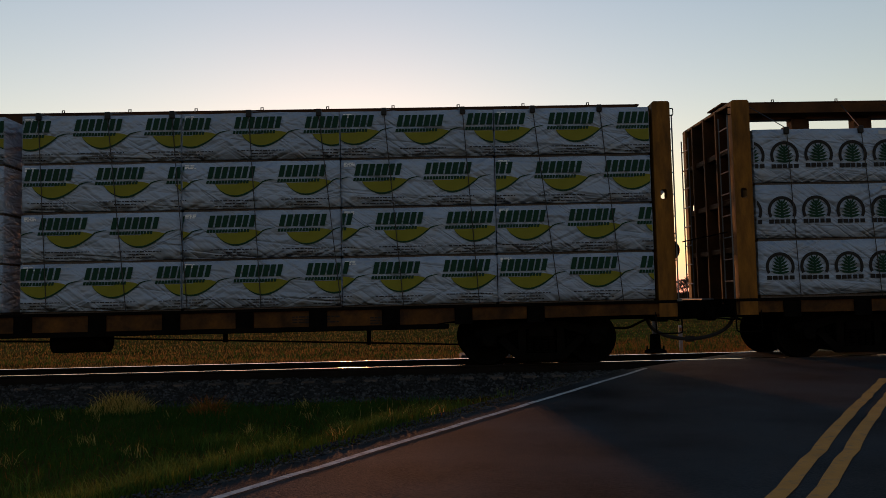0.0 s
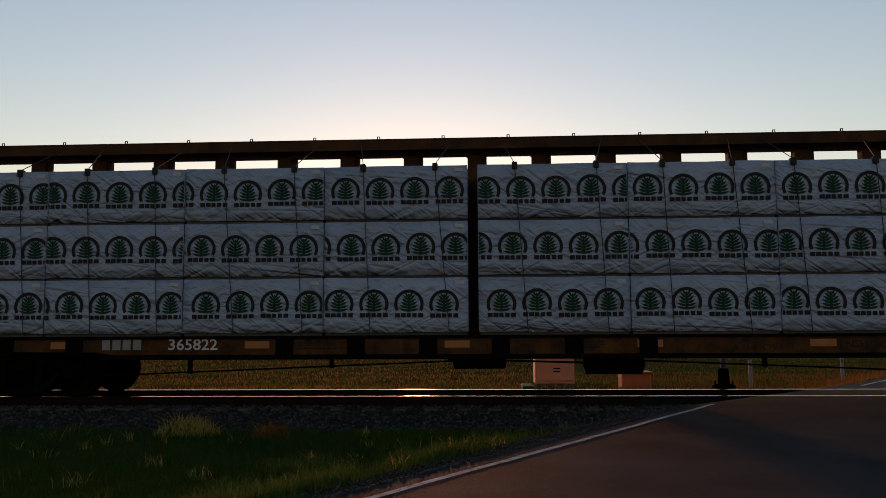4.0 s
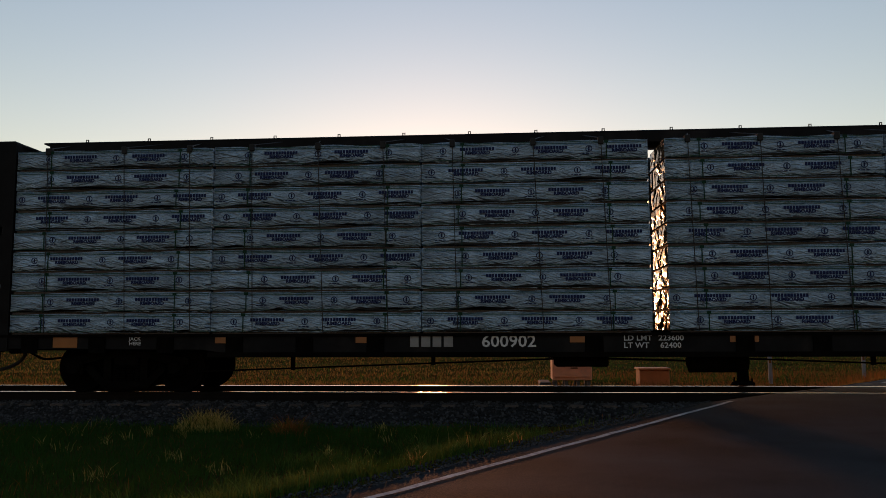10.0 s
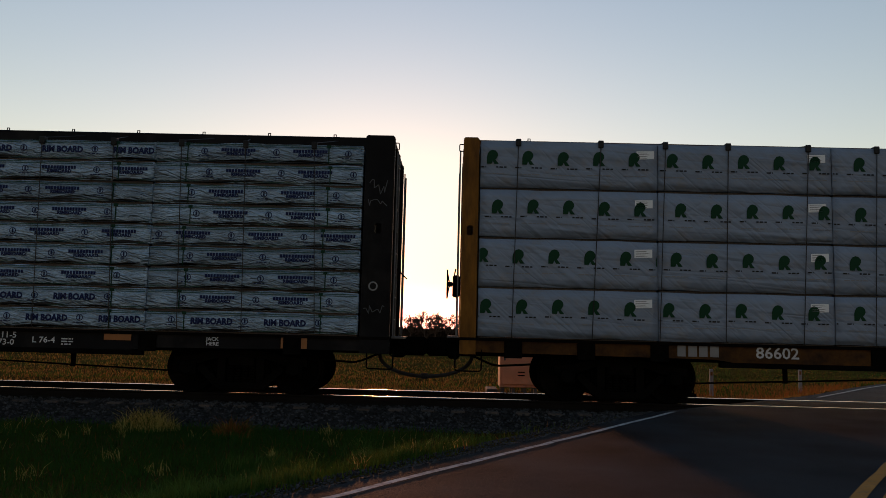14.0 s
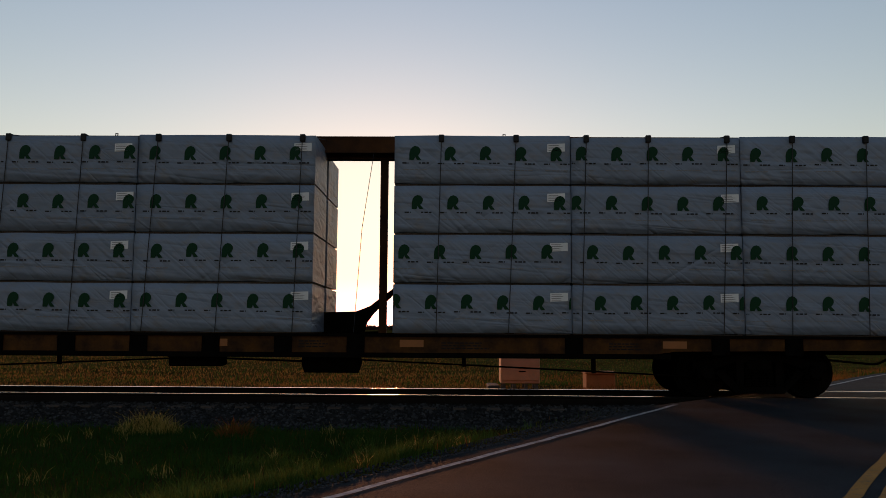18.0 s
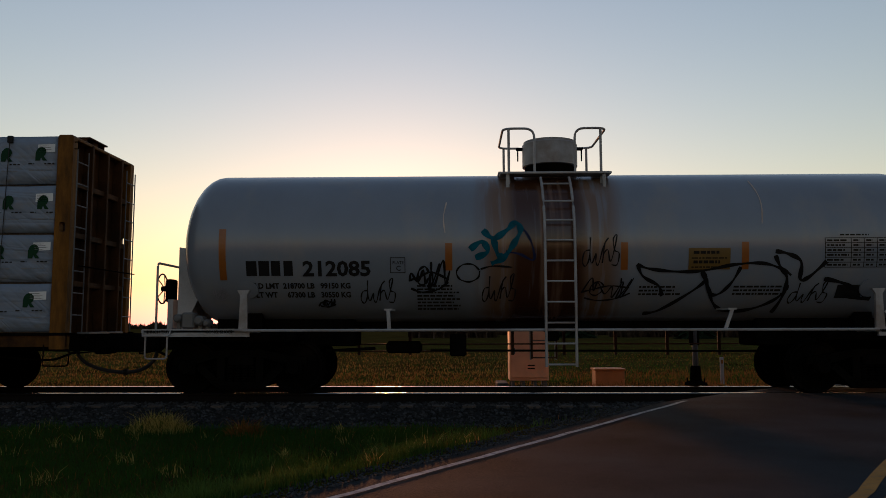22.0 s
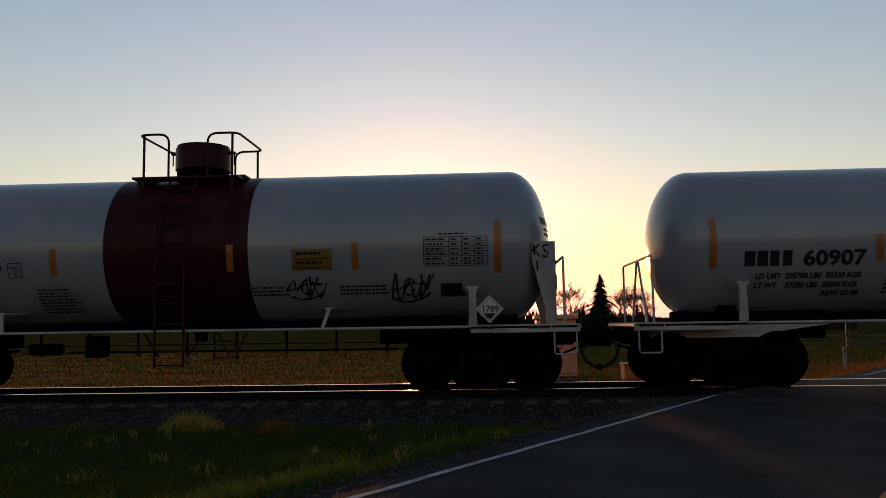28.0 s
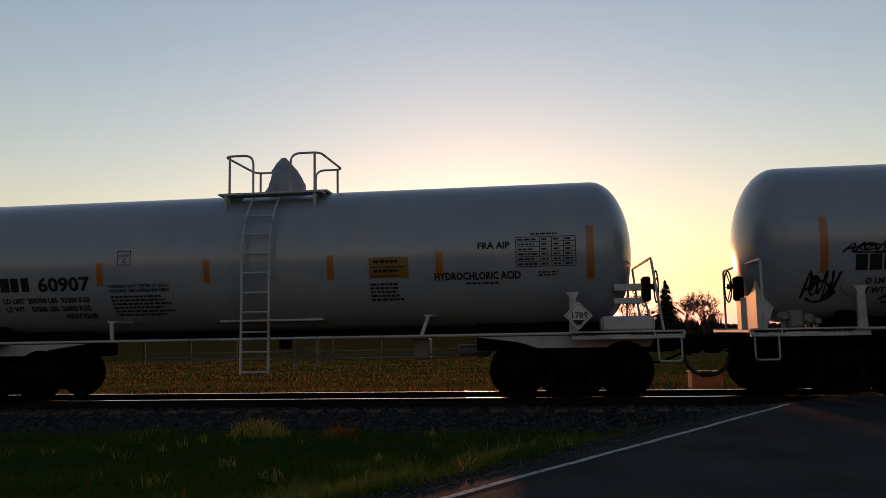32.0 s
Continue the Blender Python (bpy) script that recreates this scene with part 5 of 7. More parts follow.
def end_fittings(car, s, paint, wheel, shield, lead):
    """Platform, railings, head shield, saddle and sill plate at one end of a tank car."""
    bm = bmesh.new()
    a, b = sorted((s * 5.34, s * 7.20))
    soft_box(bm, a, b, -1.42, 1.42, 1.05, 1.10, 0.008)
    a, b = sorted((s * 5.36, s * 7.18))
    for y in (-1.42, 1.36):
        box(bm, a, b, y, y + 0.05, 0.985, 1.12)
    part("end_platform", bm, paint, car, "painted end platform with a lettered edge")
    bm = bmesh.new()
    write(bm, "2 INCH TREAD", s * 6.2 - 0.9, -1.424, 1.045, 0.05, 1.0, 0.04)
    part("stencil", bm, "ink_black", car)
    bm = bmesh.new()
    write(bm, "CONG. SHOES", s * 6.2 + 0.1, -1.424, 1.045, 0.05, 1.0, 0.04)
    part("stencil", bm, "ink_black", car)
    bm = bmesh.new()
    a, b = sorted((s * 4.3, s * 7.19))
    soft_box(bm, a, b, -0.32, 0.32, 0.74, 1.05, 0.02)
    part("stub_sill", bm, "grime", car)
    bm = bmesh.new()
    a, b = sorted((s * 4.6, s * 6.4))
    if shield:
        soft_box(bm, a, b, -1.25, 1.25, 0.90, 1.05, 0.03)
        part("body_bolster", bm, "grime", car)
    else:      # tapered white webs behind the wheels
        slab(bm, [(s * 6.85, 1.05), (s * 6.70, 0.84), (s * 4.80, 0.84), (s * 4.45, 0.95), (s * 3.70, 1.05)], -0.66, 0.66)
        part("body_bolster", bm, paint, car, "tapered white sill web over the bogie")
    bm = bmesh.new()      # saddle that carries the tank
    pts = []
    for k in range(13):
        y = -0.72 + 1.44 * k / 12
        pts.append((y, TANK["z"] - math.sqrt(max(0, (TANK["r"] + 0.02) ** 2 - y * y))))
    a, b = sorted((s * 5.32, s * 5.62))
    top = [(bm.verts.new((a, y, min(z, 1.95))), bm.verts.new((b, y, min(z, 1.95)))) for y, z in pts]
    low = [(bm.verts.new((a, y, 1.05)), bm.verts.new((b, y, 1.05))) for y, z in pts]
    for i in range(12):
        bm.faces.new((top[i][0], top[i + 1][0], top[i + 1][1], top[i][1]))
        bm.faces.new((top[i][0], low[i][0], low[i + 1][0], top[i + 1][0]))
        bm.faces.new((top[i][1], top[i + 1][1], low[i + 1][1], low[i][1]))
    for i in (0, 12):
        bm.faces.new((top[i][0], top[i][1], low[i][1], low[i][0]))
    part("saddle", bm, "grime", car)
    xa = -5.47 if s < 0 and shield else s * 5.40
    for y in (-1.395, 1.395):
        bm = bmesh.new()
        slab(bm, [(xa - 0.075, 1.09), (xa + 0.075, 1.09), (xa + 0.055, 1.68), (xa + 0.11, 1.77), (xa - 0.11, 1.77), (xa - 0.055, 1.68)], y - 0.03, y + 0.03)
        part("saddle_arm", bm, paint, car, "painted arm that steadies the tank")
    bm = bmesh.new()
    fan = [(xa + 0.18 * math.cos(math.pi * k / 10), 1.79 + 0.15 * math.sin(math.pi * k / 10)) for k in range(21)]
    rim = [bm.verts.new((x, skin(z, 0.03), z)) for x, z in fan]
    root = [bm.verts.new((x, skin(z, -0.02), z)) for x, z in fan]
    mid = bm.verts.new((xa, skin(1.79, 0.035), 1.79))
    for i in range(20):
        bm.faces.new((rim[i], rim[i + 1], mid))
        bm.faces.new((rim[i], root[i], root[i + 1], rim[i + 1]))
    part("saddle_pad", bm, "white_tank", car, "round pad welded to the tank")
    if shield:
        for y in (-0.62, 0.62):
            bm = bmesh.new()
            if s > 0:
                wing(bm, 1 if y > 0 else -1)
            else:
                slab(bm, [(s * 6.20, 2.50), (s * 6.86, 2.58), (s * 6.86, 1.1), (s * 6.72, 1.1), (s * 6.62, 1.40), (s * 6.24, 2.20)], y - 0.012, y + 0.012)
            part("shield_gusset", bm, paint, car)
        bm = bmesh.new()
        soft_box(bm, min(s * 6.845, s * 6.87), max(s * 6.845, s * 6.87), -0.63, 0.63, 1.1, 2.585, 0.006)
        part("head_shield", bm, paint, car, "painted steel shield over the lower tank head")
    bm = bmesh.new()
    a, b = sorted((s * 3.7, s * 6.2))
    soft_box(bm, a, b, -0.46, 0.46, 0.80, TANK["z"] - TANK["r"] + 0.10, 0.03)
    part("draft_sill_pad", bm, "grime", car)
    for y in (-1.38, 1.38):
        bm = bmesh.new()
        tube(bm, bend([(s * 6.75, y - 0.03, 1.07), (s * 6.75, y - 0.04, 0.62), (s * 7.12, y - 0.04, 0.62), (s * 7.12, y - 0.03, 1.07)], 0.05, 3), 0.016, 6)
        part("sill_step", bm, paint, car, "bent pipe sill step")
        bm = bmesh.new()
        tube(bm, bend([(s * 6.70, y - 0.03, 1.09), (s * 6.70, y - 0.09, 1.0), (s * 7.16, y - 0.09, 1.0), (s * 7.16, y - 0.03, 1.09)], 0.05, 3), 0.014, 6)
        part("grab_iron", bm, paint, car)
    if s < 0 or shield:      # a pipe railing across the end platform
        x, y0, y1 = (-6.96, -1.38, 1.38) if s < 0 and shield else (-6.86, -1.38, 1.38) if s < 0 else (6.93, -1.38, 1.38)
        bm = bmesh.new()
        tube(bm, bend([(x, y0, 1.1), (x, y0, 2.24), (x, y1, 2.24), (x, y1, 1.1)], 0.09), 0.021, 8)
        part("end_railing", bm, paint, car, "bent pipe railing across the end platform")
    coupler(car, s, s * 7.2, lead if s < 0 else 0.44, -0.10)
    if not shield and s < 0:
        for y in (-0.75, 0.65):
            bm = bmesh.new()
            tube(bm, [(-6.84, y, 1.1), (-6.84, y * 0.1, 2.22)], 0.02, 6)
            part("end_brace", bm, paint, car, "slanting pipe brace")
        bm = bmesh.new()
        o = [(-0.27, 1.24), (-0.07, 1.44), (-0.27, 1.64), (-0.47, 1.44)]
        sides = [[bm.verts.new((x, y, z)) for y, z in o] for x in (-6.80, -6.785)]
        bm.faces.new(sides[0][::-1])
        bm.faces.new(sides[1])
        for i in range(4):
            bm.faces.new((sides[0][i], sides[0][(i + 1) % 4], sides[1][(i + 1) % 4], sides[1][i]))
        box(bm, -6.784, -6.76, -0.29, -0.25, 1.09, 1.5)
        part("end_placard", bm, "placard", car, "diamond placard on a short stem")
    if wheel:
        brake_wheel(car, s, s * 7.02, -0.35, 1.85)
        bm = bmesh.new()
        box(bm, min(s * 7.0, s * 7.1), max(s * 7.0, s * 7.1), -0.5, -0.2, 1.1, 1.65)
        part("brake_stand", bm, paint, car)
    if shield and s < 0:
        bm = bmesh.new()
        soft_box(bm, s * 6.45 - 0.10, s * 6.45 + 0.12, -1.34, -1.10, 1.12, 1.40, 0.03)
        part("valve_box", bm, "galv", car, "small grey valve box on the platform")
        for k, (dx, r, z) in enumerate(((0.20, 0.085, 1.26), (0.33, 0.06, 1.22), (-0.17, 0.07, 1.30))):
            bm = bmesh.new()
            lathe(bm, [(r * 0.6, -1.36), (r, -1.33), (r, -1.12), (r * 0.6, -1.09)], 14, "y", centre=(s * 6.45 + dx, 0, z))
            box(bm, s * 6.45 + dx - 0.03, s * 6.45 + dx + 0.03, -1.25, -1.19, 1.09, z)
            part("valve_body", bm, "galv", car)
    if not shield and s > 0:
        bm = bmesh.new()
        soft_box(bm, 5.85, 6.72, -1.40, -0.95, 1.10, 1.36, 0.05)
        part("valve_shroud", bm, paint, car, "white valve shroud on the platform")
        stand = bmesh.new()
        tube(stand, bend([(6.87, -1.25, 1.1), (6.71, -1.25, 2.32), (6.66, 1.25, 2.32), (6.80, 1.25, 1.1)], 0.08), 0.022, 8)
        st = part("brake_stand", stand, paint, car, "bent pipe stand with a hand brake bracket")
        for z0, z1 in ((1.79, 1.91), (1.57, 1.67)):
            bm = bmesh.new()
            soft_box(bm, 6.10, 6.60, -1.06, -0.94, z0, z1, 0.01)
            part("bracket_arm", bm, paint, st)
        for pts in ([(6.74, -1.0, 1.1), (6.62, -1.0, 1.60)], [(6.30, -0.9, 1.1), (6.38, -0.9, 2.2)]):
            bm = bmesh.new()
            tube(bm, pts, 0.02, 6)
            part("cross_bar", bm, paint, st)
        brake_wheel(car, 1, 6.57, -1.0, 1.85)


def diamond(car, x, z):
    bm = bmesh.new()
    y = -1.47
    r = 0.235
    o = [(x, z - r), (x + r, z), (x, z + r), (x - r, z)]
    slab(bm, o, y, y + 0.012)
    p = part("hazard_placard", bm, "placard", car, "diamond placard with black figures")
    bm = bmesh.new()
    for a, b in zip(o, o[1:] + o[:1]):
        k = 0.86
        i0, i1 = [((q[0] - x) * k + x, (q[1] - z) * k + z) for q in (a, b)]
        j0, j1 = [((q[0] - x) * (k - 0.05) + x, (q[1] - z) * (k - 0.05) + z) for q in (a, b)]
        shape(bm, [i0, i1, j1, j0], y - 0.003)
    write(bm, "1789", x - 0.135, y - 0.003, z - 0.045, 0.105, 1.0, 0.02)
    shape(bm, [(x - 0.10, z - 0.07), (x + 0.10, z - 0.07), (x + 0.03, z - 0.155), (x - 0.03, z - 0.155)], y - 0.003)
    part("placard_print", bm, "ink_black", p)
    bm = bmesh.new()
    box(bm, x - 0.05, x + 0.05, y + 0.012, y + 0.10, z - 0.2, z + 0.2)
    part("placard_holder", bm, "white_steel", car)


def data_table(car, x0, x1, z0, z1, ink="ink_grey"):
    bm = bmesh.new()
    for k in range(7):
        z = z0 + (z1 - z0) * k / 6
        on_tank(bm, (x0, x1, z - 0.005, z + 0.005), cuts=1)
    for f in (0, 0.4, 0.6, 0.8, 1.0):
        x = x0 + (x1 - x0) * f
        on_tank(bm, (x - 0.006, x + 0.006, z0, z1))
    for k in range(6):
        z = z0 + (z1 - z0) * (k + 0.3) / 6
        bars(bm, 1, x0 + 0.03, 0, z, (x1 - x0) * 0.34, 0.03, surface=skin_out, seed=k)
        for f in (0.43, 0.63, 0.83):
            bars(bm, 1, x0 + (x1 - x0) * f, 0, z, (x1 - x0) * 0.13, 0.03, surface=skin_out, seed=k + 9)
    bars(bm, 1, x0 + 0.25, 0, z1 + 0.04, (x1 - x0) * 0.55, 0.025, surface=skin_out, seed=3)
    part("data_table", bm, ink, car, "stencilled inspection table")


def skin_out(z):
    return skin(z, 0.007)


def dome(car, x, style):
    """Manway housing, platform and railings on top of the tank."""
    up = TANK["z"] + TANK["r"] - 3.95
    paint = {"white": "white_steel", "maroon": "maroon", "bag": "white_steel"}[style]
    metal = "maroon" if style == "maroon" else "white_steel"
    bm = bmesh.new()
    if style == "bag":
        rnd = random.Random(3)
        rings = lathe(bm, [(0.38, up + 3.9), (0.39, up + 4.02), (0.36, up + 4.16), (0.30, up + 4.30), (0.21, up + 4.46), (0.12, up + 4.60), (0.03, up + 4.70)], 20, "z", centre=(x, 0, 0))
        for v in bm.verts:
            v.co.x += 0.10 * noise.noise(v.co * 3.0) + 0.07 * noise.noise(v.co * 8.0) - (0.12 * (v.co.z - 4.1) if v.co.z > 4.1 else 0)
            v.co.z += 0.06 * noise.noise(v.co * 4.0 + Vector((7, 0, 0))) if v.co.z > 4.0 else 0
        part("covered_manway", bm, "bag", car, "manway wrapped in a crumpled grey sheet", smooth=True)
    else:
        lathe(bm, [(0.47, up + 3.85), (0.47, up + 4.13)], 32, "z", centre=(x, 0, 0))
        part("manway_neck", bm, "grime", car)
        bm = bmesh.new()
        lathe(bm, [(0.48, up + 4.12), (0.515, up + 4.13), (0.515, up + 4.54), (0.49, up + 4.56), (0.49, up + 4.60), (0.05, up + 4.62)], 36, "z", centre=(x, 0, 0))
        part("manway_housing", bm, paint, car, "round manway housing with a lid", smooth=True)
        for sgn in (-1, 1):
            bm = bmesh.new()
            soft_box(bm, x + sgn * 0.56 - 0.07, x + sgn * 0.56 + 0.07, -0.06, 0.06, up + 4.46, up + 4.50, 0.01)
            tube(bm, [(x + sgn * 0.60, 0, up + 4.47), (x + sgn * 0.60, 0, up + 4.25)], 0.014, 6)
            part("lid_hinge", bm, "grime", car)
    p = new("top_platform")
    p.parent = car
    bm = bmesh.new()
    for sgn in (-1, 1):
        ya, yb = sorted((sgn * 0.62, sgn * 0.95))
        soft_box(bm, x - 0.98, x + 0.98, ya, yb, up + 3.83, up + 3.87, 0.006)
    for xx in (x - 0.85, x + 0.85):
        soft_box(bm, xx - 0.15, xx + 0.15, -0.60, 0.60, up + 3.90, up + 3.94, 0.006)
        for sgn in (-1, 1):
            box(bm, xx - 0.03, xx + 0.03, sgn * 0.90 - 0.02, sgn * 0.90 + 0.02, up + 3.50, up + 3.83)
    part("walkway", bm, metal, p)
    for e in (-1, 1):
        bm = bmesh.new()
        zt = up + (4.60 if style == "bag" else 4.68)
        tube(bm, bend([(x + e * 0.36, -0.8, up + 3.86), (x + e * 0.36, -0.8, zt), (x + e * 0.92, -0.8, zt), (x + e * 0.92, 0.8, zt),
                       (x + e * 0.36, 0.8, zt), (x + e * 0.36, 0.8, up + 3.86)], 0.18, 5), 0.022, 8)
        part("guard_rail", bm, metal, p, "bent pipe guard rail")
        for y in (-0.8, 0.8):
            bm = bmesh.new()
            tube(bm, [(x + e * 0.82, y, up + 3.62), (x + e * 0.82, y, zt)], 0.024, 8)
            part("rail_post", bm, metal, p)


def tank_ladder(car, x, paint):
    for side in (-1, 1):
        path = []
        for k in range(10):
            a = math.radians(52 - 52 * k / 9)
            path.append((side * (TANK["r"] + 0.13) * math.cos(a), TANK["z"] + (TANK["r"] + 0.13) * math.sin(a)))
        path += [(side * (TANK["r"] + 0.13), 1.6), (side * 1.47, 0.48)]
        ladder = None
        for sx in (-0.25, 0.25):
            bm = bmesh.new()
            tube(bm, [(x + sx, y, z) for y, z in path], 0.024, 6)
            if ladder is None:
                ladder = part("ladder", bm, paint, car, "pipe ladder bowed round the tank")
            else:
                part("stile", bm, paint, ladder)
        z = 0.52
        while z < 3.9:
            zs = [q[1] for q in path][::-1]
            ys = [q[0] for q in path][::-1]
            if z < max(zs):
                y = float(np.interp(z, zs, ys))
                bm = bmesh.new()
                tube(bm, [(x - 0.25, y, z), (x + 0.25, y, z)], 0.017, 6)
                part("rung", bm, paint, ladder)
            z += 0.345


def tank_car(label, c, number, style, wheel_end, stripes, dome_x, extra=None, size={"r": 1.37, "z": 2.58, "half": 6.79, "off": 0.0}, bogies=(-5.48, 5.48), front=0.0, mark=0.0, lead=0.44):
    car = thing("tank_car", label, "tank car", "freight cars of the train")
    TANK.update(size)
    roll(car, c)
    band = (-1.02, 1.54) if style == "maroon" else None
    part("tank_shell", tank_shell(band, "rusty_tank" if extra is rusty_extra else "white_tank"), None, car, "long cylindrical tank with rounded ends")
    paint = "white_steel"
    for s in (-1, 1):
        before = set(car.children)
        end_fittings(car, s, paint, s == wheel_end, style != "bag", lead)
        if s < 0:      # the leading end stands closer in
            for ob in car.children:
                if ob not in before:
                    ob.location.x += front
        truck(car, bogies[0 if s < 0 else 1], 1.85, 0.457)
    for y in (-1.44, 1.44):
        bm = bmesh.new()
        tube(bm, [(-5.36, y, 1.09), (5.36, y, 1.09)], 0.024, 8)
        part("side_rail", bm, paint, car, "thin white rail along the tank's side")
    for x in (-2.75, 2.85):
        for y in (-1, 1):
            bm = bmesh.new()
            k = 0.12 if x > 0 else -0.02
            slab(bm, [(x - 0.03, 1.1), (x + 0.03, 1.1), (x + 0.03 + k, 1.42), (x - 0.03 + k, 1.42)], y * 1.41 - 0.02, y * 1.41 + 0.02)
            slab(bm, [(x + k - 0.07, 1.42), (x + k + 0.07, 1.42), (x + k + 0.07, 1.45), (x + k - 0.07, 1.45)], min(y * 1.43, y * 0.78), max(y * 1.43, y * 0.78))
            part("rail_bracket", bm, paint, car)
    # low handrails between the bogies, with posts
    for y in (1.3,):
        bm = bmesh.new()
        for z in (0.80, 0.66):
            tube(bm, [(-4.0, y, z), (4.0, y, z)], 0.016, 6)
        part("lower_rail", bm, paint if style == "bag" else "rail_rust", car)
        bm0 = bmesh.new()
        box(bm0, -0.03, 0.03, y - 0.015, y + 0.015, 0.58, 1.07)
        post = mesh_of("rail_post", bm0, "white_steel" if style == "bag" else "rail_rust")
        for k in range(8):
            part("rail_post", post, None, car, at=(-3.6 + k * 1.03, 0, 0))
    bm = bmesh.new()
    for x in (dome_x - 0.25, dome_x + 0.25):
        tube(bm, [(x, 1.4, 1.05), (x, 1.45, 0.5)], 0.018, 6)
    for z in (0.52, 0.8):
        tube(bm, [(dome_x - 0.25, 1.44, z), (dome_x + 0.25, 1.44, z)], 0.014, 6)
    part("far_ladder_foot", bm, paint if style == "bag" else "maroon" if style == "maroon" else "rail_rust", car)
    if style == "maroon":
        for x, k in ((dome_x - 0.40, 0.16), (dome_x + 0.42, -0.16), (dome_x + 0.86, 0.14), (dome_x + 1.20, -0.10)):
            bm = bmesh.new()
            tube(bm, [(x - k, -1.30, 1.12), (x + k, -1.38, 0.66)], 0.022, 6)
            part("ladder_brace", bm, "maroon", car, "slanting dark brace below the band")
    bm = bmesh.new()
    lathe(bm, [(0.05, -0.8), (0.11, -0.76), (0.11, -0.2), (0.05, -0.15)], 16, "x", centre=(-2.1, -0.3, 0.78))
    tube(bm, [(-4.0, -0.3, 0.72), (-3.1, -0.3, 0.76)], 0.03, 6)
    tube(bm, [(-2.1, -0.3, 0.72), (4.0, -0.2, 0.70)], 0.022, 6)
    soft_box(bm, -1.75, -1.45, -0.5, -0.1, 0.62, 1.02, 0.03)
    gear = part("brake_gear", bm, "galv" if style == "bag" else "grime", car, "brake cylinder and rods below the tank")
    if style == "bag":
        gear.matrix_basis = pose(1.0, 0, 0.02, 0, 0, 180)
    bm = bmesh.new()
    lathe(bm, [(0.22, 1.24), (0.22, 1.08), (0.12, 1.04), (0.12, 0.9), (0.06, 0.88)], 18, "z", centre=(dome_x, 0, 0))
    part("bottom_outlet", bm, "grime", car)
    bm = bmesh.new()
    soft_box(bm, -3.75, 3.75, -0.30, 0.30, 1.075, TANK["z"] - TANK["r"] + 0.04, 0.03)
    part("bottom_skid", bm, "grime", car, "dark reinforcing skid along the tank's belly")
    dome(car, dome_x, "maroon" if style == "maroon" else "bag" if style == "bag" else "white")
    tank_ladder(car, dome_x - 0.02 if style != "bag" else -0.08, "maroon" if style == "maroon" else paint)
    for x, z0, z1 in stripes:
        bm = bmesh.new()
        on_tank(bm, (x - 0.06, x + 0.06, z0, z1))
        part("reflective_stripe", bm, "orange", car, "orange reflective tape stripe")
    # plain blocks for the owner's mark, then the car's number
    bm = bmesh.new()
    num = bmesh.new()
    if style == "bag":
        blocks(bm, 4, -5.3, 0, 2.03, 0.25, 0.84, 0, surface=skin_out, seed=2)
        write(num, number, -4.34, 0, 2.03, 0.25, 1.18, 0.045, surface=skin_out)
        rows = [("LD LMT  205700 LBS  93300 KGS", 1.82), ("LT WT    57300 LBS  26000 KGS", 1.67), ("NEW 02-98", 1.53)]
    else:
        blocks(bm, 4, -5.22 + mark, 0, 2.02, 0.25, 0.86, 0, surface=skin_out, seed=2)
        write(num, number, -4.25 + mark, 0, 2.02, 0.25, 1.13, 0.045, surface=skin_out)
        rows = [("LD LMT  218700 LB   99150 KG", 1.81), ("LT WT     67300 LB   30550 KG", 1.66)] if style == "white" else [("LD LMT  218800 LB   99200 KG", 1.81), ("LT WT     62200 LB   30800 KG", 1.66)]
    part("owner_mark", bm, "ink_black", car, "four plain black blocks")
    part("car_number", num, "ink_black", car, "large black figures")
    for text, z in rows:
        bm = bmesh.new()
        write(bm, text, (-5.1 if not text.startswith("NEW") else -3.95) + mark, 0, z, 0.090, 1.0, 0.055, surface=skin_out)
        part("stencil_line", bm, "ink_black", car, "small black stencilled lettering")
    bm = bmesh.new()
    zp = 2.46 if style == "bag" else 2.06
    xp = -2.62
    for a in ((xp - 0.13, xp + 0.13, zp, zp + 0.012), (xp - 0.13, xp + 0.13, zp + 0.25, zp + 0.262), (xp - 0.13, xp - 0.118, zp, zp + 0.26), (xp + 0.118, xp + 0.13, zp, zp + 0.26)):
        on_tank(bm, a, cuts=3)
    write(bm, "PLATE", xp - 0.09, 0, zp + 0.15, 0.05, 1.0, 0.02, surface=skin_out)
    write(bm, "C", xp - 0.03, 0, zp + 0.04, 0.085, 1.0, 0.02, surface=skin_out)
    part("plate_mark", bm, "ink_black", car, "boxed plate stencil")
    bm = bmesh.new()
    if style == "bag":
        write(bm, "CONDUCTIVITY TESTED AT EACH", -2.95, 0, 2.06, 0.054, 1.0, 0.05, surface=skin_out)
        write(bm, "LOADING, SEE SHIPPERS RECORDS", -2.95, 0, 1.98, 0.054, 1.0, 0.05, surface=skin_out)
        bars(bm, 6, -2.95, 0, 1.88, 1.2, 0.035, 0.065, surface=skin_out, seed=3)
        part("warning_stencil", bm, "ink_black", car, "block of small stencilled lines")
        bm = bmesh.new()
        write(bm, "FRA AIP", 3.82, 0, 2.55, 0.115, 1.0, 0.05, surface=skin_out)
        write(bm, "HYDROCHLORIC ACID", 3.06, 0, 2.04, 0.125, 0.82, 0.05, surface=skin_out)
        bars(bm, 1, 3.6, 0, 1.96, 0.6, 0.03, surface=skin_out, seed=6)
        part("product_name", bm, "ink_black", car, "stencilled product name")
        bm = bmesh.new()
        bars(bm, 2, 4.85, 0, 2.12, 0.4, 0.025, 0.05, surface=skin_out, seed=7)
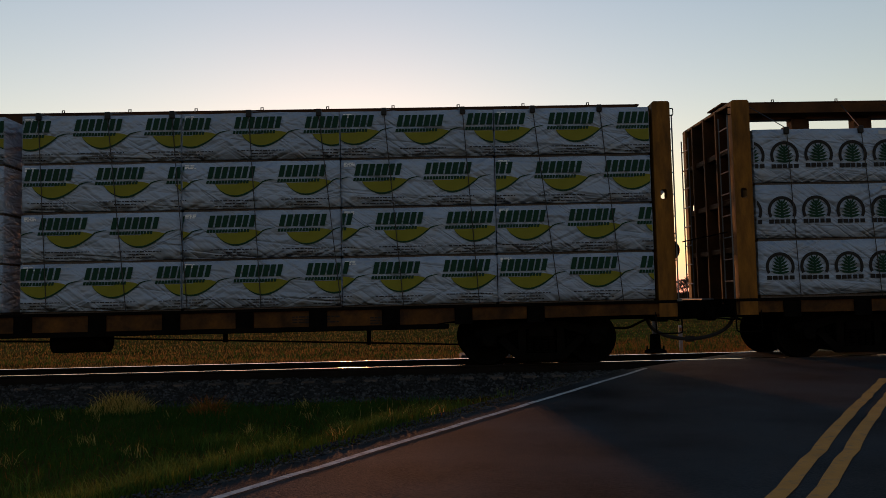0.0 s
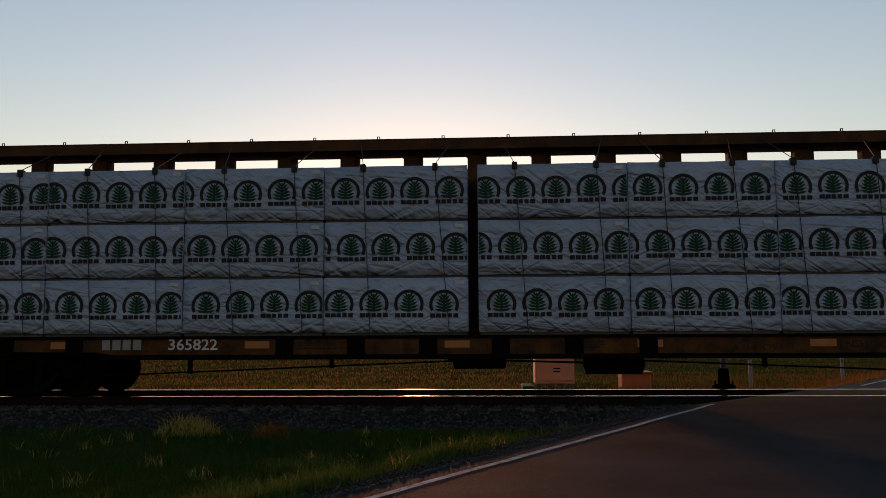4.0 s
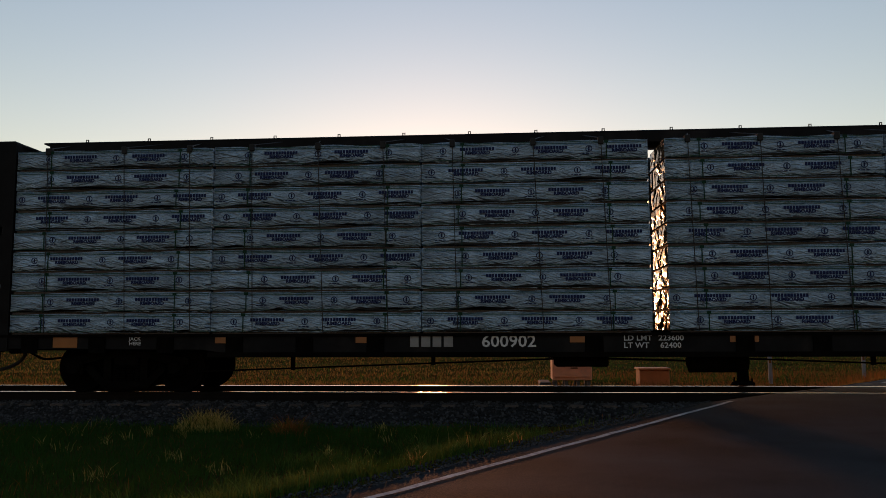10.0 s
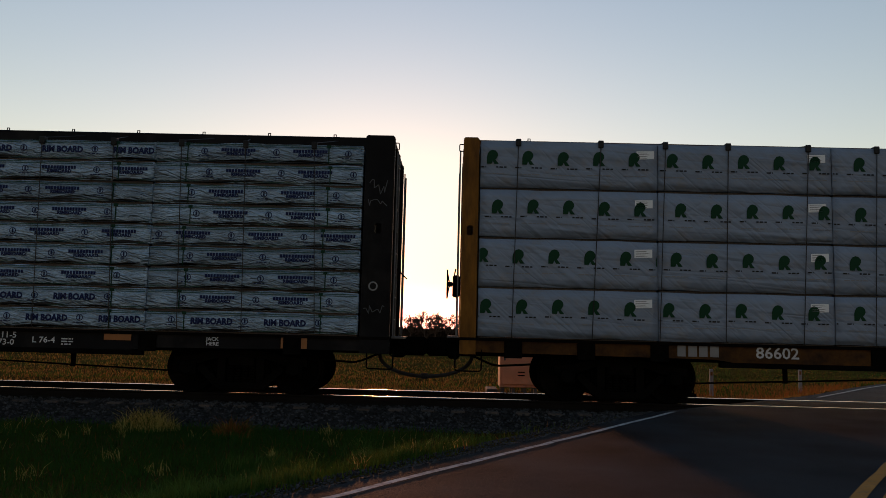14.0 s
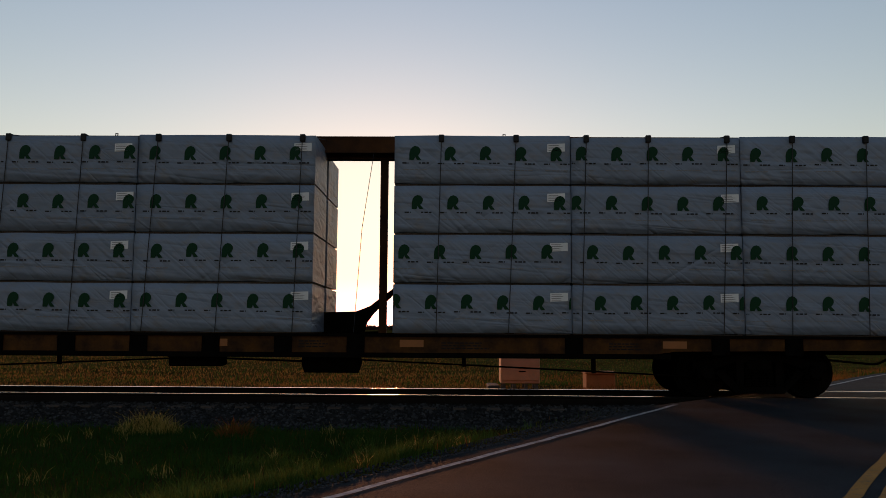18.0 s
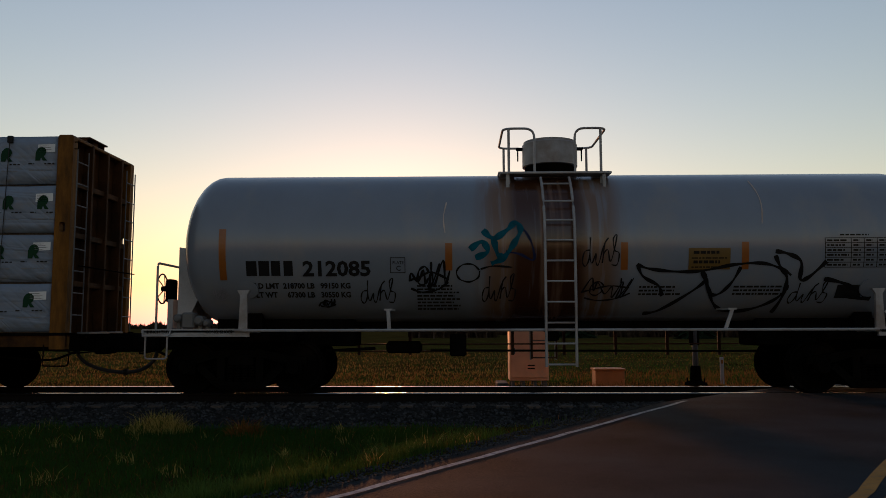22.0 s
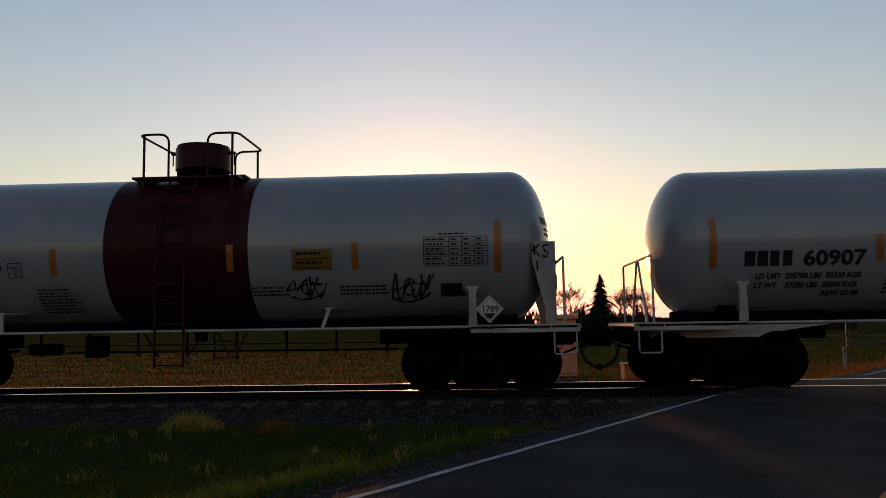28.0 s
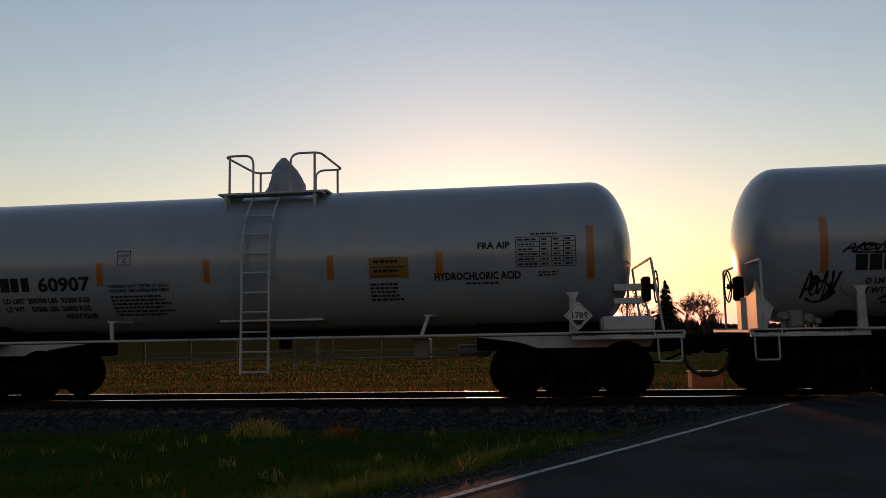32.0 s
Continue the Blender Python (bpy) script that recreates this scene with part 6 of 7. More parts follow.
        bars(bm, 5, 1.92, 0, 1.98, 0.62, 0.035, 0.065, surface=skin_out, seed=8)
    else:
        bars(bm, 8, -2.3, 0, 1.83, 0.75, 0.028, 0.055, surface=skin_out, seed=3)
        part("warning_stencil", bm, "ink_black", car, "block of small stencilled lines")
        bm = bmesh.new()
        bars(bm, 3, 1.5, 0, 1.80, 0.75, 0.03, 0.06, surface=skin_out, seed=4)
        part("stencil_lines", bm, "ink_black", car)
        bm = bmesh.new()
        bars(bm, 3, 3.1, 0, 1.80, 0.9, 0.03, 0.06, surface=skin_out, seed=5)
        part("stencil_lines", bm, "ink_black", car)
        bm = bmesh.new()
        on_tank(bm, (4.85, 5.28, 1.62, 1.84), cuts=4)
    part("stencil", bm, "ink_black", car, "small black stencilled lettering")
    data_table(car, 4.48 if style == "bag" else 4.58, 5.48 if style == "bag" else 5.66, 2.23 if style == "bag" else 2.13, 2.73 if style == "bag" else 2.62, "ink_black")
    bm = bmesh.new()
    px = 1.92 if style == "bag" else 2.3
    on_tank(bm, (px, px + 0.70, 2.10, 2.46), 0, 0.006)
    k = bmesh.new()
    bars(k, 1, px + 0.08, 0, 2.36, 0.55, 0.05, surface=lambda z: skin(z, 0.010), seed=1)
    bars(k, 1, px + 0.05, 0, 2.28, 0.6, 0.02, surface=lambda z: skin(z, 0.010), seed=2)
    bars(k, 1, px + 0.08, 0, 2.20, 0.55, 0.05, surface=lambda z: skin(z, 0.010), seed=3)
    bars(k, 1, px + 0.05, 0, 2.13, 0.6, 0.02, surface=lambda z: skin(z, 0.010), seed=4)
    pl = part("emergency_placard", bm, "yellow_sign", car, "yellow emergency contact placard")
    part("placard_print", k, "ink_black", pl)
    diamond(car, 5.68 if style != "bag" else 5.48, 1.38)
    if style == "bag":
        bm = bmesh.new()
        soft_box(bm, -0.98, 0.97, skin(1.43) - 0.10, skin(1.43) + 0.05, 1.40, 1.44, 0.006)
        part("drip_strip", bm, paint, car, "narrow strip welded along the tank")
    if extra:
        extra(car)
    return car


def curl(x0, x1, z0, z1, width, car, material="graffiti"):
    """A small looping four-stroke tag."""
    loop = [(0.22, 0.5), (0.08, 0.45), (0.02, 0.15), (0.10, 0.0), (0.20, 0.25), (0.24, 0.9), (0.22, 0.3), (0.28, 0.1), (0.38, 0.4), (0.38, 0.15), (0.45, 0.05), (0.58, 0.6),
            (0.72, 0.88), (0.62, 0.7), (0.55, 0.1), (0.60, 0.4), (0.70, 0.5), (0.78, 0.15), (0.95, 0.95), (0.85, 0.85), (0.88, 0.5), (1.0, 0.4), (0.95, 0.05), (0.8, 0.05)]
    tag(car, [[(x0 + (x1 - x0) * u, z0 + (z1 - z0) * v) for u, v in loop]], width, material)


def tag(car, lines, width, material="graffiti", label="black spray-painted tag"):
    """Each line is one stroke of paint."""
    bm = bmesh.new()
    for k, pts in enumerate(lines):
        stroke(bm, pts, width, 0.007 + 0.0015 * k)
    part("graffiti", bm, material, car, label)


def scrawl(car, x0, x1, z0, z1, loops, width, seed, material="graffiti"):
    """An angular hand-sprayed tag with no words in it."""
    rnd = random.Random(seed)
    rows = []
    n = 2 * loops + 1
    rows.append([((k + rnd.uniform(-0.45, 0.45)) / n, rnd.uniform(0.55, 1.0) if k % 2 else rnd.uniform(0.0, 0.42)) for k in range(n + 1)])
    b = rnd.uniform(0.5, 0.8)
    rows.append([(b, 0.95), (b + 0.04, 0.5), (b + 0.02, 0.05), (b + 0.12, 0.35), (b + 0.22, 0.9)])
    rows.append([(0.02, 0.35), (0.25, 0.55 + rnd.uniform(-0.1, 0.1)), (0.55, 0.62), (0.95, 0.4 + rnd.uniform(-0.15, 0.2))])
    a = rnd.uniform(0.25, 0.6)
    rows.append([(a + 0.14 * math.cos(t), 0.5 + 0.3 * math.sin(t)) for t in (0.4, 1.5, 2.6, 3.8, 4.9, 6.0)])
    rows.append([(0.1, 0.1), (0.4, -0.02), (0.75, 0.06), (1.0, 0.3)])
    bm = bmesh.new()
    for k, row in enumerate(rows):
        stroke(bm, [(x0 + (x1 - x0) * (0.92 * u + 0.10 * v), z0 + (z1 - z0) * v) for u, v in row], width, 0.007 + 0.0012 * k)
    part("graffiti", bm, material, car, "hand-sprayed tag" if material == "graffiti" else "faded hand-drawn scrawl")


def rusty_extra(car):
    """Sprayed tags on the rusty tank."""
    tag(car, [[(1.44, 2.19), (1.63, 2.12), (2.06, 2.07), (2.54, 2.08), (3.08, 2.18), (3.55, 2.2), (3.88, 2.1), (4.04, 2.0)],
              [(1.44, 2.19), (1.55, 1.99), (1.83, 1.83), (1.9, 1.66)],
              [(2.53, 2.07), (2.62, 1.95), (2.43, 1.76), (1.92, 1.43), (1.65, 1.37)],
              [(2.53, 2.05), (2.67, 1.82), (2.8, 1.56), (3.03, 1.42), (3.45, 1.43), (3.82, 1.58), (4.0, 1.78), (3.96, 1.88)],
              [(2.62, 1.95), (2.69, 1.72), (2.86, 1.69), (3.05, 1.88), (3.18, 2.14)]], 0.065, label="large black spray-painted tag")
    tag(car, [[(3.75, 2.4), (3.95, 2.36), (4.18, 2.23), (4.2, 1.94), (4.34, 1.97), (4.61, 2.23)], [(3.75, 2.33), (3.84, 2.14), (3.97, 1.97), (3.97, 1.68), (3.89, 1.38)],
              [(4.6, 1.94), (4.93, 1.87), (5.19, 1.74), (5.46, 1.6), (4.99, 1.67)]], 0.08, label="large black spray-painted tag")
    curl(-3.29, -2.68, 1.56, 1.98, 0.026, car)
    curl(-1.19, -0.61, 1.58, 2.05, 0.026, car)
    curl(0.5, 1.13, 2.16, 2.70, 0.026, car)
    curl(4.06, 4.71, 1.54, 1.91, 0.026, car)
    scrawl(car, 0.48, 1.4, 1.60, 1.98, 4, 0.03, 5)
    scrawl(car, -2.48, -1.72, 1.75, 2.27, 4, 0.045, 2)
    scrawl(car, -4.03, -3.71, 1.50, 1.64, 3, 0.03, 7)
    scrawl(car, -5.85, -5.55, 1.62, 1.85, 3, 0.016, 8, "graffiti_pale")
    tag(car, [[(-1.42 + 0.2 * math.cos(a), 2.06 + 0.15 * math.sin(a)) for a in (0.3, 1.2, 2.1, 3.0, 3.9, 4.8, 5.7, 6.5)], [(-1.21, 2.12), (-1.0, 2.17), (-0.67, 2.15)]], 0.035)
    tag(car, [[(-1.39, 2.45), (-1.19, 2.58), (-1.09, 2.41), (-1.3, 2.31)], [(-1.17, 2.78), (-0.99, 2.64), (-0.76, 2.78), (-0.61, 2.91), (-0.53, 2.77), (-0.65, 2.54), (-0.82, 2.31), (-1.03, 2.21)],
              [(-0.99, 2.64), (-0.92, 2.37), (-0.82, 2.34)]], 0.12, "graffiti_blue", "teal spray-painted tag")
    tag(car, [[(-0.61, 2.91), (-0.46, 2.77), (-0.34, 2.54), (-0.31, 2.27), (-0.55, 2.37), (-0.78, 2.41)]], 0.05, "graffiti_navy", "dark blue sprayed outline")
    tag(car, [[(3.54, 3.71), (3.60, 3.3), (3.55, 2.87)]], 0.025, "rust_pale", "long thin scratch")
    tag(car, [[(-1.79, 3.29), (-1.84, 3.0), (-1.81, 2.73)]], 0.025, "rust_pale", "long thin scratch")


def tagged_extra(car):
    scrawl(car, 2.15, 2.87, 1.62, 2.02, 3, 0.035, 21)
    scrawl(car, 3.95, 4.72, 1.55, 2.03, 3, 0.038, 22)
    scrawl(car, -6.36, -5.76, 2.70, 3.12, 3, 0.036, 23, "graffiti_navy")
    tag(car, [[(-5.86, 2.75), (-5.66, 2.72), (-5.51, 2.68)]], 0.035, "graffiti_navy", "dark blue sprayed dash")
    scrawl(car, -5.60, -4.90, 2.08, 2.38, 3, 0.045, 24)
    scrawl(car, -3.53, -2.99, 1.62, 1.94, 4, 0.016, 27, "graffiti_pale")
    scrawl(car, -2.66, -1.2, 1.70, 2.12, 7, 0.016, 25, "graffiti_pale")
    scrawl(car, 1.6, 2.15, 1.80, 2.05, 5, 0.014, 26, "graffiti_pale")
    shield_marks(car)


def shield_marks(car):
    """Tag, small print and placard on the outer face of the head shield, and marks on the tank head."""
    def face(y, z):
        return (6.874, y, z)
    bm = bmesh.new()
    for pts in ([(6.38, 2.40), (6.40, 2.22), (6.36, 2.30), (6.50, 2.42), (6.40, 2.30), (6.50, 2.20)], [(6.66, 2.42), (6.56, 2.40), (6.58, 2.32), (6.66, 2.28), (6.62, 2.20), (6.54, 2.22)], [(6.44, 2.12), (6.45, 1.95)]):
        tube(bm, [(x + 0.07, flank(x + 0.07) - 0.008, z + 0.08) for x, z in pts], 0.016, 4)
    part("graffiti", bm, "graffiti", car, "small sprayed tag on the shield's side plate")
    bm = bmesh.new()
    tube(bm, [face(-0.60, 1.72), face(-0.615, 1.96), (6.80, -0.634, 2.15), (6.86, -0.634, 2.24), face(-0.50, 2.24), face(-0.38, 2.12), face(-0.42, 1.98), face(-0.56, 1.88)], 0.018, 5)
    tube(bm, [face(-0.44, 1.90), face(-0.50, 1.62), face(-0.36, 1.80), face(-0.28, 1.55), face(-0.18, 1.82), face(-0.12, 1.52), face(-0.22, 1.44), face(-0.06, 1.40)], 0.015, 5)
    tube(bm, [face(-0.10, 2.26), face(0.10, 2.30), face(0.22, 2.24), face(0.05, 2.20)], 0.013, 5)
    part("graffiti", bm, "graffiti", car, "looping black tag on the end face of the shield")
    bm = bmesh.new()
    for k in range(6):
        z = 1.93 - 0.035 * k
        box(bm, 6.8715, 6.8735, -0.06, 0.34 - 0.07 * (k % 3), z, z + 0.014)
    part("small_print", bm, "ink_black", car)
    bm = bmesh.new()
    o = [(0.40, 1.30), (0.58, 1.48), (0.40, 1.66), (0.22, 1.48)]
    sides = [[bm.verts.new((x, y, z)) for y, z in o] for x in (6.89, 6.905)]
    bm.faces.new(sides[0][::-1])
    bm.faces.new(sides[1])
    for i in range(4):
        bm.faces.new((sides[0][i], sides[0][(i + 1) % 4], sides[1][(i + 1) % 4], sides[1][i]))
    box(bm, 6.868, 6.892, 0.36, 0.44, 1.40, 1.56)
    part("end_placard", bm, "placard", car, "diamond placard on the shield")
    bm = bmesh.new()
    def head(y, z):
        q = 1 - (y * y + (z - TANK["z"]) ** 2) / TANK["r"] ** 2
        return (TANK["off"] + TANK["half"] - 0.70 + 0.70 * math.sqrt(max(0.0, q)) + 0.010, y, z)
    for k in range(4):
        a = -0.86 + 0.10 * k
        bm.faces.new([bm.verts.new(head(y, z)) for y, z in ((a, 2.88), (a + 0.075, 2.88), (a + 0.075, 3.0), (a, 3.0))])
    part("owner_mark", bm, "ink_black", car)
    bm = bmesh.new()
    pts, faces = lettering("212097", 0.12, 1.0, 0.02)
    vs = [bm.verts.new(head(-0.42 + px, 2.88 + pz)) for px, pz in pts]
    for f in faces:
        bm.faces.new([vs[i] for i in f])
    part("car_number", bm, "ink_black", car)
    for z in (2.77, 2.68):
        bm = bmesh.new()
        for a, b in ((-0.70, -0.56), (-0.52, -0.34), (-0.30, -0.16)):
            bm.faces.new([bm.verts.new(head(y, q)) for y, q in ((a, z), (b, z), (b, z + 0.05), (a, z + 0.05))])
        part("small_print", bm, "ink_black", car)


def last_extra(car):
    scrawl(car, -5.4, -4.3, 2.30, 2.48, 6, 0.035, 31)
    scrawl(car, -6.0, -5.45, 1.55, 2.05, 4, 0.045, 32)
    scrawl(car, -4.8, -4.2, 1.5, 1.7, 4, 0.032, 33)


# ---- the train, from front to rear ----
def tiers(z0, pitch, n, gap=0.045):
    return [(z0 + k * pitch, z0 + (k + 1) * pitch - gap) for k in range(n)]


def sill_text(car, c, items, ink):
    """Lettering and patches on a car's near sill: (kind, x, z, size, text)."""
    y = -1.376
    for kind, x, z, size, text in items:
        if kind == "text":
            at = 0
            for word in text.split("  "):
                if word.strip():
                    lead = lettering(text[:at] + "|", size, 1.1, 0.02)[0] if at else [(0, 0)]
                    bm = bmesh.new()
                    write(bm, word.strip(), x - c + max(p[0] for p in lead), y, z, size, 1.1, 0.02)
                    part("sill_lettering", bm, ink, car)
                at += len(word) + 2
            continue
        if kind == "bars":
            for k in range(3):
                bm = bmesh.new()
                bars(bm, 1, x - c, y, z - 0.045 * k, size, 0.022, 0.045, seed=int(x * 10) + k)
                part("sill_print", bm, ink, car)
            continue
        bm = bmesh.new()
        if kind == "blocks":
            blocks(bm, int(text), x - c, y, z, size, 0.19 * int(text) * size / 0.2, 0, 0, seed=3)
        part("sill_lettering", bm, "ink_grey" if kind == "blocks" else ink, car)


def patches(car, c, xs, z0, z1, w):
    bm0 = bmesh.new()
    shape(bm0, [(-w / 2, z0), (w / 2, z0), (w / 2, z1), (-w / 2, z1)], -1.3765)
    me = mesh_of("reflector_patch", bm0, "orange")
    for x in xs:
        part("reflector_patch", me, None, car, at=(x - c, 0, 0))


PHASE_A = [[-5.64, -3.15, -0.85, 1.31], [-6.40, -3.60, -0.78, 1.30], [-6.65, -3.60, -1.13, 1.95], [-5.83, -3.15, -0.40, 2.19]]
PHASE_B = [[6.09, 8.60, 11.0, 13.3, 16.05, 18.52, 20.86, 23.28, 25.66], [6.17, 8.86, 10.9, 13.5, 16.25, 18.71, 20.79, 23.64, 25.86], [6.26, 8.83, 11.1, 13.4, 16.40, 18.53, 21.0, 23.65, 25.86]]
PHASE_D = [[54.29, 57.36, 60.54, 63.4, 68.22, 71.07, 73.66], [54.22, 57.49, 60.49, 63.55, 67.76, 70.95, 73.70],
           [54.46, 57.57, 60.61, 63.5, 67.98, 70.68, 73.83], [54.36, 57.43, 60.60, 63.45, 67.93, 70.78, 73.75]]

A0, A1 = -18.53, 4.30
car_a = centre_beam_car("yellow centre-beam car stacked with swoosh-printed lumber packs", A0, A1, "yellow", 0.31, (-16.2, 2.02), 1.2, -1)
cols = [(-17.0, -14.34), (-14.34, -11.68), (-11.68, -9.03), (-9.60 + 0.57, -6.98), (-6.70, -4.03), (-4.03, -1.36), (-1.36, 1.26), (1.26, 3.94)]
load(car_a, cols, tiers(1.09, 0.834, 4), "swoosh", 1.19, "swoosh lumber packs", phase=lambda i, k: PHASE_A[k][i - 4] if i > 3 else None)
lashing(car_a, (A0 + A1) / 2, [-6.42, -5.27, -4.19, -2.9, -1.72, -0.61, 0.73, 1.93, 3.08], 4.40, tilt=0.28, chord=4.66)
sill_text(car_a, (A0 + A1) / 2, [("bars", -2.2, 0.9, 0.8, ""), ("bars", -0.9, 0.86, 0.5, "")], "ink_black")

B0, B1 = 5.37, 28.27
car_b = centre_beam_car("yellow centre-beam car with packs below its open top beam", B0, B1, "yellow", 0.31, (7.58, 25.92), 1.2, 1, clear=((9.2, 11.7), (19.8, 20.9), (21.6, 23.2)))
cols = [(5.72, 8.15), (8.15, 10.59), (10.59, 13.03), (13.03, 15.50), (15.66, 18.20), (18.20, 20.65), (20.65, 23.09), (23.09, 25.53), (25.53, 27.93)]
load(car_b, cols, tiers(1.11, 0.963, 3), "arch", 0.595, "arch lumber packs", [(5.72 + 2.4678 * k, 5.72 + 2.4678 * (k + 1)) for k in range(9)], phase=lambda i, k: PHASE_B[k][i])
lashing(car_b, (B0 + B1) / 2, [6.31, 7.61, 8.83, 10.04, 11.27, 12.5, 13.7, 14.94, 16.3, 17.68, 18.79, 19.95, 20.96, 22.3, 23.49, 24.77, 25.97, 27.3], 3.96, tilt=0.18)
cb = (B0 + B1) / 2
sill_text(car_b, cb, [("blocks", 9.2, 0.83, 0.19, "4"), ("text", 10.35, 0.83, 0.19, "365822"), ("blocks", 22.85, 0.84, 0.16, "3")], "ink_white")
sill_text(car_b, cb, [("text", 20.0, 0.92, 0.085, "IH 11-5"), ("text", 19.85, 0.80, 0.085, "IL 73-0  L 75-0"), ("text", 21.65, 0.83, 0.12, "NSH76C"), ("bars", 12.6, 0.93, 0.9, ""), ("bars", 17.0, 0.93, 0.8, "")], "ink_black")
patches(car_b, cb, [8.5, 11.9, 15.3, 18.5, 21.3, 25.2], 0.85, 0.97, 0.42)

bm = bmesh.new()
x, z = 23.98 - cb, 0.64
soft_box(bm, x - 0.01, x + 0.46, -1.392, -1.373, z, z + 0.33, 0.004)
board = part("data_panel", bm, "ink_black", car_b, "black panel with a white outline")
bm = bmesh.new()
for a, b, e, f in ((0.0, 0.45, 0.01, 0.025), (0.0, 0.45, 0.305, 0.32), (0.0, 0.015, 0.025, 0.305), (0.435, 0.45, 0.025, 0.305), (0.28, 0.29, 0.07, 0.26), (0.05, 0.14, 0.22, 0.24), (0.05, 0.2, 0.05, 0.065)):
    shape(bm, [(x + a, z + e), (x + b, z + e), (x + b, z + f), (x + a, z + f)], -1.3945)
part("panel_lines", bm, "ink_white", board)

C0, C1 = 29.41, 52.68
car_c = centre_beam_car("black centre-beam car stacked with thin rim board bundles", C0, C1, "black_car", 0.50, (31.9, 50.12), 1.2, -1, deck=1.03, clear=((37.0, 39.6), (40.5, 41.5), (45.8, 47.4), (32.0, 32.4), (49.5, 49.9)))
cols = [(29.93, 33.54), (33.54, 37.19), (37.19, 41.04), (41.30, 44.87), (44.87, 48.55), (48.55, 52.15)]
load(car_c, cols, tiers(1.06, 0.3625, 9, 0.042), "board", 0, "rim board bundles", big=lambda i, k: (i == 4 and k in (0, 1, 8)) or (i == 5 and k == 0))
lashing(car_c, (C0 + C1) / 2, [30.51, 31.91, 33.1, 34.22, 35.39, 36.53, 37.73, 39.11, 40.25, 41.69, 42.88, 44.12, 45.22, 46.58, 47.82, 49.0, 50.11, 51.29], 4.30, tilt=0.1, chord=4.66)
cc = (C0 + C1) / 2
sill_text(car_c, cc, [("blocks", 37.0, 0.80, 0.20, "4"), ("text", 38.2, 0.80, 0.20, "600902"), ("text", 40.55, 0.90, 0.09, "LD LMT  223600"), ("text", 40.55, 0.78, 0.09, "LT WT     62400"),
                      ("text", 45.85, 0.87, 0.10, "IH  11-5"), ("text", 45.85, 0.75, 0.10, "IL  73-0"), ("text", 46.65, 0.80, 0.10, "L 76-4"), ("bars", 47.15, 0.86, 0.2, ""),
                      ("text", 32.1, 0.92, 0.06, "JACK"), ("text", 32.1, 0.84, 0.06, "HERE"), ("text", 49.6, 0.90, 0.06, "JACK"), ("text", 49.6, 0.82, 0.06, "HERE")], "ink_white")
patches(car_c, cc, [30.95, 51.08], 0.80, 0.99, 0.44)
patches(car_c, cc, [33.86, 36.3, 39.9, 42.5, 45.5, 48.1], 0.87, 0.97, 0.46)


def ring_mark(car, x, z):
    bm = bmesh.new()
    for k in range(18):
        a, b = 2 * math.pi * k / 18, 2 * math.pi * (k + 1) / 18
        shape(bm, [(x + r * math.cos(t), z + r * math.sin(t)) for r, t in ((0.055, a), (0.08, a), (0.08, b), (0.055, b))], -1.404)
    part("ring_mark", bm, "ink_grey", car, "faded ring stencil")


def post_scrawl(car, x0, x1, z0, z1, seed):
    rnd = random.Random(seed)
    pts = [(x0 + (x1 - x0) * (k + rnd.uniform(-0.6, 0.6)) / 9, z0 + (z1 - z0) * rnd.random()) for k in range(10)]
    bm = bmesh.new()
    for (xa, za), (xb, zb) in zip(pts, pts[1:]):
        q = max(0.01, math.hypot(xb - xa, zb - za))
        nx, nz = -(zb - za) / q * 0.006, (xb - xa) / q * 0.006
        shape(bm, [(xa + nx, za + nz), (xb + nx, zb + nz), (xb - nx, zb - nz), (xa - nx, za - nz)], -1.4035)
    part("graffiti", bm, "ink_faint", car, "faint scribbled tag on the post")


post_scrawl(car_c, 52.24 - cc, 52.58 - cc, 1.40, 1.58, 3)
post_scrawl(car_c, 52.26 - cc, 52.58 - cc, 3.42, 3.72, 5)
post_scrawl(car_c, 52.24 - cc, 52.56 - cc, 3.20, 3.40, 6)
ring_mark(car_c, 29.66 - cc, 1.88)
ring_mark(car_c, 52.38 - cc, 1.88)

D0, D1 = 53.86, 76.73
car_d = centre_beam_car("yellow centre-beam car stacked with leaf-printed lumber packs", D0, D1, "yellow", 0.27, (56.62, 73.82), 7.0, -1, chord=(4.38, 4.69), clear=((57.5, 59.9), (68.3, 69.3), (71.1, 71.9)), tail=0.66)
cols = [(54.15, 57.18), (57.18, 60.13), (60.13, 63.15), (63.15, 66.22), (67.57, 70.59), (70.59, 73.48), (73.48, 76.46)]
load(car_d, cols, tiers(1.08, 0.846, 4, 0.04), "leaf", 0.605, "leaf-printed lumber packs", phase=lambda i, k: PHASE_D[k][i], tall=lambda i: 0.03 if i in (3, 4, 6) else 0.0)
lashing(car_d, (D0 + D1) / 2, [54.8, 56.21, 57.31, 58.38, 59.74, 60.9, 62.2, 63.5, 64.72, 65.99, 68.38, 69.66, 70.86, 71.92, 73.26, 74.37, 75.62], 4.43, tilt=-0.12, chord=4.66)
cd = (D0 + D1) / 2
sill_text(car_d, cd, [("blocks", 57.5, 0.83, 0.19, "4"), ("text", 58.8, 0.83, 0.19, "86602")], "ink_white")
sill_text(car_d, cd, [("bars", 68.4, 0.9, 0.8, ""), ("bars", 71.2, 0.9, 0.6, ""), ("bars", 66.0, 0.92, 0.5, "")], "ink_black")
patches(car_d, cd, [64.6, 67.9, 72.3], 0.84, 0.96, 0.4)
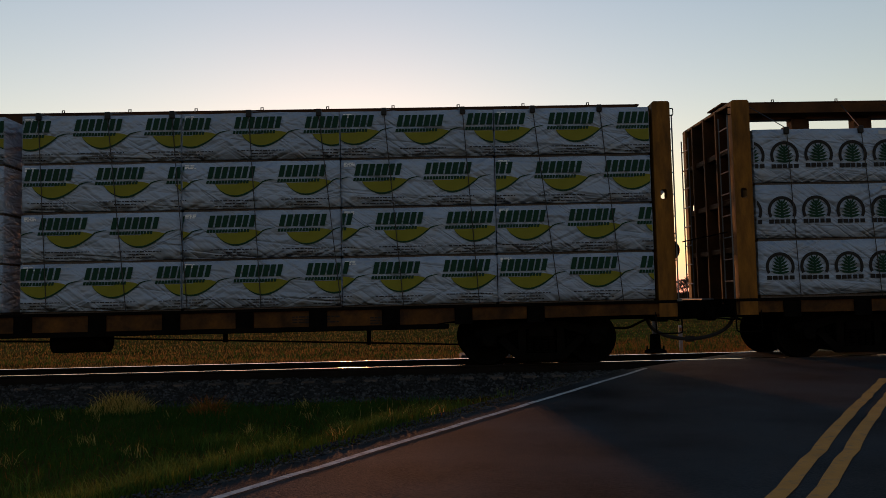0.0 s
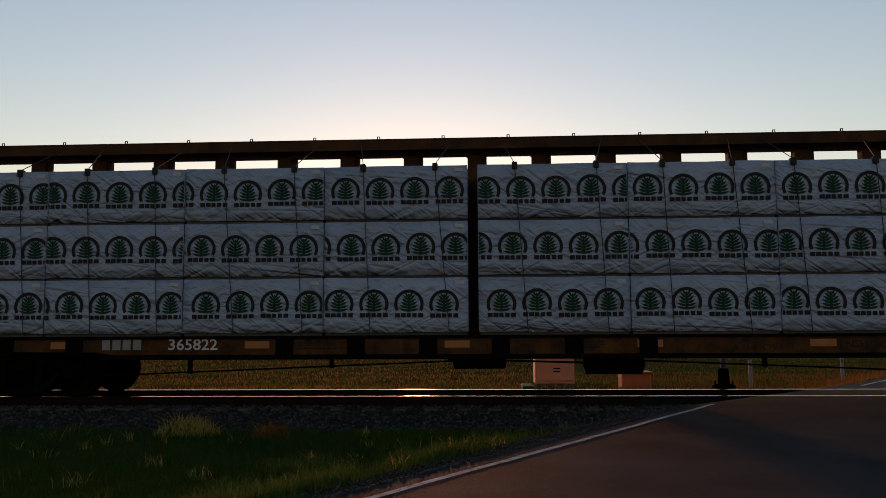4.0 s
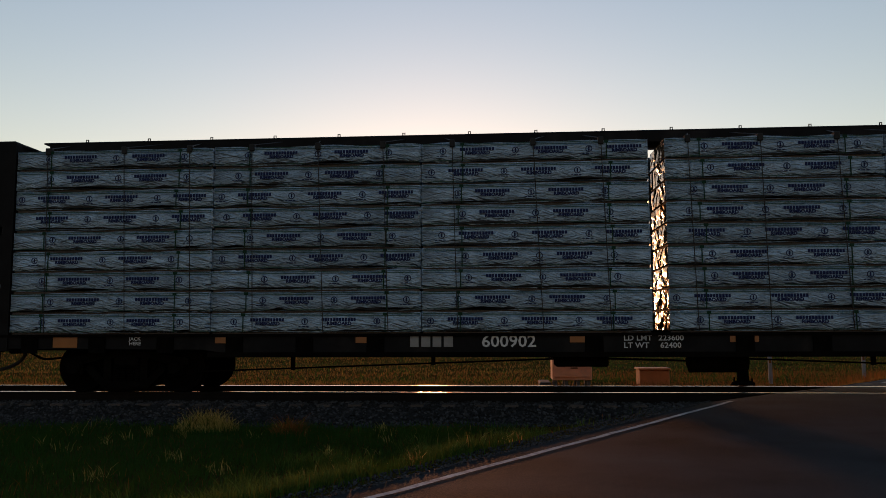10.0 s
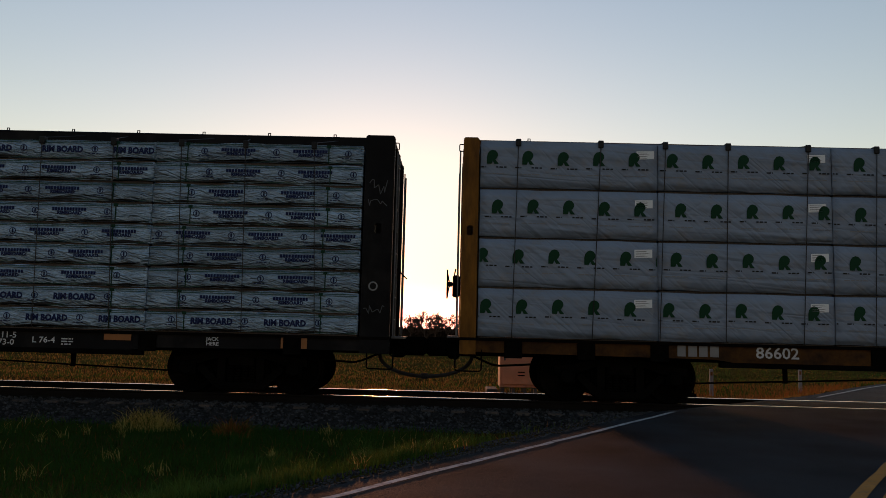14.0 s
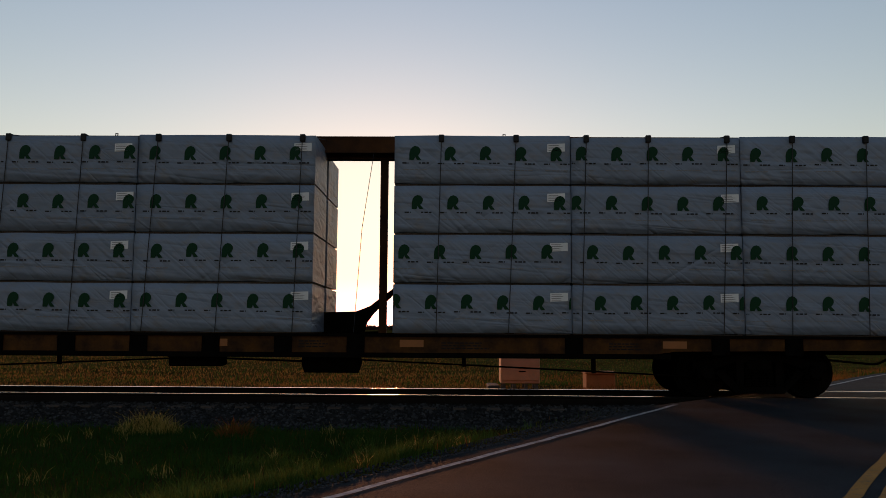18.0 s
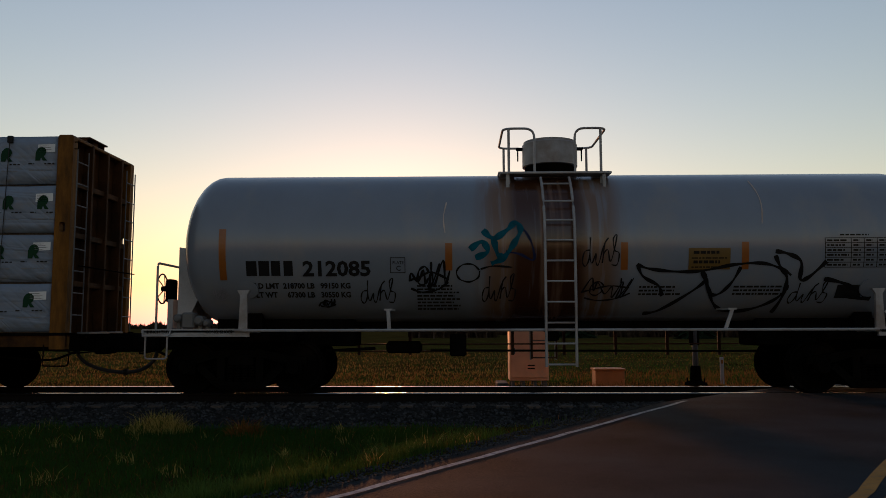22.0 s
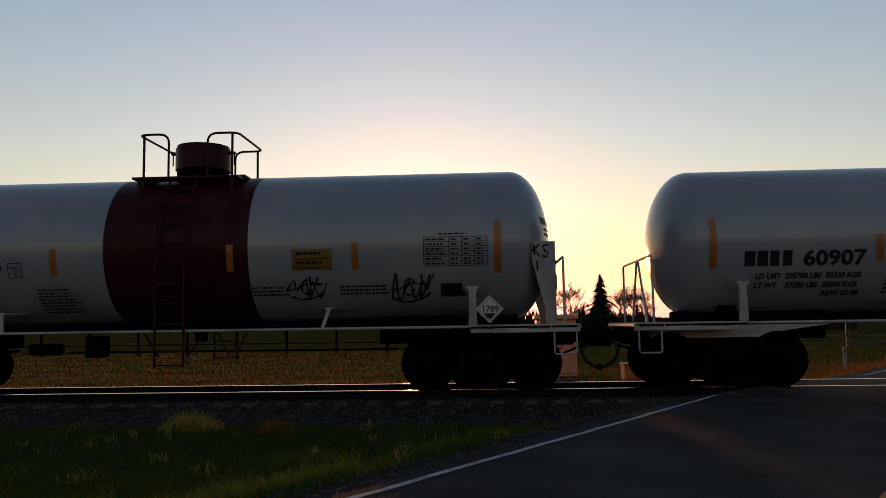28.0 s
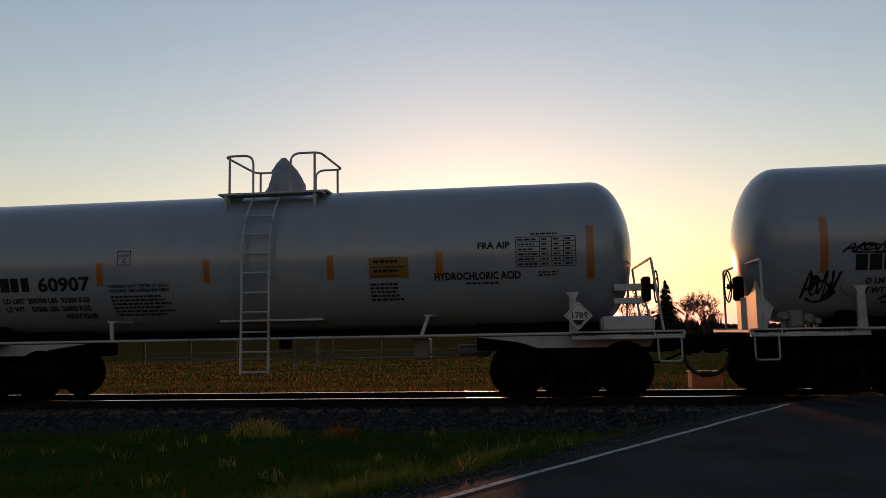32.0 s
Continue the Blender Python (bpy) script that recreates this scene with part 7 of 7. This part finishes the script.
# gusset and brace at the foot of the open bay
bm = bmesh.new()
slab(bm, [(66.15 - cd, 1.06), (66.95 - cd, 1.06), (67.0 - cd, 1.25), (67.12 - cd, 1.42), (67.75 - cd, 2.02), (67.72 - cd, 2.07), (67.05 - cd, 1.56), (66.8 - cd, 1.46), (66.15 - cd, 1.44)], -0.05, 0.05)
part("brace", bm, "grime", car_d, "gusset plate with a slanting brace")
bm = bmesh.new()
box(bm, 67.22 - cd, 67.36 - cd, -0.08, 0.08, 1.06, 4.38)
part("centre_column", bm, "yellow_chord", car_d)
bm = bmesh.new()
tube(bm, [(67.12 - cd, -0.36, 4.40), (66.98 - cd, -0.9, 2.9), (66.92 - cd, -1.38, 1.08)], 0.006, 5)
part("slack_wire", bm, "cable", car_d, "thin slack wire hanging in the open bay")

STR = (2.56, 2.10)
car_e = tank_car("white tank car with rust runs and black graffiti", 84.98, "212085", "white", -1,
                 [(-5.62, 1.95, 2.82), (-1.75, *STR[::-1]), (1.22, *STR[::-1]), (3.25, *STR[::-1]), (5.78, 2.0, 2.92)], 0.14, rusty_extra, size={"r": 1.37, "z": 2.58, "half": 6.685, "off": 0.105}, bogies=(-5.35, 5.48), front=0.25, lead=0.66)
car_f = tank_car("white tank car with a broad dark maroon band", 99.98, "212097", "maroon", -1,
                 [(-5.56, 2.0, 2.90), (-1.92, *STR[::-1]), (1.22, *STR[::-1]), (3.40, *STR[::-1]), (5.84, 2.0, 2.90)], 0.25, tagged_extra, size={"r": 1.37, "z": 2.58, "half": 6.665, "off": 0.125}, bogies=(-5.26, 5.52), front=0.25, mark=0.22)
car_g = tank_car("clean white tank car with a sheet-covered manway", 115.24, "60907", "bag", 0,
                 [(-5.82, 2.0, 2.85), (-3.1, 2.10, 2.52), (-1.05, 2.10, 2.52), (1.23, 2.10, 2.52), (3.16, 2.10, 2.52), (5.72, 2.0, 2.90)], -0.02, size={"r": 1.32, "z": 2.53, "half": 6.575, "off": -0.065}, bogies=(-5.55, 5.35))
car_h = tank_car("white tank car with black graffiti near its end", 130.37, "210032", "white", -1,
                 [(-5.70, 2.0, 2.90), (-1.75, *STR[::-1])], 0.14, last_extra, front=0.25)


# ---- beside the crossing ----
def relay_cabinet():
    ob = thing("relay_cabinet", "pale metal signal relay cabinet on short legs", "signal cabinet", at=(1.77, 20.95, -0.40))
    bm = bmesh.new()
    soft_box(bm, -0.50, 0.50, -0.40, 0.40, 0.16, 1.62, 0.015)
    part("cabinet_body", bm, "cabinet", ob)
    bm = bmesh.new()
    soft_box(bm, -0.56, 0.56, -0.47, 0.47, 1.62, 1.74, 0.02)
    part("roof", bm, "cabinet", ob, "overhanging lid")
    bm = bmesh.new()
    soft_box(bm, -0.45, 0.45, -0.425, -0.402, 0.24, 1.54, 0.008)
    door = part("cabinet_door", bm, "cabinet", ob)
    bm = bmesh.new()
    soft_box(bm, -0.40, -0.36, -0.46, -0.426, 0.85, 1.0, 0.006)
    part("handle", bm, "galv", door, "small metal handle")
    for z in (0.46, 0.54):
        bm = bmesh.new()
        box(bm, -0.04, 0.14, -0.434, -0.426, z, z + 0.028)
        part("vent_slot", bm, "grime", door)
    for x in (-0.42, -0.15, 0.15, 0.42):
        for y in (-0.32, 0.32):
            bm = bmesh.new()
            box(bm, x - 0.04, x + 0.04, y - 0.04, y + 0.04, 0.0, 0.162)
            part("leg", bm, "galv", ob)


relay_cabinet()

box_ob = thing("junction_box", "low tan equipment box on the ground", "equipment box", at=(3.83, 20.8, -0.40))
bm = bmesh.new()
soft_box(bm, -0.37, 0.37, -0.3, 0.3, 0.0, 0.42, 0.02)
part("box_body", bm, "wood_box", box_ob)
bm = bmesh.new()
soft_box(bm, -0.40, 0.40, -0.33, 0.33, 0.42, 0.47, 0.01)
part("lid", bm, "wood_box", box_ob)

ob = thing("tie_stack", "old timber block beside the cabinet", "timber", at=(1.05, 20.3, -0.40))
bm = bmesh.new()
soft_box(bm, -0.14, 0.14, -0.5, 0.5, 0.0, 0.16, 0.02)
part("timber", bm, "tie", ob)


def crossing_signal(x, y):
    ob = thing("crossing_signal", "railway crossing mast with crossbuck and red lamps", "crossing signal", at=(x, y, -0.18))
    bm = bmesh.new()
    lathe(bm, [(0.065, 0.0), (0.065, 4.10)], 14, "z")
    part("mast", bm, "galv", ob)
    bm = bmesh.new()
    lathe(bm, [(0.26, 0.0), (0.24, 0.06), (0.13, 0.10), (0.11, 0.42), (0.085, 0.44)], 14, "z")
    for k in range(4):
        a = math.pi / 4 + k * math.pi / 2
        lathe(bm, [(0.02, 0.06), (0.02, 0.16)], 6, "z", centre=(0.21 * math.cos(a), 0.21 * math.sin(a), 0))
    part("mast_base", bm, "grime", ob)
    for k, a in enumerate((45, -45)):
        bm = bmesh.new()
        soft_box(bm, -0.56, 0.56, 0.07 + 0.03 * k, 0.09 + 0.03 * k, -0.10, 0.10, 0.008)
        p = part("crossbuck_board", bm, "white_steel", ob)
        p.matrix_basis = pose(0, 0, 3.50, 0, a, 0)
    bm = bmesh.new()
    box(bm, -0.08, 0.08, 0.07, 0.09, 3.82, 4.14)
    part("track_count_sign", bm, "white_steel", ob)
    bm = bmesh.new()
    tube(bm, [(-0.42, -0.06, 2.36), (0.42, -0.06, 2.36)], 0.028, 8)
    part("lamp_arm", bm, "grime", ob)
    for s, lit in ((-1, "red_lit"), (1, "red_dark")):
        lamp = new("signal_lamp")
        lamp.parent = ob
        lamp.location = (s * 0.36, -0.14, 2.36)
        bm = bmesh.new()
        lathe(bm, [(0.25, -0.02), (0.25, 0.0), (0.10, 0.02), (0.09, 0.16), (0.02, 0.2)], 24, "y")
        part("backing_disc", bm, "grime", lamp, "black round backing")
        bm = bmesh.new()
        lathe(bm, [(0.02, -0.055), (0.10, -0.045), (0.105, -0.022)], 20, "y")
        part("lens", bm, lit, lamp, "red signal lens")
        bm = bmesh.new()
        for k in range(9):
            a0, a1 = math.radians(20 + 140 * k / 9), math.radians(20 + 140 * (k + 1) / 9)
            v = [bm.verts.new((0.125 * math.cos(t), yy, 0.125 * math.sin(t))) for t, yy in ((a0, -0.022), (a1, -0.022), (a1, -0.24), (a0, -0.24))]
            bm.faces.new(v)
        bmesh.ops.solidify(bm, geom=bm.faces[:], thickness=0.006)
        part("hood", bm, "grime", lamp)
    bm = bmesh.new()
    soft_box(bm, -0.10, 0.10, -0.05, 0.10, 0.9, 1.25, 0.02)
    part("gate_mechanism", bm, "grime", ob)


crossing_signal(5.33, 18.2)


def marker_post(x, y):
    ob = thing("marker_post", "slim white roadside marker post", "marker post", "marker posts", at=(x, y, -0.40))
    bm = bmesh.new()
    soft_box(bm, -0.05, 0.05, -0.02, 0.02, 0.0, 0.72, 0.01)
    part("post", bm, "reflector_post", ob)
    bm = bmesh.new()
    box(bm, -0.03, 0.03, -0.024, -0.021, 0.55, 0.65)
    part("reflector", bm, "orange", ob, "small orange reflector")


for x, y in ((10.2, 23.4), (7.0, 21.5)):
    marker_post(x, y)


# ---- trees and the far edge of the field ----
def direction(az, dist):
    return dist * math.sin(radians(az)), dist * math.cos(radians(az))


def bare_tree(az, dist, height, seed, spread_k=0.45, label="leafless deciduous tree at the field's edge"):
    x, y = direction(az, dist)
    ob = thing("bare_tree", label, "tree", "leafless trees", at=(x, y, -0.4))
    rnd = random.Random(seed)
    trunk, twigs = bmesh.new(), bmesh.new()

    def grow(p, d, length, r, depth):
        n = 3
        pts, rr = [p], [r]
        for k in range(n):
            d = (d + Vector((rnd.gauss(0, 0.16), rnd.gauss(0, 0.16), rnd.gauss(0.04, 0.08)))).normalized()
            p = p + d * length / n
            pts.append(p)
            rr.append(max(0.030, r * (1 - 0.45 * (k + 1) / n)))
        tube(trunk if depth < 2 else twigs, pts, rr, 6 if depth < 2 else 3, False)
        if depth < 5:      # boughs, limbs and twigs
            for _ in range(2 if depth > 4 else 3 if depth else 5):
                a = rnd.uniform(0, 2 * math.pi)
                side = Vector((math.cos(a), math.sin(a), rnd.uniform(0.1, 0.5)))
                at = pts[rnd.choice((1, 2, 3, 3))]
                grow(at, (d * (1 - spread_k) + side * (spread_k + 0.15)).normalized(), length * rnd.uniform(0.6, 0.82), rr[-1] * 0.75, depth + 1)

    grow(Vector((0, 0, 0)), Vector((0, 0, 1)), height * 0.30, height * 0.022, 0)
    part("trunk", trunk, "bark", ob)
    part("crown", twigs, "bark", ob, "bare branching twigs")


def spruce(az, dist, height, width, seed):
    x, y = direction(az, dist)
    ob = thing("spruce_tree", "tall dark conical spruce beyond the field", "tree", "spruces", at=(x, y, -0.4))
    rnd = random.Random(seed)
    bm = bmesh.new()
    tube(bm, [(0, 0, 0), (0, 0, height * 0.5), (0, 0, height)], [height * 0.025, height * 0.014, 0.01], 8)
    part("trunk", bm, "bark", ob)
    verts, faces = [], []
    n = int(height * 11)
    for k in range(n):
        u = (k + 0.5) / n
        z = height * (0.05 + 0.95 * u)
        reach = width / 2 * (1 - u) ** 0.85 * rnd.uniform(0.75, 1.1) + 0.08
        for j in range(max(6, int(16 * (1 - u)))):
            a = rnd.uniform(0, 2 * math.pi)
            r = reach * rnd.uniform(0.6, 1.1)
            c, s = math.cos(a), math.sin(a)
            for q in range(5):
                f0 = q / 5
                px, py, pz = r * (f0 + 0.2) * c, r * (f0 + 0.2) * s, z - r * 0.30 * (f0 + 0.2) ** 1.4
                w = 0.16 * r * (1.2 - f0) + 0.05
                m = len(verts)
                b = a + rnd.uniform(-0.5, 0.5)
                dx, dy = -math.sin(b) * w, math.cos(b) * w
                verts += [(px - dx, py - dy, pz - 0.10 * w), (px + dx, py + dy, pz - 0.10 * w), (px + c * r * 0.28, py + s * r * 0.28, pz - 0.12 * r + rnd.uniform(-0.1, 0.1)),
                          (px, py, pz + 0.08)]
                faces += [(m, m + 1, m + 2), (m, m + 3, m + 1)]
    me = bpy.data.meshes.new("crown")
    me.from_pydata(verts, [], faces)
    me.materials.append(M["needles"])
    part("crown", me, None, ob, "drooping dark green boughs")


def brush_row(az0, az1, dist, height, seed, label, name="far_brush"):
    """A row of leafless brush and low trees as many thin sticks and clumps."""
    rnd = random.Random(seed)
    verts, faces = [], []
    n = int((az1 - az0) * 90)
    for k in range(n):
        az = rnd.uniform(az0, az1)
        x, y = direction(az, dist * rnd.uniform(0.97, 1.05))
        base = height * (0.55 + 0.45 * noise.noise(Vector((az * 1.4, seed, 0))) + 0.25 * noise.noise(Vector((az * 5, seed, 2))))
        for _ in range(3):
            h = max(0.2, base * rnd.uniform(0.5, 1.15))
            w = dist * 0.0006 * rnd.uniform(0.5, 1.6)
            px = x + rnd.gauss(0, dist * 0.003)
            lean = rnd.gauss(0, 0.12) * h
            m = len(verts)
            verts += [(px - w, y, -0.6), (px + w, y, -0.6), (px + lean + w * 0.5, y, h * 0.7), (px + lean - w * 0.5, y, h * 0.7), (px + lean * 1.5, y, h), (px, y + w, -0.6)]
            faces += [(m, m + 1, m + 2, m + 3), (m + 3, m + 2, m + 4), (m + 1, m + 5, m + 2)]
        # thicker low part
        m = len(verts)
        w = dist * 0.004
        h = base * rnd.uniform(0.35, 0.6)
        verts += [(x - w, y, -0.6), (x + w, y, -0.6), (x + w * 0.7, y + w, h), (x - w * 0.6, y + w, h * 0.9), (x, y, h * 1.15)]
        faces += [(m, m + 1, m + 2, m + 3), (m, m + 1, m + 4)]
    me = bpy.data.meshes.new(name)
    me.from_pydata(verts, [], faces)
    me.materials.append(M["hedge"])
    thing(name, label, "brush", data=me, kind="stuff")


def far_farm(az, dist):
    x, y = direction(az, dist)
    ob = thing("farm_barn", "small dark barn with a silo on the horizon", "barn", at=(x, y, -0.4))
    bm = bmesh.new()
    box(bm, -9, 9, -5, 5, 0, 4.5)
    part("barn_wall", bm, "bark", ob)
    bm = bmesh.new()
    v = [[bm.verts.new((xx, yy, zz)) for yy, zz in ((-5.6, 4.4), (0, 8.0), (5.6, 4.4))] for xx in (-9.6, 9.6)]
    bm.faces.new(v[0])
    bm.faces.new(v[1][::-1])
    for i in range(3):
        bm.faces.new((v[0][i], v[1][i], v[1][(i + 1) % 3], v[0][(i + 1) % 3]))
    part("barn_roof", bm, "hedge", ob)
    bm = bmesh.new()
    lathe(bm, [(2.2, 0), (2.2, 10.0), (1.6, 11.2), (0.1, 11.8)], 16, "z", centre=(-13.5, 0, 0))
    part("silo", bm, "bark", ob)


far_farm(-11.4, 760)
brush_row(-40, 40, 900, 9.0, 3, "low dark line of far trees on the horizon", "far_tree_line")
brush_row(2.2, 11.5, 150, 5.0, 5, "dark leafless hedge beyond the field", "field_hedge")
brush_row(-3.4, 2.4, 118, 2.9, 8, "dense leafless thicket at the field's edge", "field_thicket")
brush_row(11, 24, 120, 2.4, 6, "scrubby brush beside the road")
spruce(8.1, 110, 8.0, 6.4, 1)
spruce(16.3, 105, 6.9, 5.4, 2)
spruce(14.3, 120, 5.2, 3.4, 4)
spruce(10.6, 160, 4.5, 3.0, 3)
for az, dist, h, seed in ((5.9, 125, 9.6, 4), (9.7, 130, 9.6, 5), (11.3, 140, 9.0, 6), (10.6, 128, 7.5, 27), (6.7, 140, 7.0, 28), (-1.9, 105, 5.6, 7), (-2.6, 115, 5.2, 8), (2.2, 160, 5.2, 9), (3.3, 165, 5.0, 10), (1.1, 170, 4.8, 12), (19.6, 125, 6.4, 13), (18.4, 130, 5.6, 14), (17.0, 135, 5.6, 15),
                            (-3.0, 112, 5.0, 21), (-1.2, 110, 5.4, 22), (-0.4, 113, 5.2, 23), (0.5, 110, 5.6, 24), (1.2, 114, 5.0, 25), (1.9, 112, 4.8, 26)):
    bare_tree(az, dist, h, seed)



# ---- sleepers, one by one ----
bm = bmesh.new()
soft_box(bm, -0.115, 0.115, -1.28, 1.28, -0.335, -0.172, 0.01)
tie_mesh = mesh_of("sleeper", bm, "tie")
for k in range(130):
    x = -38 + k * 0.53 + random.uniform(-0.02, 0.02)
    if edge_x(TRACK_Y) - 0.3 < x < edge_x(TRACK_Y) + 8.6:
        continue
    s = part("sleeper", tie_mesh, None, ballast_bed)
    s.matrix_basis = pose(x, TRACK_Y, 0, 0, 0, random.uniform(-0.8, 0.8))


def rolled(t):
    return float(np.interp(t, [r[0] for r in ROLLED], [r[1] for r in ROLLED]))


def motions():
    for ob, x, y, z in TRAIN:
        walk(ob, [(t, pose(x + d, y, z)) for t, d in ROLLED])
    steps = [k * 0.15 for k in range(214)]
    for w, x, r in WHEELS:
        walk(w, [(t, pose(x, 0, r, 0, math.degrees(rolled(t) / r), 0)) for t in steps])


motions()
